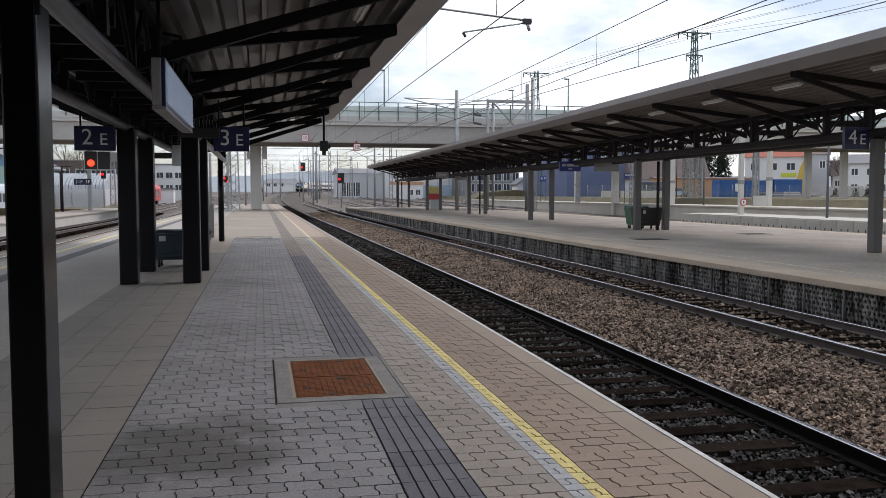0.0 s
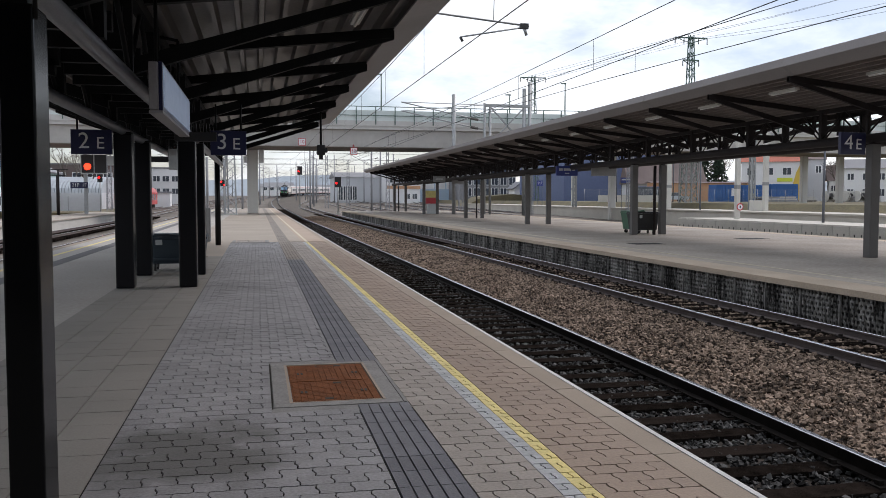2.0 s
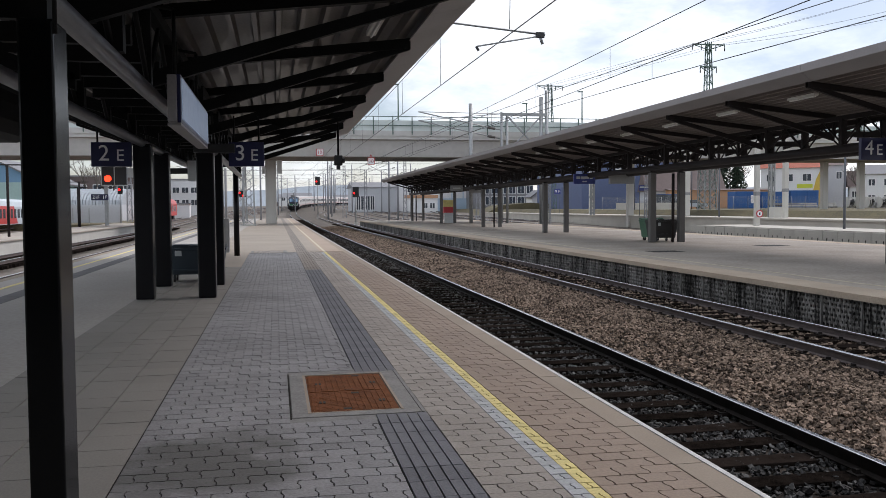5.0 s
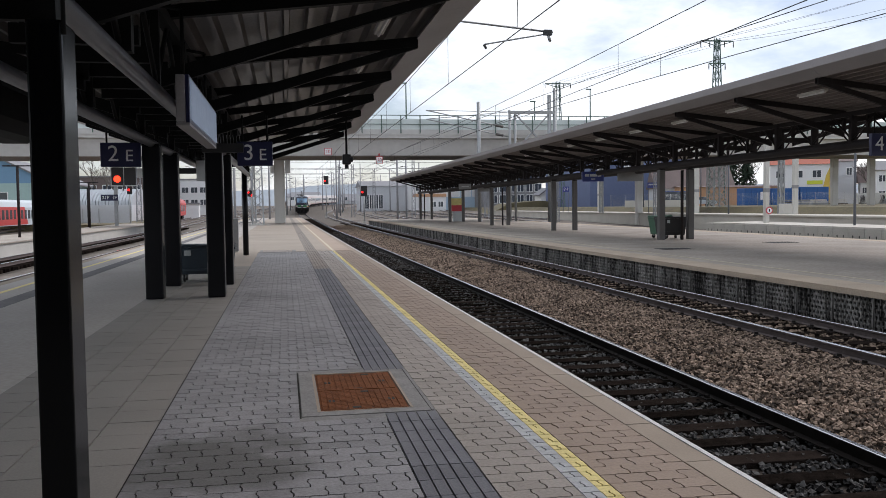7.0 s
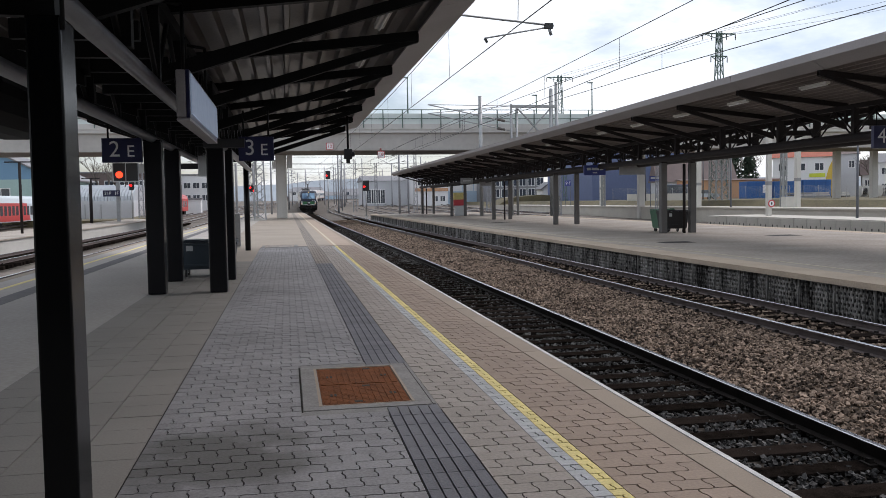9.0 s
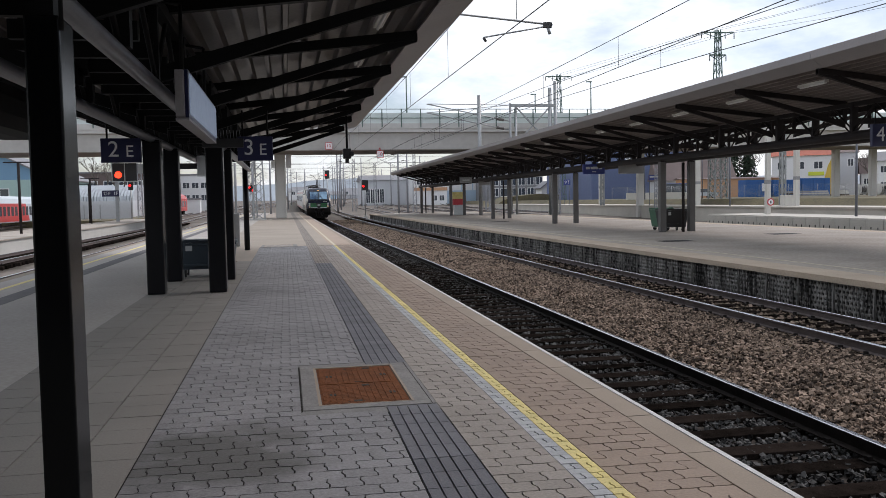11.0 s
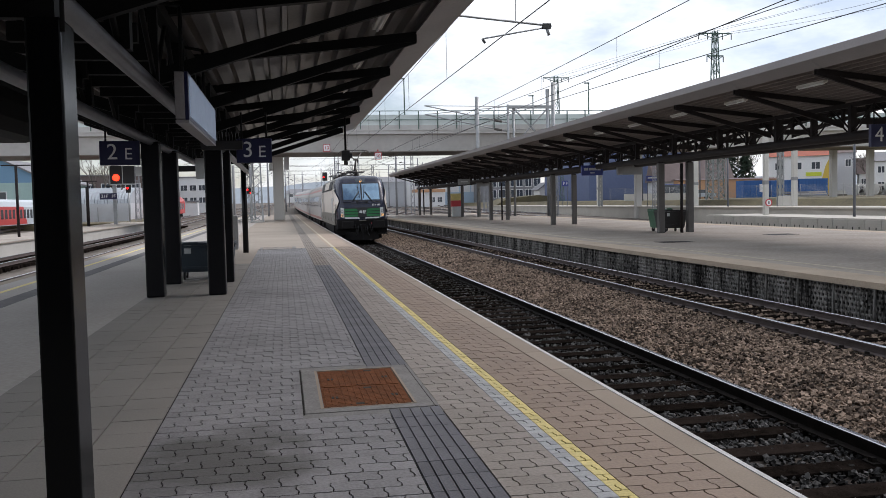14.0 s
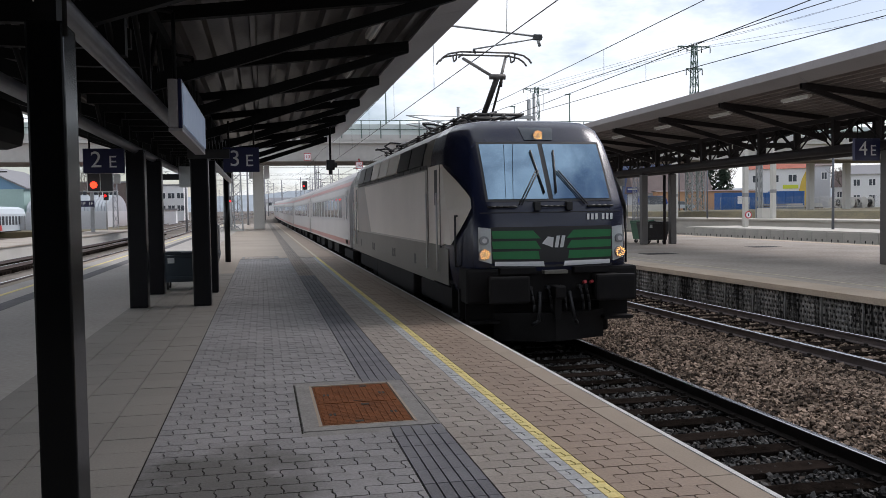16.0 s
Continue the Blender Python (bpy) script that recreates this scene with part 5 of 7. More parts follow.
def lay_tactile():
    bm = bmesh.new()
    for i in range(5):
        box(bm, 0.004 + 0.085 * i, 0.003, -0.03, 0.004 + 0.085 * i + 0.075, 0.297, 0.002, bevel=0.004)
    box(bm, 0.0, 0.002, -0.03, 0.43, 0.298, -0.008)
    bm_far = bm.copy()
    me = mesh_of("tactile_tile", bm, M_TACT1)
    far = mesh_of("tactile_tile", bm_far, M_TACT_FAR)
    for k in range(217):
        y = MH[2] - 0.3 * (k + 1) if k < 43 else MH[3] + 0.3 * (k - 43)
        if y < 61:
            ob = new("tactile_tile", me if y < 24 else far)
            ob.parent = PLATFORM_A
            ob.matrix_basis = pose(0.78, y, random.uniform(-0.001, 0.001))
    quick("tactile_strip", lambda bm: box(bm, 0.78, 61.2, -0.05, 1.21, A_END, 0.004), M_TACT_FAR, PLATFORM_A)


lay_tactile()


def manhole(at, w, d, label, iron=M_RUST):
    root = thing("manhole_cover", label, "manhole cover", "manhole covers", at=at)
    ring = 0.16
    for x0, x1, y0, y1 in ((-ring, w + ring, -0.15, -0.012), (-ring, w + ring, d + 0.012, d + 0.12), (-ring, -0.012, -0.012, d + 0.012), (w + 0.012, w + ring, -0.012, d + 0.012), (w + ring + 0.006, w + 0.19, -0.15, d + 0.12)):
        quick("surround", lambda bm: box(bm, x0, y0, -0.05, x1, y1, 0.004, bevel=0.004), M_MORTAR, root, "cracked pale mortar surround")
    for x0, x1, y0, y1 in ((-0.02, w + 0.02, -0.028, -0.006), (-0.02, w + 0.02, d + 0.006, d + 0.028), (-0.03, -0.006, -0.028, d + 0.028), (w + 0.006, w + 0.03, -0.028, d + 0.028)):
        quick("steel_angle", lambda bm: box(bm, x0, y0, -0.04, x1, y1, 0.006), M_KERB, root)
    for k in range(2):
        y0 = k * d / 2 + 0.004
        y1 = (k + 1) * d / 2 - 0.004
        plate = quick("cover_plate", lambda bm: box(bm, 0, y0, -0.04, w, y1, -0.002, bevel=0.003), iron, root, "ribbed iron plate")
        def ribs(bm):
            nx = 13
            for i in range(nx):
                a = 0.015 + (w - 0.03) * i / nx
                for j in range(15):
                    c = y0 + 0.012 + (y1 - y0 - 0.024) * j / 15
                    box(bm, a + 0.003, c + 0.002, -0.003, a + (w - 0.03) / nx - 0.004, c + (y1 - y0 - 0.024) / 15 - 0.003, 0.003)
        quick("rib_field", ribs, iron, plate)
        # black tabs on the plate in place of shaded slots
        def slots(bm):
            for x in (0.08, w - 0.14):
                for dx in (0, 0.035):
                    box(bm, x + dx, y0 + 0.32, 0.002, x + dx + 0.022, y0 + 0.4, 0.0045)
            for i in range(7):
                x = 0.2 + 0.42 * random.random() * w
                y = random.choice((y0 + 0.06, y1 - 0.12))
                box(bm, x, y, 0.002, x + random.choice((0.012, 0.07)), y + random.choice((0.014, 0.06)), 0.0046)
        quick("slot", slots, M_HOLE, plate)
    return root


manhole((0.265, 7.2, 0), 0.745, 1.6, "rusty double iron manhole cover set in mortar")
manhole((-0.82, 33.8, 0.004), 1.05, 1.5, "brownish grey manhole cover further along the platform", M_BROWN1)


# perforated wall below the opposite platform's edge
def perforated_wall():
    cell_y, cell_z = 0.125, 0.105
    x = B0 + 0.02
    verts, faces = [], []
    z_top = -0.13
    for j in range(int(72 / cell_y)):
        for k in range(7):
            y = 7.0 + j * cell_y + (cell_y / 2 if k % 2 else 0)
            z = z_top - (k + 1) * cell_z
            b = len(verts)
            corners = [(0, 0), (0.5, 0), (1, 0), (1, 0.5), (1, 1), (0.5, 1), (0, 1), (0, 0.5)]
            for u, v in corners:
                verts.append((x, y + u * cell_y, z + v * cell_z))
            for u, v in corners:
                a = math.atan2(v - 0.5, u - 0.5)
                verts.append((x + 0.004, y + cell_y * 0.5 + 0.043 * math.cos(a), z + cell_z * 0.5 + 0.039 * math.sin(a)))
            for u, v in corners:
                a = math.atan2(v - 0.5, u - 0.5)
                verts.append((x + 0.035, y + cell_y * 0.5 + 0.04 * math.cos(a), z + cell_z * 0.5 + 0.036 * math.sin(a)))
            for i in range(8):
                q = (i + 1) % 8
                faces.append((b + i, b + q, b + 8 + q, b + 8 + i))
                faces.append((b + 8 + i, b + 8 + q, b + 16 + q, b + 16 + i))
    me = bpy.data.meshes.new("perforated_panel")
    me.from_pydata(verts, [], faces)
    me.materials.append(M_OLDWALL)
    ob = new("perforated_panel", me)
    ob.parent = PLATFORM_B
    tagged(ob, "stained concrete panels with round holes", kind="stuff")
    # black sheet behind the holes, painted in for the shade within
    quick("cavity_shade_sheet", lambda bm: box(bm, B0 + 0.056, 6.9, -0.95, B0 + 0.058, 79.2, -0.12), M_HOLE, PLATFORM_B)
    pb = bmesh.new()
    box(pb, 0.0, -0.016, -0.85, 0.04, 0.016, 0.04)
    pm = mesh_of("panel_post", pb, M_OLDWALL)
    for k in range(60):
        o = new("panel_post", pm)
        o.parent = PLATFORM_B
        o.matrix_basis = pose(B0 - 0.01, 7.0 + 1.24 * k, -0.13)


perforated_wall()


# ---- slim near column pair of the canopy ----
def slim_columns():
    for x in (-2.66, -1.19):
        c = quick("column", lambda bm: box(bm, x - 0.088, 4.75, 0, x + 0.088, 5.05, 2.68, bevel=0.012), M_SLIM, CANOPY_A, "near slim anthracite steel column")
        quick("column_head", lambda bm: (box(bm, x - 0.05, 4.8, 2.68, x + 0.05, 5.0, 3.0), rod(bm, (x + 0.1, 4.74, 2.6), (x + 0.1, 4.74, 3.05), 0.012)), M_STEEL, c)


slim_columns()


def roof_trough():
    root = thing("roof_duct", "long dark rounded steel duct under the canopy's rear wing", "duct", at=(-4.45, 0, 3.2))
    quick("shell", lambda bm: box(bm, -0.45, -18, -0.36, 0.45, 16.0, 0.42, bevel=0.26), M_STEEL, root)
    for y in (-16, -8, 0, 8, 15):
        quick("hanger", lambda bm: rod(bm, (0, y, 0.4), (0, y, 1.0), 0.03, 8), M_STEEL, root)


roof_trough()


# ---- things on the island platform ----
M_GREENBIN = mat("green_plastic", (0.04, 0.12, 0.07), 0.5, var=0.15, scale=3)
M_CABINET = mat("grey_cabinet_paint", (0.24, 0.24, 0.24), 0.55, var=0.12)


def waste_container(at, rz, w, d, h, paint, label, lidmat):
    root = thing("waste_container", label, "waste container", at=at, rz=rz)
    def tub(bm):
        lo = [(-w / 2 + 0.08, -d / 2 + 0.1), (w / 2 - 0.08, -d / 2 + 0.1), (w / 2 - 0.08, d / 2 - 0.1), (-w / 2 + 0.08, d / 2 - 0.1)]
        hi = [(-w / 2, -d / 2), (w / 2, -d / 2), (w / 2, d / 2), (-w / 2, d / 2)]
        r = [[bm.verts.new((x, y, z)) for x, y in p] for p, z in ((lo, 0.18), (hi, h * 0.86), ([(x * 1.04, y * 1.04) for x, y in hi], h * 0.88), ([(x * 1.04, y * 1.04) for x, y in hi], h * 0.93))]
        for a, b in zip(r, r[1:]):
            for i in range(4):
                bm.faces.new((a[i], a[(i + 1) % 4], b[(i + 1) % 4], b[i]))
        bm.faces.new(r[0][::-1])
        bm.faces.new(r[-1])
    quick("tub", tub, paint, root)
    quick("lid", lambda bm: (box(bm, -w / 2 - 0.02, -d / 2 - 0.02, h * 0.935, w / 2 + 0.02, d / 2 + 0.02, h, bevel=0.03), box(bm, -w * 0.35, -d / 2 - 0.05, h * 0.96, -w * 0.1, -d / 2 + 0.02, h * 1.02)), lidmat, root)
    quick("rim_rib", lambda bm: (box(bm, -w / 2 + 0.1, -d / 2 + 0.01, h * 0.3, w / 2 - 0.1, -d / 2 + 0.06, h * 0.36),), paint, root)
    quick("label", lambda bm: box(bm, -w * 0.33, -d / 2 - 0.004, h * 0.72, -w * 0.22, -d / 2 + 0.02, h * 0.98), M_LABEL, root, "pale worn sticker")
    for x in (-w / 2 + 0.2, w / 2 - 0.2):
        for y in (-d / 2 + 0.2, d / 2 - 0.2):
            wheel = quick("castor", lambda bm: rod(bm, (x - 0.025, y, 0.09), (x + 0.025, y, 0.09), 0.09, 14), M_BLACK, root)
            quick("fork", lambda bm: box(bm, x - 0.04, y - 0.03, 0.1, x + 0.04, y + 0.03, 0.2), M_GALV, wheel)
    return root


waste_container((-1.86, 21.2, 0), 0, 1.35, 0.9, 0.86, M_BIN, "slate blue wheeled waste container between the canopy columns", M_BIN)
waste_container((18.14, 38.7, 0), 0, 1.2, 1.0, 1.05, M_BLACK, "black wheeled waste container beside a green one", M_BLACK)
waste_container((18.08, 39.75, 0), 90, 1.0, 0.8, 1.1, M_GREENBIN, "green wheeled bin on the opposite platform", M_GREENBIN)


def spiked_box():
    root = thing("speaker_box", "dark box on the column with bird spikes on top", "loudspeaker box", at=(-1.1, 16.95, 2.85))
    quick("body", lambda bm: box(bm, -0.4, -0.12, -0.09, 0.36, 0.12, 0.08, bevel=0.01), M_BLACK, root)
    for k in range(12):
        quick("bird_spike", lambda bm: (rod(bm, (-0.36 + 0.06 * k, 0, 0.08), (-0.37 + 0.06 * k, -0.05, 0.24), 0.004, 4),), M_GALV, root)


spiked_box()


def slim_post():
    root = thing("canopy_post", "slim dark round post with a collar under the canopy end", "post", at=(-1.4, 32.1, 0))
    quick("shaft", lambda bm: rod(bm, (0, 0, 0), (0, 0, 3.05), 0.1, 16), M_COLUMN, root)
    quick("collar", lambda bm: (rod(bm, (0, 0, 3.05), (0, 0, 3.2), 0.13, 16, 0.07), rod(bm, (0, 0, 3.2), (0, 0, 3.6), 0.05, 10)), M_STEEL, root)


slim_post()
for px, py, pz in ((-2.35, 36.0, 3.4), (-2.05, 37.5, 3.4)):
    post = thing("thin_pole", "thin grey steel pole behind the canopy", "pole", "thin poles", at=(px, py, 0))
    quick("shaft", lambda bm: rod(bm, (0, 0, 0), (0, 0, pz), 0.055, 10), M_CABINET, post)
    quick("foot", lambda bm: box(bm, -0.12, -0.12, 0, 0.12, 0.12, 0.03), M_CABINET, post)
cabinet = thing("switch_cabinet", "grey steel cabinet standing on the platform", "cabinet", at=(-2.0, 34.6, 0))
quick("body", lambda bm: box(bm, -0.22, -0.2, 0.04, 0.22, 0.2, 1.32, bevel=0.015), M_CABINET, cabinet)
quick("plinth", lambda bm: box(bm, -0.2, -0.18, 0, 0.2, 0.18, 0.045), M_CONC, cabinet)
quick("door", lambda bm: box(bm, -0.19, -0.212, 0.08, 0.19, -0.2, 1.28), M_CABINET, cabinet)
hang_cam = thing("hanging_camera", "black camera box on a rod under the canopy edge", "surveillance camera", at=(2.0, 28.0, 3.15))
quick("rod", lambda bm: rod(bm, (0, 0, 0.2), (0, 0, 1.3), 0.035, 10), M_STEEL, hang_cam)
quick("housing", lambda bm: (box(bm, -0.13, -0.14, -0.08, 0.13, 0.14, 0.24, bevel=0.03), box(bm, -0.06, -0.07, -0.22, 0.06, 0.07, -0.08, bevel=0.02)), M_BLACK, hang_cam)
quick("lens_hood", lambda bm: box(bm, 0.1, -0.2, 0.0, 0.2, 0.1, 0.14, bevel=0.02), M_BLACK, hang_cam)
station_box = thing("hanging_lamp", "cream box lamp with a dark arm under the canopy", "lamp", at=(-2.2, 24.2, 2.7))
quick("arm", lambda bm: (box(bm, -0.75, -0.08, -0.05, -0.1, 0.08, 0.1), rod(bm, (-0.1, 0, 0.1), (-0.1, 0, 0.6), 0.02)), M_BLACK, station_box)
quick("body", lambda bm: box(bm, -0.1, -0.15, -0.25, 0.25, 0.15, 0.3, bevel=0.02), M_LABEL, station_box)


# ---- signals ----
def signal(at, height, lenses, label, w=0.62, h=1.15, glow_mat=None, post_r=0.09, bar_lens=0.13):
    root = thing("railway_signal", label, "railway signal", "signals", at=at)
    quick("post", lambda bm: rod(bm, (0, 0, 0), (0, 0, height), post_r, 10), M_GALV, root)
    quick("foot", lambda bm: box(bm, -0.25, -0.25, 0, 0.25, 0.25, 0.35), M_CONC, root)
    quick("screen", lambda bm: box(bm, -w / 2, -0.16, height - h, w / 2, -0.1, height + 0.05, bevel=0.03), M_BLACK, root, "black signal screen")
    quick("ladder", lambda bm: [rod(bm, (-0.14, 0.12, 0.4 + 0.3 * k), (0.14, 0.12, 0.4 + 0.3 * k), 0.012, 4) for k in range(int((height - 0.6) / 0.3))], M_GALV, root)
    for x, z in lenses:
        hood = quick("lens_hood", lambda bm: rod(bm, (x, -0.34, height + z), (x, -0.16, height + z), bar_lens + 0.03, 14, cap=False), M_BLACK, root)
        quick("lens", lambda bm: rod(bm, (x, -0.2, height + z), (x, -0.15, height + z), bar_lens, 16), glow_mat or M_RED_LAMP, hood, "lit red lens")
    return root


signal((7.6, 160, -0.2), 7.6, [(-0.22, -0.85)], "main signal showing red beside the curving track", 0.9, 1.5, bar_lens=0.15)
signal((11.35, 125, -0.72), 5.4, [(-0.25, -0.85)], "main signal showing red between the tracks", 0.9, 1.45, bar_lens=0.15)
signal((-4.2, 115, -0.6), 4.6, [(-0.35, -0.25), (0.1, -0.65)], "dwarf signal with two red lights", 1.0, 0.8, bar_lens=0.14)
signal((-18.7, 112, -0.8), 5.3, [(-0.1, -0.35)], "small signal showing red", 0.6, 0.9, bar_lens=0.14)


def double_signal():
    root = thing("railway_signal", "double signal screen with a large red light on a steel mast", "railway signal", "signals", at=(-17.8, 98, -0.05))
    quick("mast", lambda bm: box(bm, -0.18, -0.15, 0, 0.18, 0.15, 7.4), M_GALV, root)
    for x0 in (-0.35, 0.95):
        sc = quick("screen", lambda bm: box(bm, x0, -0.3, 4.4, x0 + 1.2, -0.2, 6.3, bevel=0.04), M_BLACK, root)
        quick("white_rim", lambda bm: (box(bm, x0 - 0.08, -0.24, 4.28, x0 + 1.26, -0.18, 4.4), box(bm, x0 - 0.1, -0.24, 4.3, x0, -0.18, 6.3)), M_LABEL, sc)
    # disc sized to the lamp's bloom, so the glow is built into its shape
    quick("lens", lambda bm: rod(bm, (0.25, -0.4, 5.05), (0.25, -0.28, 5.05), 0.36, 20), M_ORANGE_LAMP, root, "lit orange-red lens, widened to take in its glow")
    quick("platform_board", lambda bm: box(bm, -1.5, -0.25, 2.75, 0.25, -0.17, 3.4), M_NAVY, root, "navy board with platform numbers 21F and 1F")
    text("board_text", "21F  1F", 0.5, pose(-0.62, -0.256, 3.07, 90), M_WHITE, root)
    quick("yellow_box", lambda bm: box(bm, 2.25, -0.2, 5.2, 2.9, 0.2, 6.2), M_LABEL, root)
    quick("bracket", lambda bm: box(bm, 0.0, -0.12, 5.6, 2.5, 0.0, 5.75), M_GALV, root)


double_signal()


# ---- masts, gantry and wires ----
def lattice(bm, x, y, z0, z1, w0, w1, n, r=0.035):
    """Tapered four-legged lattice with crossed braces."""
    def corner(k, z):
        f = (z - z0) / (z1 - z0)
        h = (w0 + (w1 - w0) * f) / 2
        return (x + (-h, h, h, -h)[k], y + (-h, -h, h, h)[k], z)
    for k in range(4):
        bar(bm, corner(k, z0), corner(k, z1), r * 2.4, r * 2.4, (0, 1, 0.01))
    for i in range(n):
        za, zb = z0 + (z1 - z0) * i / n, z0 + (z1 - z0) * (i + 1) / n
        for k in range(4):
            q = (k + 1) % 4
            bar(bm, corner(k, za), corner(q, zb), r, r)
            bar(bm, corner(q, za), corner(k, zb), r, r)


def pylon(at, z1, w0, label, arms):
    root = thing("power_pylon", label, "pylon", "power pylons", at=at)
    quick("tower", lambda bm: lattice(bm, 0, 0, 0, z1, w0, w0 * 0.3, 12, 0.05), M_GREENSTEEL, root)
    for z, half in arms:
        arm = quick("cross_arm", lambda bm: (bar(bm, (-half, 0, z), (half, 0, z), 0.18, 0.18), bar(bm, (-half, 0, z), (0, 0, z - 0.8), 0.1, 0.1), bar(bm, (half, 0, z), (0, 0, z - 0.8), 0.1, 0.1)), M_GREENSTEEL, root)
        for s in (-1, 0.45, -0.45, 1):
            quick("insulator", lambda bm: rod(bm, (half * s, 0, z - 0.1), (half * s, 0, z - 0.9), 0.08, 6), M_WIRE, arm)


pylon((63.6, 120, -0.9), 26.9, 1.9, "green lattice power pylon with a cross arm at the top", [(26.5, 2.6), (23.2, 1.3)])
pylon((55.2, 170, -0.4), 27.0, 2.2, "distant green lattice pylon with a cross arm", [(26.6, 2.7)])


def gantry():
    root = thing("catenary_gantry", "grey steel catenary gantry with crossed bracing above the canopy", "catenary gantry")
    y = 88.0
    for x, z1, r in ((23.3, 11.6, 0.13), (23.9, 11.5, 0.13), (27.6, 13.2, 0.2), (28.2, 13.9, 0.2), (20.0, 12.4, 0.2)):
        quick("pole", lambda bm: rod(bm, (x, y, -0.9 if x > 25.2 else 0.0), (x, y, z1), r, 10), M_GALV, root)
    quick("beam", lambda bm: box(bm, 23.3, y - 0.2, 11.2, 28.2, y + 0.2, 11.5), M_GALV, root)
    for a, b in (((23.9, 11.2), (27.6, 7.4)), ((27.6, 11.2), (23.9, 7.4))):
        quick("brace", lambda bm: bar(bm, (a[0], y, a[1]), (b[0], y, b[1]), 0.14, 0.14), M_GALV, root)
    for z in (11.5, 10.6):
        quick("cantilever", lambda bm: (rod(bm, (23.3, y, z - 1.8), (14.5, y, z), 0.06, 6), rod(bm, (23.3, y, 11.4), (14.5, y, z), 0.04, 6)), M_GALV, root)
        quick("insulator", lambda bm: rod(bm, (22.6, y, z - 1.65), (21.8, y, z - 1.5), 0.14, 8), M_COPPER, root)


gantry()


def catenary(name, label, tab, z_contact, z_mess, spans, sag_mess=0.3, far=300):
    root = thing(name, label, "overhead line")
    r = 0.011
    pts = smooth_path(tab, -20, far, 5)
    def wire(bm, z, sag):
        line = []
        for p in pts:
            s = 0.0
            for a, b in spans:
                if a <= p[1] < b:
                    u = (p[1] - a) / (b - a)
                    s = sag * 4 * u * (1 - u)
            line.append((p[0], p[1], p[2] - RAIL_Z + z - s))
        wire_path(bm, line, r)
    quick("contact_wire", lambda bm: wire(bm, z_contact, 0.0), M_WIRE, root)
    quick("messenger_wire", lambda bm: wire(bm, z_mess, sag_mess), M_WIRE, root)
    for a, b in spans[:3]:
        for k in range(1, 7):
            u = k / 7
            y = a + (b - a) * u
            x = float(np.interp(y, pts[:, 1], pts[:, 0]))
            lift = float(np.interp(y, pts[:, 1], pts[:, 2])) - RAIL_Z
            quick("dropper", lambda bm: rod(bm, (x, y, z_contact + lift), (x, y, z_mess + lift - sag_mess * 4 * u * (1 - u)), 0.006, 4), M_WIRE, root)
    return root


SPANS = [(-34, 16), (16, 66), (66, 116), (116, 170), (170, 230), (230, 300)]
catenary("overhead_line", "contact wire and messenger wire over the main track", MAIN_X, 4.99, 6.42, SPANS)
catenary("overhead_line", "contact wire and messenger wire over the second track", SECOND_X, 5.3, 6.2, SPANS, 0.1)
catenary("overhead_line", "pair of wires drawn aside over the opposite platform's edge", [(-60, 21.3), (29, 9.65), (60, 8.7), (120, 8.2)], 5.3, 5.92, SPANS, 0.06, 88)


def near_cantilever():
    root = thing("catenary_cantilever", "grey cantilever arm holding the wire over the main track", "catenary arm")
    y = 16.0
    quick("mast", lambda bm: rod(bm, (-1.88, y, 3.7), (-1.88, y, 7.2), 0.12, 10), M_GALV, root)
    quick("upper_tube", lambda bm: rod(bm, (-1.88, y, 5.62), (5.1, y, 4.98), 0.022, 8), M_GALV, root)
    quick("steady_arm", lambda bm: (rod(bm, (3.75, y, 4.72), (5.0, y, 4.95), 0.015, 8), rod(bm, (5.0, y, 4.95), (5.05, y, 4.8), 0.03, 8)), M_GALV, root)
    quick("clamp", lambda bm: box(bm, 4.92, y - 0.04, 4.92, 5.08, y + 0.04, 5.02), M_WIRE, root)
    quick("clamp", lambda bm: rod(bm, (3.75, y, 4.72), (3.8, y, 4.64), 0.025, 6), M_WIRE, root)
    quick("stay", lambda bm: rod(bm, (4.4, y, 5.06), (4.43, y, 6.5), 0.008, 4), M_WIRE, root)


near_cantilever()

# high-voltage lines from the pylons
for xa, za, xb, zb in ((61.0, 25.6, 100, 37), (62.4, 25.6, 103, 38.5), (64.8, 25.6, 107, 35), (66.2, 25.6, 110, 33)):
    hv = thing("power_line", "thin high-voltage cable between pylons", "power line", "power lines")
    def cable(bm):
        wire_path(bm, [(xa + (xb - xa) * k / 12, 120 - 5 * k, za + (zb - za) * k / 12 - 8.8 * (k / 12) * (1 - k / 12)) for k in range(13)], 0.02, 4)
    quick("cable", cable, M_WIRE, hv)
    hv2 = thing("power_line", "thin high-voltage cable between pylons", "power line", "power lines")
    quick("cable", lambda bm: rod(bm, (xa, 120, za), (xa - 8.2, 170, za + 0.4), 0.02, 4, cap=False), M_WIRE, hv2)


# flat grey for the yard masts, distance haze mixed into the colour
M_MAST = mat("hazed_mast_grey", (0.25, 0.255, 0.27), 0.7, var=0.15, scale=1.5)


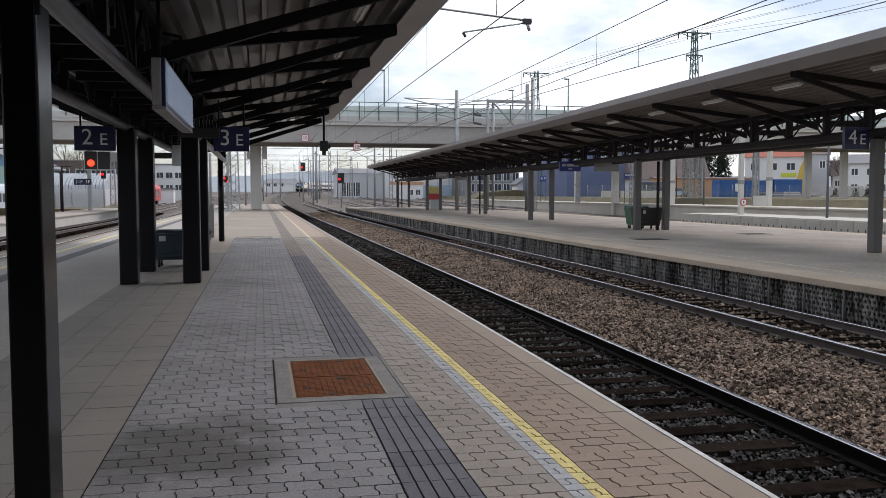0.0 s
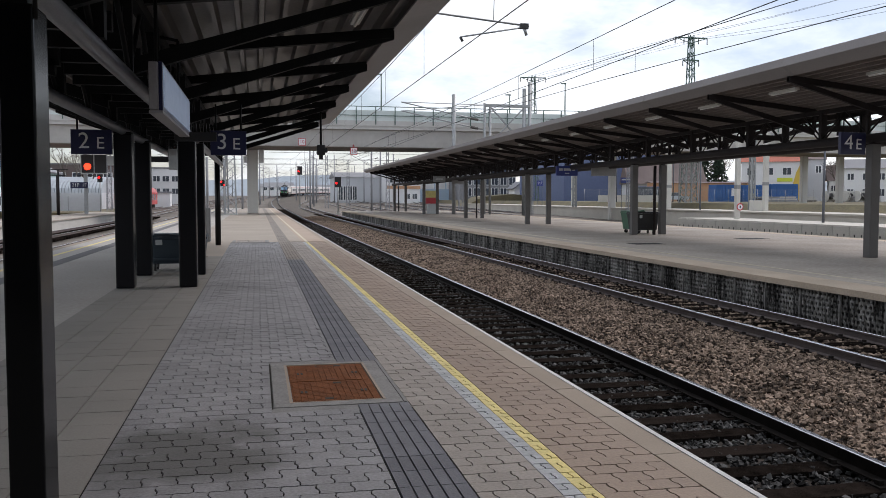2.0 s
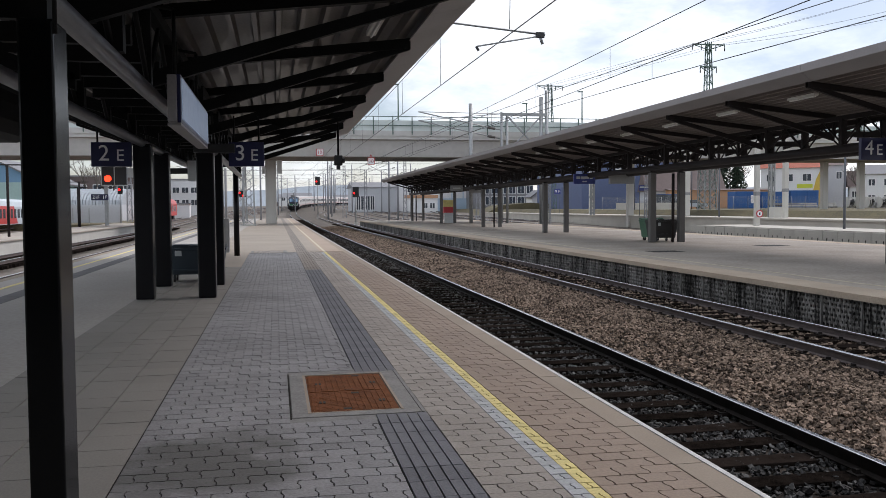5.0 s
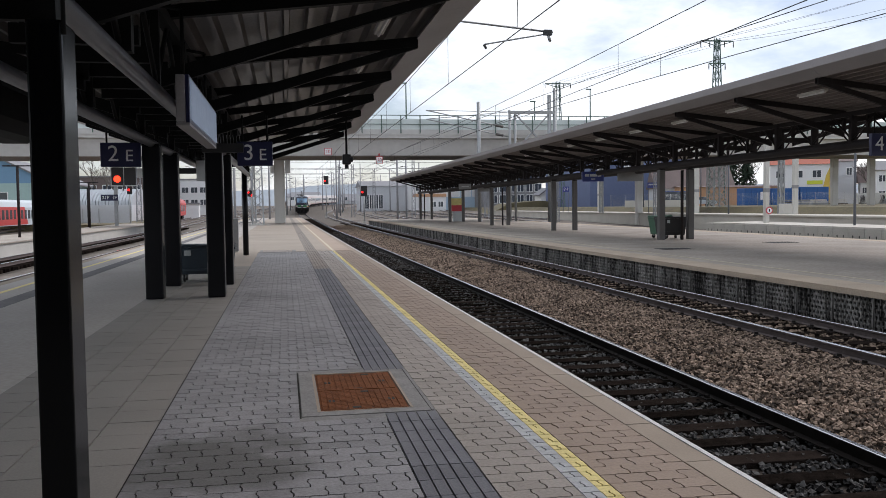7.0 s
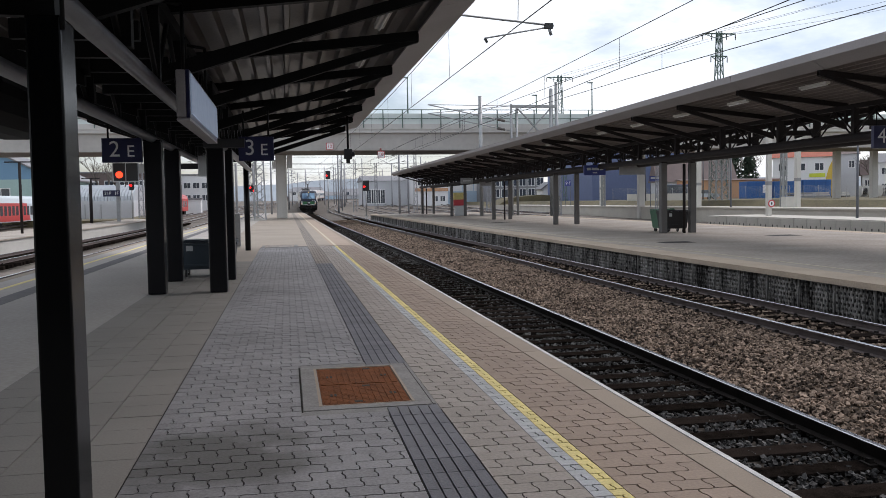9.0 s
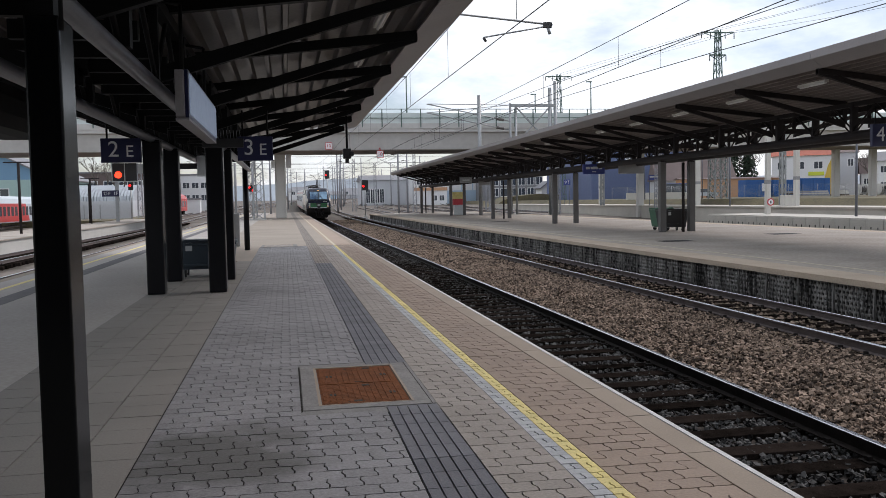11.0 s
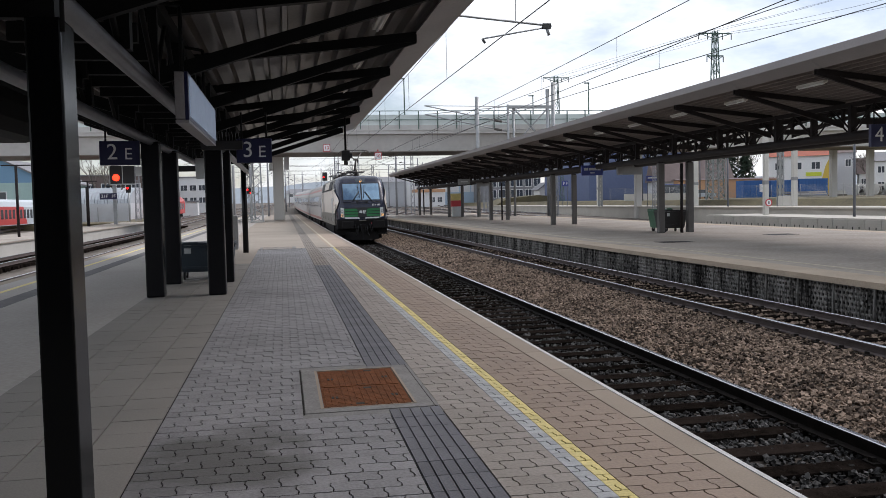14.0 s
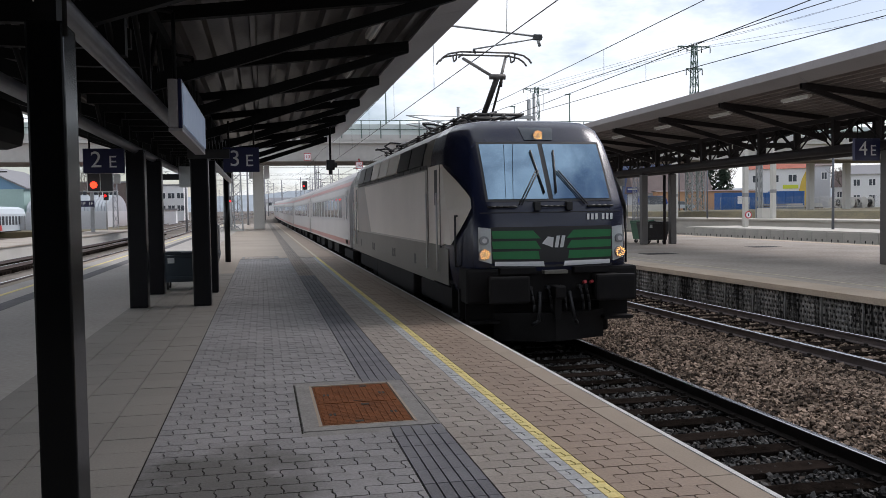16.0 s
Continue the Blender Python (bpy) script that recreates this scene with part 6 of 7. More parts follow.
def mast(x, y, h, kind, arm):
    z = -0.98 + lerp_table(RISE, y)
    root = thing("catenary_mast", "grey steel catenary mast in the yard", "catenary mast", "yard catenary masts", at=(x, y, z))
    if kind == "lattice":
        quick("shaft", lambda bm: lattice(bm, 0, 0, 0, h, 0.7, 0.4, 9, 0.03), M_MAST, root)
    else:
        quick("shaft", lambda bm: rod(bm, (0, 0, 0), (0, 0, h), 0.16, 8, 0.11), M_MAST, root)
    if arm:
        quick("arm", lambda bm: (rod(bm, (0, 0, h * 0.8), (arm, 0, h * 0.76), 0.035, 5), rod(bm, (0, 0, h * 0.62), (arm * 0.9, 0, h * 0.76), 0.035, 5), rod(bm, (0, 0, h * 0.93), (arm, 0, h * 0.8), 0.02, 5)), M_GALV, root)
        quick("insulator", lambda bm: rod(bm, (arm * 0.15, 0, h * 0.8), (arm * 0.3, 0, h * 0.79), 0.09, 6), M_COPPER, root)
    return root


rng = random.Random(5)
for x, y, h, kind, arm in ((9.0, 152, 11.5, "pole", 3), (11.9, 188, 12, "pole", -3), (13.2, 214, 12, "pole", 3), (13.4, 172, 10.5, "lattice", 2.5), (14.6, 258, 11, "pole", -3), (5.2, 236, 10, "pole", 3), (0.6, 205, 10, "pole", 3), (1.8, 262, 10.5, "pole", 3.2), (4.0, 300, 10.5, "pole", -3), (15.3, 118, 11.0, "pole", -3.2),
                              (-2.2, 134, 11.0, "pole", 3.0), (-1.0, 168, 10, "lattice", 2.6), (19.6, 140, 11, "pole", -3), (24.5, 165, 11, "lattice", -3), (29.5, 190, 11.5, "pole", 3), (33.5, 142, 11, "lattice", -3), (-6.5, 180, 10, "pole", 3), (-11, 150, 10.5, "lattice", 3), (-10.5, 126, 11, "pole", -3), (38, 118, 10.5, "lattice", -3),
                              (41.5, 92, 10.5, "lattice", -3), (-20.5, 130, 12, "lattice", 3), (-24, 104, 11, "pole", 3)):
    mast(x, y, h, kind, arm)
for k in range(46):
    y = rng.uniform(190, 420)
    x = rng.uniform(-0.12, 0.16) * y + (y - 190) * 0.09
    mast(x, y, rng.uniform(9, 12.5), rng.choice(("pole", "pole", "lattice")), rng.choice((-3, 3, 3.5)))
# spans of cross wires over the yard
for y, z in ((134, 7.4), (172, 8.1), (236, 9.6)):
    span = thing("cross_span_wire", "thin span wires strung across the yard tracks", "overhead line", "cross spans")
    for dz in (0, 1.3):
        quick("wire", lambda bm: rod(bm, (-14, y, z + dz), (36, y + 9, z + dz * 0.7 + 0.6), 0.022, 4, cap=False), M_WIRE, span)


def big_lattice(x, y, h, w):
    root = thing("lattice_tower", "grey lattice steel tower beside the platform", "lattice mast", "lattice towers", at=(x, y, 0))
    quick("tower", lambda bm: lattice(bm, 0, 0, 0, h, w, w * 0.75, 8, 0.05), M_GALV, root)
    quick("foot", lambda bm: box(bm, -w * 0.6, -w * 0.6, 0, w * 0.6, w * 0.6, 0.12), M_CONC, root)


big_lattice(-2.6, 88.5, 6.5, 1.1)
big_lattice(-3.9, 104, 9, 1.2)


# ---- opposite platform's things ----
def hanging_sign(x0, x1, y, z0, z1, material, label, bars):
    root = thing("hanging_sign", label, "sign", "hanging signs")
    quick("panel", lambda bm: box(bm, x0, y - 0.08, z0, x1, y + 0.08, z1, bevel=0.01), material, root)
    for f in (0.1, 0.9):
        quick("hanger", lambda bm: rod(bm, (x0 + f * (x1 - x0), y, z1), (x0 + f * (x1 - x0), y, 4.0), 0.02), M_STEEL, root)
    for a, b, c, d in bars:
        quick("text_bar", lambda bm: box(bm, x0 + a * (x1 - x0), y - 0.086, z0 + c * (z1 - z0), x0 + b * (x1 - x0), y - 0.08, z0 + d * (z1 - z0)), M_LABEL, root)


hanging_sign(16.3, 17.55, 46, 2.95, 3.5, M_SIGNBLUE, "blue station name sign under the opposite canopy", [(0.12, 0.3, 0.5, 0.75), (0.34, 0.7, 0.5, 0.75), (0.74, 0.88, 0.5, 0.75), (0.4, 0.6, 0.2, 0.3)])
hanging_sign(17.6, 19.0, 44, 2.9, 3.42, M_CABINET, "grey passenger display under the opposite canopy", [])
hanging_sign(15.4, 16.5, 76, 3.15, 3.65, M_CABINET, "small grey hanging sign under the canopy", [(0.2, 0.8, 0.4, 0.6)])
hanging_sign(18.0, 19.2, 80, 3.0, 3.6, M_CABINET, "grey hanging display under the canopy", [])
poster = thing("ticket_machine", "red and yellow ticket machine on the opposite platform", "ticket machine", at=(18.5, 92, 0))
quick("body", lambda bm: box(bm, -0.55, -0.3, 0.0, 0.55, 0.3, 1.1, bevel=0.03), M_LABEL, poster)
quick("red_panel", lambda bm: box(bm, -0.7, -0.32, 1.102, 0.7, 0.3, 1.75), M_REDPAINT, poster)
quick("yellow_panel", lambda bm: box(bm, -0.7, -0.32, 1.752, 0.7, 0.3, 2.5), M_YELLOW, poster)
for x, y, h in ((18.1, 37.4, 3.2), (18.0, 70.5, 3.2), (17.6, 109, 3.2)):
    dp = thing("downpipe", "dark thin downpipe under the canopy", "downpipe", "downpipes", at=(x, y, 0))
    quick("pipe", lambda bm: rod(bm, (0, 0, 0), (0, 0, h), 0.07, 10), M_BSTEEL, dp)
for x, y in ((20.4, 33.0), (14.2, 30.0), (15.5, 62.0)):
    cov = thing("drain_cover", "flat dark iron cover in the opposite platform", "drain cover", "drain covers", at=(x, y, 0.002))
    quick("plate", lambda bm: box(bm, -0.6, -0.45, 0, 0.6, 0.45, 0.006), M_BSTEEL, cov)

# lamp posts on the road bridge
for x, h in ((13.0, 5.4), (27.2, 3.6), (33.6, 5.0), (-16.0, 5.0)):
    bl = thing("bridge_lamp", "slim green lamp post on the road bridge", "lamp post", "bridge lamps", at=(x, 92.0, 9.36))
    quick("pole", lambda bm: rod(bm, (0, 0, 0), (0, 0, h), 0.09, 8, 0.06), M_GREENSTEEL, bl)
    quick("lamp_head", lambda bm: box(bm, -0.5, -0.1, h - 0.02, 0.1, 0.1, h + 0.1, bevel=0.02), M_GREENSTEEL, bl)


# ---- beyond the opposite platform ----
M_GRASS = mat("dry_grass", (0.14, 0.122, 0.082), 0.95, var=0.4, scale=0.4, fine=6, bump=0.6, dist=0.05, tint=(0.19, 0.16, 0.085))
M_BLUEHALL = mat("dark_blue_cladding", (0.1, 0.13, 0.235), 0.6, var=0.1, scale=0.15, fine=2, bump=0.05)
M_ORANGEWALL = mat("salmon_orange_wall", (0.517, 0.299, 0.172), 0.85, var=0.12, scale=0.2, fine=4)
M_BROWNROOF = mat("brown_tile_roof", (0.140, 0.105, 0.098), 0.85, var=0.2, scale=0.5, fine=6)
M_REDROOF = mat("red_tile_roof", (0.36, 0.11, 0.07), 0.85, var=0.2, scale=0.5, fine=6)
M_PLASTER = mat("white_plaster", (0.713, 0.713, 0.713), 0.85, var=0.06, scale=0.2, fine=4)
M_YELLOWWALL = mat("yellow_plaster", (0.6, 0.42, 0.08), 0.85, var=0.08, scale=0.2, fine=4)
M_GREYWALL = mat("pale_grey_plaster", (0.504, 0.516, 0.540), 0.85, var=0.08, scale=0.2, fine=4)
M_BLUEBOX = mat("blue_container_paint", (0.02, 0.1, 0.3), 0.55, var=0.12, scale=0.6, fine=6)
M_LBLUE = mat("light_blue_cladding", (0.420, 0.540, 0.660), 0.6, var=0.08, scale=0.2, fine=3)
M_TEAL = mat("pale_teal_cladding", (0.36, 0.5, 0.48), 0.6, var=0.06, scale=0.2, fine=3)
M_ROOFBLUE = mat("blue_gable_cladding", (0.16, 0.3, 0.45), 0.6, var=0.08, scale=0.2)
M_ROOFGREY = mat("grey_roof_sheet", (0.2, 0.2, 0.21), 0.7, var=0.12, scale=0.3)
M_PANE = glass("far_window_glass", (0.05, 0.06, 0.075), 0.08)
M_TYRE = mat("tyre_rubber", (0.02, 0.02, 0.02), 0.8)
M_LIME = mat("lime_sign", (0.55, 0.6, 0.05), 0.6, var=0.05, bump=0)
M_LEAF = mat("conifer_needles", (0.025, 0.045, 0.025), 0.9, var=0.4, scale=3, fine=20, island=0.3)
M_BARK = mat("grey_bark", (0.1, 0.085, 0.07), 0.95, var=0.3, scale=3)
# hill colour is paled and blued to carry the haze
M_HILL = mat("haze_blue_hill", (0.36, 0.40, 0.44), 1.0, var=0.15, scale=0.004, fine=0.05, bump=0)
M_POST = mat("grey_post_paint", (0.1, 0.108, 0.125), 0.6, var=0.15)
M_PINK = mat("pink_plaster", (0.52, 0.36, 0.31), 0.85, var=0.08, scale=0.2, fine=4)
M_BLOCK = mat("beige_platform_concrete", (0.47, 0.44, 0.385), 0.85, var=0.16, scale=0.5, fine=12, bump=0.15, rand=0.1)
M_CARPAINT = mat("silver_car_paint", (0.45, 0.5, 0.55), 0.3, 0.3, var=0.05, bump=0)
M_VAN = mat("blue_van_paint", (0.03, 0.08, 0.35), 0.35, var=0.05, bump=0)
M_REDCAR = mat("red_car_paint", (0.45, 0.05, 0.05), 0.35, var=0.05, bump=0)


def bank(name, label, x0, x1, y0, y1, z, slope, material):
    tagged(quick(name, lambda bm: prism(bm, [(x0, -0.99), (x0 + slope, z), (x1, z), (x1, -0.99)], "y", y0, y1), material), label, "ground", kind="structure")


bank("bank_right", "raised dry grass bank beyond the tracks", 46.5, 420, -60, 330, 1.15, 3.0, M_GRASS)


def block_platform():
    body = quick("platform_blocks", lambda bm: box(bm, 33.75, -20, -0.98, 37.9, 65, 0.06), M_CONC)
    tagged(body, "low platform of pale concrete blocks", "platform", kind="structure")
    quick("top_slab", lambda bm: box(bm, 33.55, -20, 0.062, 38, 65.05, 0.12), M_BLOCK, body)
    bm = bmesh.new()
    box(bm, 33.5, 0.02, -0.9, 33.75, 1.48, 0.055, bevel=0.02)
    me = mesh_of("concrete_block", bm, M_BLOCK)
    # lifting slots are black tabs, their inner shade given by colour
    hb = bmesh.new()
    for y in (0.45, 1.05):
        box(hb, 33.485, y - 0.04, -0.5, 33.502, y + 0.04, -0.38)
        box(hb, 33.485, y - 0.02, -0.62, 33.502, y + 0.02, -0.5)
    hm = mesh_of("lifting_slot", hb, M_HOLE)
    for k in range(-4, 43):
        o = new("concrete_block", me)
        o.parent = body
        o.matrix_basis = pose(0, 0.5 + 1.5 * k, 0)
        o2 = new("lifting_slot", hm)
        o2.parent = body
        o2.matrix_basis = pose(0, 0.5 + 1.5 * k, 0)


block_platform()
tagged(quick("platform_far", lambda bm: (box(bm, 42.0, -20, -0.98, 46.4, 175, 0.43), box(bm, 41.85, -20, 0.432, 46.4, 175, 0.56)), M_BLOCK), "long pale concrete platform behind the block platform", "platform", kind="structure")


def pillar(x, y, z0, z1, w, label):
    root = thing("concrete_mast", label, "catenary mast", "concrete masts", at=(x, y, z0))
    quick("shaft", lambda bm: box(bm, -w / 2, -w / 2, 0, w / 2, w / 2, z1 - z0, bevel=0.03), M_CONCW, root)
    quick("band", lambda bm: box(bm, -w / 2 - 0.01, -w / 2 - 0.01, 2.3, w / 2 + 0.01, w / 2 + 0.01, 2.6), M_CABINET, root)
    return root


pillar(35.86, 60, 0.12, 9.0, 0.34, "pale concrete mast on the block platform")
pillar(44.75, 70.2, 0.56, 9.5, 0.4, "pale concrete mast on the far platform")
pillar(44.5, 88.6, 0.56, 9.5, 0.55, "pale concrete mast further along the far platform")
pillar(44.5, 118, 0.56, 9.5, 0.55, "pale concrete mast near the blue hall")
disc = thing("warning_sign", "round no-entry disc with a red rim on the concrete mast", "sign", at=(35.98, 59.8, 1.05))
quick("rim", lambda bm: rod(bm, (0, 0, 0), (0, -0.03, 0), 0.28, 24), M_REDPAINT, disc)
quick("face", lambda bm: rod(bm, (0, -0.031, 0), (0, -0.036, 0), 0.2, 24), M_WHITE, disc)
quick("mark", lambda bm: box(bm, -0.05, -0.045, -0.1, 0.05, -0.037, 0.1), M_BLACK, disc)
for x, y, z0, h in ((36.1, 50, 0.12, 6.0), (42.6, 78, 0.56, 5.0), (42.6, 100, 0.56, 5.0), (52.0, 120, 1.15, 8), (57.0, 112, 1.15, 8)):
    lp = thing("lamp_post", "dark slim lamp post", "lamp post", "lamp posts", at=(x, y, z0))
    quick("pole", lambda bm: rod(bm, (0, 0, 0), (0, 0, h), 0.09, 10, 0.06), M_POST, lp)
    quick("lamp_head", lambda bm: box(bm, -0.5, -0.08, h - 0.02, 0.1, 0.08, h + 0.07, bevel=0.02), M_POST, lp)
for x, y in ((46.05, 74.5), (50.9, 96), (40.9, 108)):
    lm = thing("lattice_tower", "slim lattice catenary mast", "lattice mast", "lattice towers", at=(x, y, 0.56 if x < 46.4 else 1.15))
    quick("tower", lambda bm: lattice(bm, 0, 0, 0, 9, 0.4 if x < 47 else 1.7, 0.35 if x < 47 else 1.6, 10, 0.045), M_GALV, lm)
box_s = thing("relay_cabinet", "pale relay cabinet with a black and yellow striped edge", "cabinet", at=(45.2, 72, 0.56))
quick("body", lambda bm: box(bm, -0.7, -0.4, 0, 0.4, 0.4, 0.95, bevel=0.02), M_CONCW, box_s)
for k in range(4):
    quick("stripe", lambda bm: box(bm, 0.41, -0.4, 0.08 + 0.23 * k, 0.62, 0.3, 0.2 + 0.23 * k), M_BLACK if k % 2 else M_YELLOW, box_s)


def building(name, label, x0, x1, y0, d, z0, z1, wall, roof, roof_h=0.0, windows=(), gable=False, category="building", pane_mat=None, rz=0):
    """A building with its front towards the tracks; windows: rows of (first x, step, count, sill, width, height)."""
    root = thing(name, label, category, at=(x0, y0, z0), rz=rz)
    w, h = x1 - x0, z1 - z0
    quick("wall", lambda bm: box(bm, 0, 0, 0, w, d, h), wall, root)
    if roof_h and gable:
        quick("gable", lambda bm: prism(bm, [(-0.3, h), (w + 0.3, h), (w / 2, h + roof_h)], "y", -0.01, d), gable if gable is not True else wall, root)
        quick("roof", lambda bm: (prism(bm, [(-0.5, h - 0.05), (w / 2, h + roof_h + 0.05), (w / 2, h + roof_h + 0.3), (-0.6, h + 0.2)], "y", -0.4, d + 0.4), prism(bm, [(w + 0.5, h - 0.05), (w / 2, h + roof_h + 0.05), (w / 2, h + roof_h + 0.3), (w + 0.6, h + 0.2)], "y", -0.4, d + 0.4)), roof, root)
    elif roof_h:
        quick("roof", lambda bm: prism(bm, [(-0.4, h), (d / 2, h + roof_h), (d + 0.4, h)], "x", -0.4, w + 0.4), roof, root)
    else:
        quick("roof", lambda bm: box(bm, -0.2, -0.2, h, w + 0.2, d + 0.2, h + 0.3), roof, root)
    for xa, step, n, sill, ww, wh in windows:
        for k in range(n):
            x = xa + step * k
            fr = quick("window", lambda bm: (box(bm, x - 0.12, -0.06, sill - 0.12, x + ww + 0.12, -0.002, sill), box(bm, x - 0.12, -0.06, sill + wh, x + ww + 0.12, -0.002, sill + wh + 0.12), box(bm, x - 0.12, -0.06, sill, x, -0.002, sill + wh), box(bm, x + ww, -0.06, sill, x + ww + 0.12, -0.002, sill + wh), box(bm, x + ww / 2 - 0.05, -0.05, sill, x + ww / 2 + 0.05, -0.002, sill + wh)), M_WHITE, root)
            quick("pane", lambda bm: box(bm, x, -0.035, sill, x + ww, -0.003, sill + wh), pane_mat or M_PANE, fr)
    return root


building("warehouse", "dark blue clad warehouse behind the tracks", 60.2, 84, 165, 30, 1.15, 13.5, M_BLUEHALL, M_ROOFGREY, windows=[(7.3, 6, 2, 8.0, 1.6, 1.4)], category="warehouse")
building("orange_shed", "long low salmon orange shed with a brown roof edge", 67.4, 86.2, 140.2, 2.0, 1.15, 4.4, M_ORANGEWALL, M_BROWNROOF, 0.25, category="shed")
building("brown_house", "house with a broad brown tiled roof behind the shed", 66.0, 79.5, 146.5, 8.5, 1.15, 4.3, M_GREYWALL, M_BROWNROOF, 4.0, category="house", rz=-14)
building("pink_house", "pink plastered house behind the brown roof", 76.0, 83.2, 170, 9, 1.15, 8.8, M_PINK, M_REDROOF, 1.6, [(0.9, 2.0, 3, 5.2, 1.0, 1.3)], category="house", rz=-25)
building("low_house", "low white house with a steep brown roof", 111.5, 114.6, 153, 6, 1.15, 5.2, M_PLASTER, M_BROWNROOF, 3.2, [(0.5, 1.4, 2, 2.0, 0.8, 1.1)], category="house", rz=-33)
house = building("white_house", "white two-storey house with a red tiled roof", 90.4, 101.6, 150, 8, 1.15, 8.6, M_PLASTER, M_REDROOF, 1.9, [(1.1, 3.15, 3, 5.0, 1.4, 1.25), (1.1, 3.15, 3, 1.8, 1.3, 1.3)], category="house", rz=-33)
quick("yellow_corner", lambda bm: prism(bm, [(9.2, 0.0), (11.2, 0.0), (11.2, 7.4), (10.6, 7.4), (9.7, 5.4), (9.2, 3.3)], "y", -0.08, -0.01), M_YELLOWWALL, house, "yellow painted corner")
quick("sign_board", lambda bm: box(bm, 6.4, -0.12, 3.7, 9.1, -0.02, 4.4), M_LIME, house, "lime yellow sign board")
building("grey_house", "pale grey house block beside the bridge", 105.4, 109.6, 153, 9, 1.15, 9.4, M_GREYWALL, M_BROWNROOF, 1.0, [(2.6, 5, 1, 5.6, 0.9, 1.3)], category="house", rz=-33)
building("white_annex", "low white house with a dark roof", 103.9, 118, 138, 8, 1.15, 7.1, M_PLASTER, M_ROOFGREY, 1.8, [(0.4, 2.5, 4, 3.9, 1.0, 1.1), (0.4, 2.5, 4, 1.0, 1.0, 1.2)], category="house", rz=-35)
for x0, x1, z1, lab in ((73.9, 77.9, 3.95, "bright blue site container with a white notice"), (78.6, 83.6, 3.9, "blue shipping container with ribbed walls"), (83.8, 89.0, 4.1, "darker blue shipping container")):
    ct = thing("shipping_container", lab, "container", "blue containers", at=(x0, 130, 1.15))
    quick("shell", lambda bm: box(bm, 0, 0, 0, x1 - x0, 2.6, z1 - 1.15, bevel=0.03), M_BLUEBOX, ct)
    for k in range(int((x1 - x0) / 0.5)):
        quick("rib", lambda bm: box(bm, 0.12 + 0.5 * k, -0.05, 0.15, 0.3 + 0.5 * k, -0.002, z1 - 1.3), M_BLUEBOX, ct)
    if x0 < 75:
        quick("notice", lambda bm: box(bm, 2.7, -0.08, 0.9, 3.5, -0.052, 2.2), M_WHITE, ct)
# stored pipes, drums and pallets
rng = random.Random(9)
for k in range(16):
    x = rng.uniform(79, 97) if k % 3 else rng.uniform(91, 98)
    y = rng.uniform(122, 127)
    if k % 3:
        st = thing("pallet_stack", "grey stack of stored rails and pallets on the bank", "stack", "stored material", at=(x, y, 1.15))
        for j in range(3):
            quick("layer", lambda bm: box(bm, -1.4 + 0.1 * j, -0.5, 0.3 * j, 1.3 - 0.15 * j, 0.5, 0.24 + 0.3 * j), rng.choice((M_CABINET, M_BARK, M_CONC)), st)
    else:
        st = thing("cable_drum", "grey cable drum lying on the bank", "cable drum", "stored material", at=(x, y, 1.15))
        for dx in (-0.6, 0.55):
            quick("flange", lambda bm: rod(bm, (dx, 0, 0.9), (dx + 0.08, 0, 0.9), 0.9, 18), M_CONC, st)
        quick("core", lambda bm: rod(bm, (-0.52, 0, 0.9), (0.55, 0, 0.9), 0.55, 14), M_BLACK, st)


def car(at, rz, paint, label, L=4.3, H=1.45, van=False):
    root = thing("parked_van" if van else "parked_car", label, "van" if van else "car", "parked vehicles", at=at, rz=rz)
    w = 0.88
    lower = [(-L / 2, 0.35), (L / 2, 0.35), (L / 2, 0.75), (L / 2 - 0.15, 0.92), (-L / 2 + 0.1, 0.95), (-L / 2, 0.8)]
    quick("body", lambda bm: prism(bm, [(x, z) for x, z in lower], "y", -w, w), paint, root)
    cab = [(-L / 2 + 0.25, 0.94), (L / 2 - 1.1, 0.92), (L / 2 - 1.8, H), (-L / 2 + 0.9, H)] if not van else [(-L / 2 + 0.02, 0.94), (L / 2 - 0.5, 0.92), (L / 2 - 1.1, H), (-L / 2 + 0.05, H)]
    quick("cabin", lambda bm: prism(bm, cab, "y", -w + 0.1, w - 0.1), paint, root)
    for s in (-1, 1):
        quick("side_window", lambda bm: prism(bm, [(a * 0.86, z * 0.96 + 0.03) for a, z in cab], "y", s * (w - 0.1), s * (w - 0.09)), M_PANE, root)
    for x in (-L / 2 + 0.8, L / 2 - 0.8):
        for s in (-1, 1):
            wh = quick("wheel", lambda bm: rod(bm, (x, s * (w - 0.15), 0.32), (x, s * (w + 0.01), 0.32), 0.32, 16), M_TYRE, root)
            quick("rim", lambda bm: rod(bm, (x, s * (w + 0.012), 0.32), (x, s * (w + 0.02), 0.32), 0.19, 12), M_GALV, wh)


car((63.7, 125, 1.15), 0, M_CARPAINT, "silver blue parked car on the bank")
car((60.9, 128, 1.15), 0, M_VAN, "blue parked van before the warehouse", 5.2, 2.4, True)
car((-27.5, 128, -0.35), 0, M_REDCAR, "red parked car behind the fence")
low_wall = thing("low_wall", "low pale concrete wall along the bank", "wall", at=(50, 122, 1.15))
quick("body", lambda bm: box(bm, 0, 0, 0, 11.5, 0.25, 1.0), M_CONCW, low_wall)


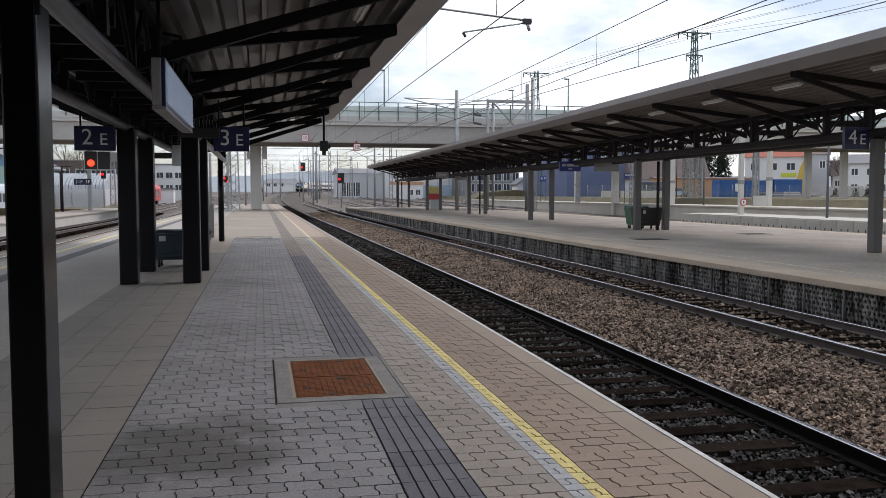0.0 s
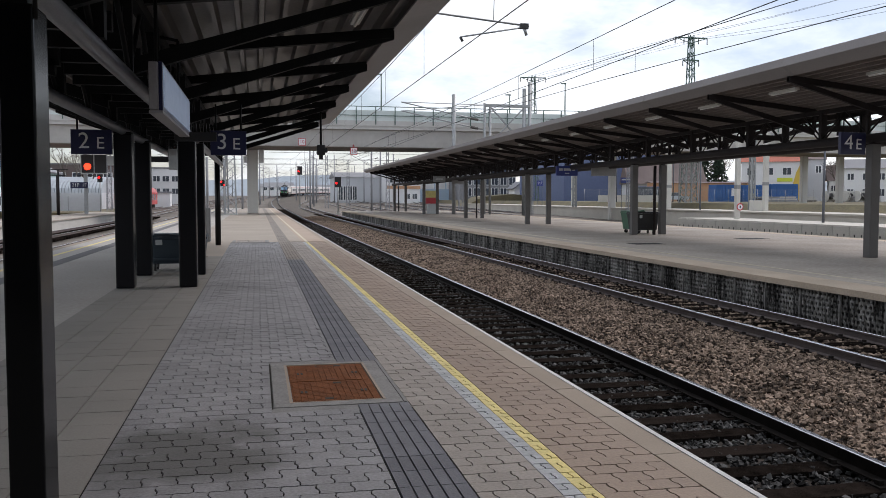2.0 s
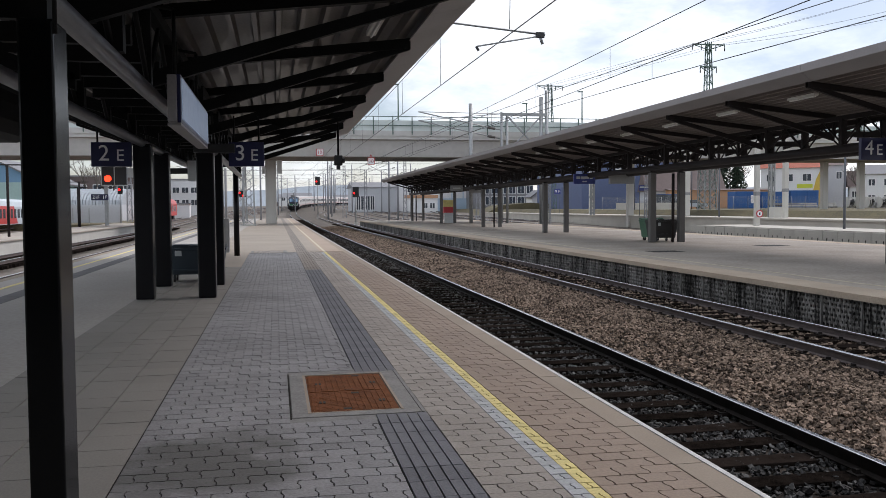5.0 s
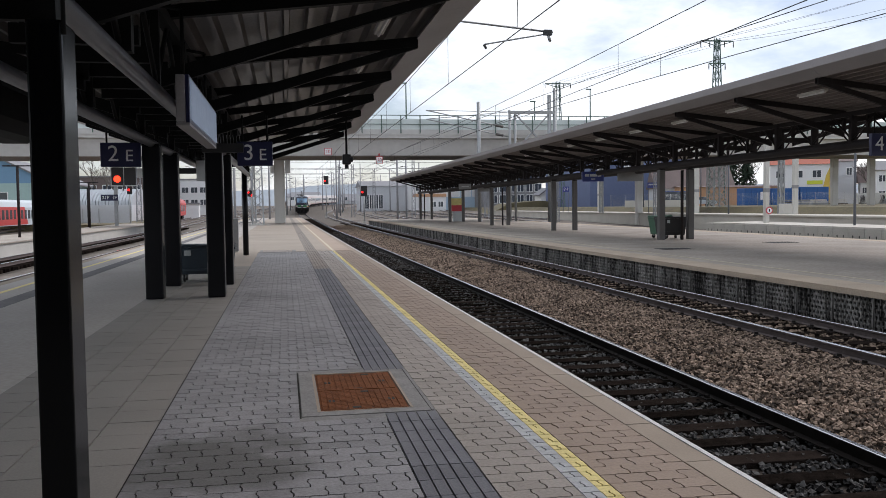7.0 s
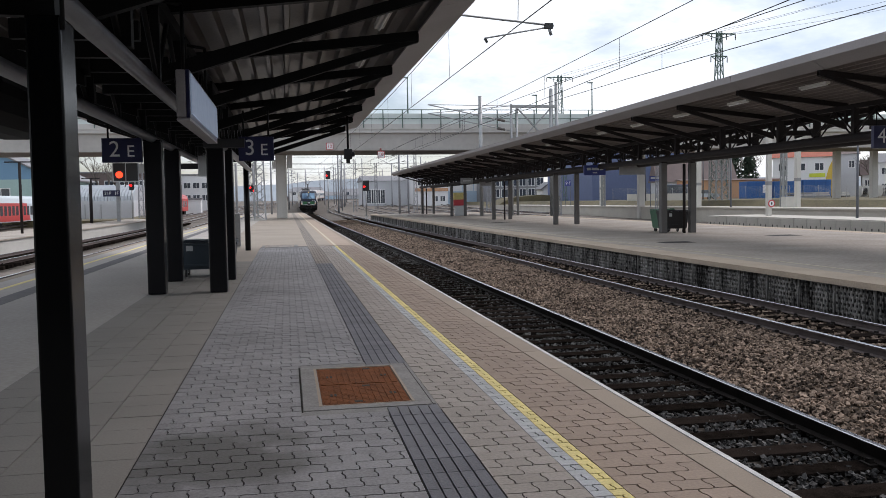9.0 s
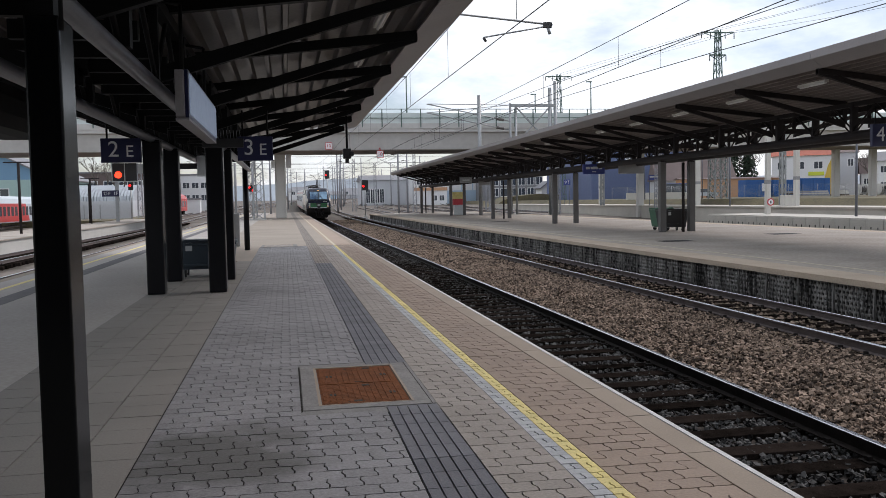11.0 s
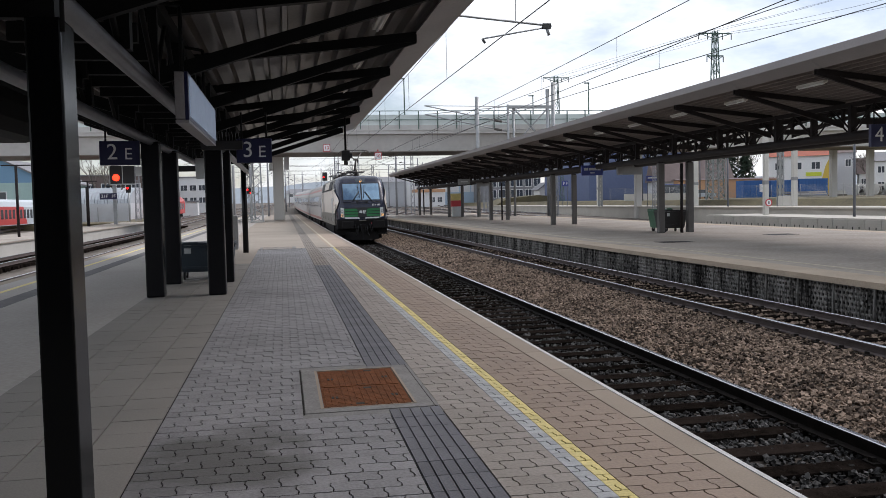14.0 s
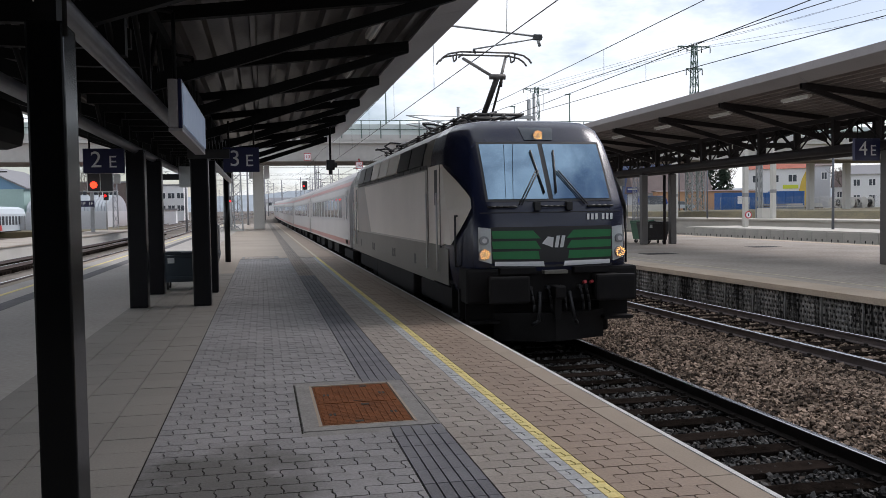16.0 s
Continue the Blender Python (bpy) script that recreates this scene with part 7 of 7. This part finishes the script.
def mesh_fence(x0, x1, y, z):
    root = thing("wire_fence", "grey wire mesh fence on steel posts before the warehouse", "fence", at=(x0, y, z))
    n = int((x1 - x0) / 2.4)
    for k in range(n + 1):
        quick("fence_post", lambda bm: rod(bm, (2.4 * k, 0, 0), (2.4 * k, 0, 1.9), 0.035, 6), M_GALV, root)
    for k in range(12):
        quick("fence_wire", lambda bm: rod(bm, (0, 0, 0.1 + 0.16 * k), (2.4 * n, 0, 0.1 + 0.16 * k), 0.008, 4), M_GALV, root)


mesh_fence(48.5, 62.0, 124.0, 1.15)
mesh_fence(62.5, 98.0, 119.0, 1.15)


def far_sign(x, y, z0, w, h, z_foot, label, words):
    root = thing("platform_board", label, "sign", "far platform boards", at=(x, y, z_foot))
    for dx in (-w * 0.4, w * 0.4):
        quick("post", lambda bm: rod(bm, (dx, 0.04, 0), (dx, 0.04, z0 + h), 0.04, 8), M_POST, root)
    quick("panel", lambda bm: box(bm, -w / 2, -0.04, z0, w / 2, 0.0, z0 + h, bevel=0.008), M_SIGNBLUE, root)
    if words:
        text("board_text", words, h * 0.75, pose(0, -0.044, z0 + h / 2, 90), M_WHITE, root)
    else:
        quick("text_bar", lambda bm: box(bm, -w * 0.4, -0.046, z0 + h * 0.5, w * 0.4, -0.041, z0 + h * 0.75), M_LABEL, root)
    return root


far_sign(43.3, 129.6, 3.05, 1.0, 0.85, 0.56, "small blue platform board with 9F", "9 F")
far_sign(43.0, 96.4, 2.95, 1.5, 0.65, 0.56, "blue station name board on posts", "")

# ---- trees ----
def conifer(at, h, r, seed, label):
    rg = random.Random(seed)
    root = thing("conifer", label, "tree", "trees", at=at)
    quick("trunk", lambda bm: rod(bm, (0, 0, 0), (0, 0, h * 0.95), 0.25, 8, 0.04), M_BARK, root)
    verts, faces = [], []
    for k in range(1500):
        f = rg.random() ** 0.8
        z = h * (0.12 + 0.88 * f)
        rr = r * (1 - f) ** 0.8 * rg.uniform(0.25, 1.1) + 0.1
        a = rg.uniform(0, 6.283)
        s = rg.uniform(0.18, 0.5)
        c = Vector((rr * math.cos(a), rr * math.sin(a), z - rr * 0.25))
        d1 = Vector((math.cos(a), math.sin(a), -0.4)) * s
        d2 = Vector((-math.sin(a), math.cos(a), rg.uniform(-0.5, 0.5))) * s * 0.5
        b = len(verts)
        verts += [tuple(c - d2), tuple(c + d1), tuple(c + d2), tuple(c - d1 * 0.6 + Vector((0, 0, 0.1)))]
        faces += [(b, b + 1, b + 2), (b, b + 2, b + 3)]
    me = bpy.data.meshes.new("crown")
    me.from_pydata(verts, [], faces)
    me.materials.append(M_LEAF)
    o = new("crown", me)
    o.parent = root


def bare_tree(at, h, seed, label):
    rg = random.Random(seed)
    root = thing("bare_tree", label, "tree", "trees", at=at)
    bm = bmesh.new()
    twigs = bmesh.new()

    def grow(p, d, length, r, depth):
        q = p + d * length
        rod(bm if depth < 2 else twigs, p, q, r, 5, r * 0.65, cap=False)
        if depth < 5:
            for _ in range(3 if depth < 4 else 2):
                nd = (d + Vector((rg.uniform(-0.8, 0.8), rg.uniform(-0.8, 0.8), rg.uniform(-0.15, 0.5)))).normalized()
                grow(q, nd, length * rg.uniform(0.6, 0.85), r * 0.6, depth + 1)
    grow(Vector((0, 0, 0)), Vector((0, 0, 1)), h * 0.28, 0.22, 0)
    part("trunk", bm, M_BARK, root)
    part("crown", twigs, M_BARK, root, "crown of thin bare twigs")


for k, (x, y, h) in enumerate(((85.0, 156, 10.5), (87.2, 158, 12.5), (88.4, 155, 10.0), (86.0, 161, 12))):
    conifer((x, y, 1.15), h, 2.6, 20 + k, "dark green conifer behind the sheds")
for k, (x, y, h) in enumerate(((99.8, 172, 12), (93.5, 166, 10), (75.0, 162, 12), (111.5, 149, 10), (116, 156, 10), (121, 134, 9), (-27.0, 150, 11), (-31.5, 158, 12), (-22.5, 170, 10), (133, 150, 11))):
    bare_tree((x, y, 1.15 if x > 0 else -0.6 + 0.5), h, 40 + k, "leafless tree with fine grey twigs")

# ---- left side of the yard ----
def left_platform():
    body = quick("platform_left", lambda bm: box(bm, -19.6, -20, -0.98, -15.05, 112, -0.08), M_CONC)
    tagged(body, "plain concrete platform beyond two tracks", "platform", kind="structure")
    quick("top_slab", lambda bm: box(bm, -19.6, -20, -0.078, -14.95, 112, 0.0), M_PLATB, body)


left_platform()
bank("bank_left", "raised grassy ground beyond the plain platform", -400, -19.65, 113, 300, -0.1, 0.0, M_GRASS)
for x, y, z0, h in ((-16.9, 60, 0, 4.6), (-19.4, 92, 0, 3.9), (-18.85, 90, 0, 4.4), (-18.9, 104, 0, 4.2)):
    lp = thing("lamp_post", "dark slim post on the plain platform", "lamp post", "lamp posts", at=(x, y, z0))
    quick("pole", lambda bm: rod(bm, (0, 0, 0), (0, 0, h), 0.09, 10), M_BSTEEL, lp)
    quick("lamp_head", lambda bm: box(bm, -0.9, -0.06, h - 0.02, 0.9, 0.06, h + 0.06, bevel=0.02), M_BSTEEL, lp)


def railcar(name, label, at, L, cab, body, band, n):
    root = thing(name, label, "railcar", at=at)
    prof = [(-1.4, 0.6), (-1.42, 2.7), (-1.2, 3.3), (-0.6, 3.6), (0.6, 3.6), (1.2, 3.3), (1.42, 2.7), (1.4, 0.6)]
    quick("body", lambda bm: prism(bm, prof, "y", 0, L), body, root)
    for s in (-1, 1):
        a, b = sorted((s * 1.424, s * 1.436))
        quick("red_panel", lambda bm: prism(bm, [(0.0, 0.7), (cab, 0.7), (cab - 1.4, 2.75), (0.0, 2.75)], "x", a, b), band, root, "red painted cab end with a slanted edge")
        for k in range(n):
            y = 0.7 + (L - 1.4) * k / n
            quick("window", lambda bm: box(bm, a + s * 0.005, y, 1.35, b + s * 0.012, y + (L - 1.4) / n * 0.6, 2.4, bevel=0.003), M_DARKGLASS, root)
    for y in (2.5, L - 2.5):
        quick("bogie", lambda bm: box(bm, -1.1, y - 1.3, 0.02, 1.1, y + 1.3, 0.6), M_LOCO_UNDER, root)
    return root


M_RAILCAR_RED = mat("commuter_red", (0.5, 0.045, 0.04), 0.4, var=0.06, bump=0)
M_RAILCAR_WHITE = mat("commuter_pale_blue", (0.5, 0.56, 0.6), 0.4, var=0.05, bump=0)
build_track("track_siding", straight(-32.0), 20, 200, M_RAILSIDE2, "siding beyond the plain platform", (0, 0), 8)
railcar("parked_railcar", "parked pale blue commuter railcar with a red end", (-32.0, 98.8, RAIL_Z - 0.02), 24, 13.4, M_RAILCAR_WHITE, M_RAILCAR_RED, 16)
railcar("parked_railcar", "parked red commuter railcar coupled to the pale one", (-32.0, 74.4, RAIL_Z - 0.02), 24, 23.8, M_RAILCAR_WHITE, M_RAILCAR_RED, 14)
railcar("shunting_locomotive", "red locomotive standing on a far siding", (-19.3, 150, -0.05), 16, 15.8, M_RAILCAR_RED, M_RAILCAR_RED, 4)
building("teal_hall", "pale teal hall with a blue gable", -52, -37.5, 150, 30, -0.1, 6.2, M_TEAL, M_ROOFGREY, 3.8, [(1.5, 4, 2, 3.2, 2.6, 1.6)], gable=M_ROOFBLUE, category="hall")


M_VAULT = mat("weathered_vault_sheet", (0.38, 0.41, 0.44), 0.7, var=0.2, scale=0.6, fine=8)


def barrel_hall():
    root = thing("barrel_hall", "white barrel-vaulted hall with a ribbed roof", "hall", at=(-36, 145, -0.1))
    quick("wall", lambda bm: box(bm, 0, 0, 0, 12, 20, 2.6), M_GREYWALL, root)
    n = 24
    for k in range(n):
        a0 = 12 * k / n
        rib = quick("roof_rib", lambda bm: prism(bm, [(10 - 10 * math.cos(math.pi * i / 12), 2.6 + 2.7 * math.sin(math.pi * i / 12)) for i in range(13)], "x", a0 + 0.04, a0 + 12 / n - 0.04), M_VAULT, root)


barrel_hall()
building("apartment_block", "pale apartment block with rows of windows", -23.5, -17.5, 205, 12, 0.2, 8.3, M_PLASTER, M_ROOFGREY, windows=[(0.6, 2.0, 3, 5.2, 1.4, 1.2), (0.6, 2.0, 3, 2.4, 1.4, 1.2)], category="apartment house")
building("brown_hall", "brick brown hall in the distance", -42, -26, 190, 14, -0.1, 8.5, M_BROWNROOF, M_ROOFGREY, windows=[(2, 3, 4, 5.5, 1.6, 1.4)], category="hall")
building("container_office", "white flat site office by the sidings", -20.0, -16.2, 172, 3, -0.1, 2.6, M_PLASTER, M_ROOFGREY, category="site office")
fence = thing("fence", "pale panel fence along the yard", "fence", at=(-38, 120, -0.1))
for k in range(9):
    quick("panel", lambda bm: box(bm, 2.0 * k + 0.05, 0, 0.1, 2.0 * k + 1.95, 0.06, 1.9), M_GREYWALL, fence)
    quick("post", lambda bm: box(bm, 2.0 * k - 0.04, -0.02, 0, 2.0 * k + 0.04, 0.1, 2.0), M_GALV, fence)

# ---- far end of the yard ----
building("depot", "white railway depot with tall grey doors", 20.5, 33.0, 232, 18, 0.4, 7.2, M_GREYWALL, M_ROOFGREY, 1.6, [(0.8, 1.25, 4, 0.8, 1.0, 3.6)], category="depot")
depot2 = building("signal_office", "white flat-roofed office with an orange band", 32.8, 41.5, 222, 12, 0.3, 8.4, M_PLASTER, M_ROOFGREY, windows=[(0.8, 2.2, 4, 5.4, 1.2, 1.3), (4.8, 1.9, 2, 1.2, 1.2, 1.3)], category="office")
quick("orange_band", lambda bm: box(bm, -0.05, -0.2, 3.8, 8.75, -0.02, 4.6), M_ORANGEWALL, depot2)
building("light_blue_hall", "long light blue and white hall", 41.5, 60, 238, 20, 0.3, 8.6, M_LBLUE, M_ROOFGREY, windows=[(1.0, 3.2, 5, 4.0, 2.6, 3.6)], pane_mat=M_PLASTER, category="hall")
building("steel_frame_works", "grey works building with grid windows", 52.5, 67, 221, 16, 0.3, 13.5, M_ROOFGREY, M_ROOFGREY, windows=[(0.8, 2.4, 6, 2.0 + 2.9 * r, 1.7, 2.0) for r in range(4)], category="works building")
hut = building("white_hut", "small white gabled hut before the works", 60.5, 64.0, 200, 5, 0.2, 3.8, M_PLASTER, M_ROOFGREY, 1.6, [(1.2, 2, 1, 0.5, 1.0, 2.0)], gable=True, category="hut")
tagged(quick("spoil_heap", lambda bm: prism(bm, [(44, -0.5), (49, 2.0), (56, 2.6), (62, 2.0), (70, -0.5)], "y", 186, 196), M_GRASS), "low grassy mound before the works", "ground", kind="structure")


def hills():
    bm = bmesh.new()
    prev = None
    for k in range(80):
        x = -2600 + 65 * k
        h = 62 + 34 * noise.noise(Vector((x * 0.0016, 0.3, 0))) + 10 * noise.noise(Vector((x * 0.008, 4.3, 0)))
        cur = (bm.verts.new((x, 2600, -5)), bm.verts.new((x, 2680, h)), bm.verts.new((x, 2900, h * 0.6)))
        if prev:
            bm.faces.new((prev[0], cur[0], cur[1], prev[1]))
            bm.faces.new((prev[1], cur[1], cur[2], prev[2]))
        prev = cur
    tagged(part("backdrop_hills", bm, M_HILL), "hazy blue wooded hills on the horizon", "hills", kind="structure")


hills()
# tall houses and roofs filling the horizon behind the yard
rng = random.Random(21)
for k in range(16):
    x = rng.uniform(-10, 42) + k * 0.2
    y = rng.uniform(430, 560)
    building("far_building", "hazy pale building far behind the yard", x + (y - 430) * 0.1, x + rng.uniform(10, 22) + (y - 430) * 0.1, y, 12, 2.5, rng.uniform(4.5, 8), rng.choice((M_GREYWALL, M_PLASTER, M_BROWNROOF, M_LBLUE)), M_ROOFGREY, rng.choice((0, 2.0)), [(1.5, 3.2, 3, 3.0, 1.6, 1.6)], category="building")


# ---- unseen blocks behind the camera, added to darken what faces back ----
building("rear_dark_block", "unseen dark block behind the camera, added to darken reflections", -4.4, 1.2, -12, 8.5, 0.0, 2.75, M_BSTEEL, M_BSTEEL, windows=[], category="stair house")
station = building("rear_backdrop_block", "unseen grey block closing the platforms, added to cut light from behind", -60, 75, -98, 20, -0.9, 15, M_GREYWALL, M_ROOFGREY, windows=[(3 + 9 * k, 9, 1, 2.5 + 4 * r, 2.4, 2.2) for k in range(14) for r in range(3)], category="station building")


# ---- what moves ----
LINE = smooth_path(MAIN_X, -40, 690, 2.0)
LINE_S = np.concatenate([[0], np.cumsum(np.linalg.norm(np.diff(LINE, axis=0), axis=1))])
S_AT_Y = lambda y: float(np.interp(y, LINE[:, 1], LINE_S))


def on_line(s):
    return Vector([float(np.interp(s, LINE_S, LINE[:, k])) for k in range(3)])


def vehicle_pose(s_front, length):
    """Pose of a vehicle whose bogies stand on the track; its own front is at y = 0."""
    a, b = on_line(s_front + 3.6), on_line(s_front + length - 3.6)
    d = (b - a).normalized()
    yaw = math.degrees(math.atan2(-d.x, d.y))
    pitch = math.degrees(math.asin(d.z))
    p = a - d * 3.6
    return pose(p.x, p.y, p.z, pitch, 0, yaw)


def motions():
    """The arriving train brakes from 26 to 17.5 metres a second along the main track."""
    s_end = S_AT_Y(13.05)

    def front(t):
        return s_end + 17.5 * (16.0 - t) + 0.28 * (16.0 - t) ** 2
    times = [0.5 * k for k in range(33)]
    walk(LOCO, [(t, vehicle_pose(front(t), 18.98)) for t in times])
    for k, c in enumerate(COACHES):
        walk(c, [(t, vehicle_pose(front(t) + 19.1 + 26.5 * k, 26.4)) for t in times])


motions()
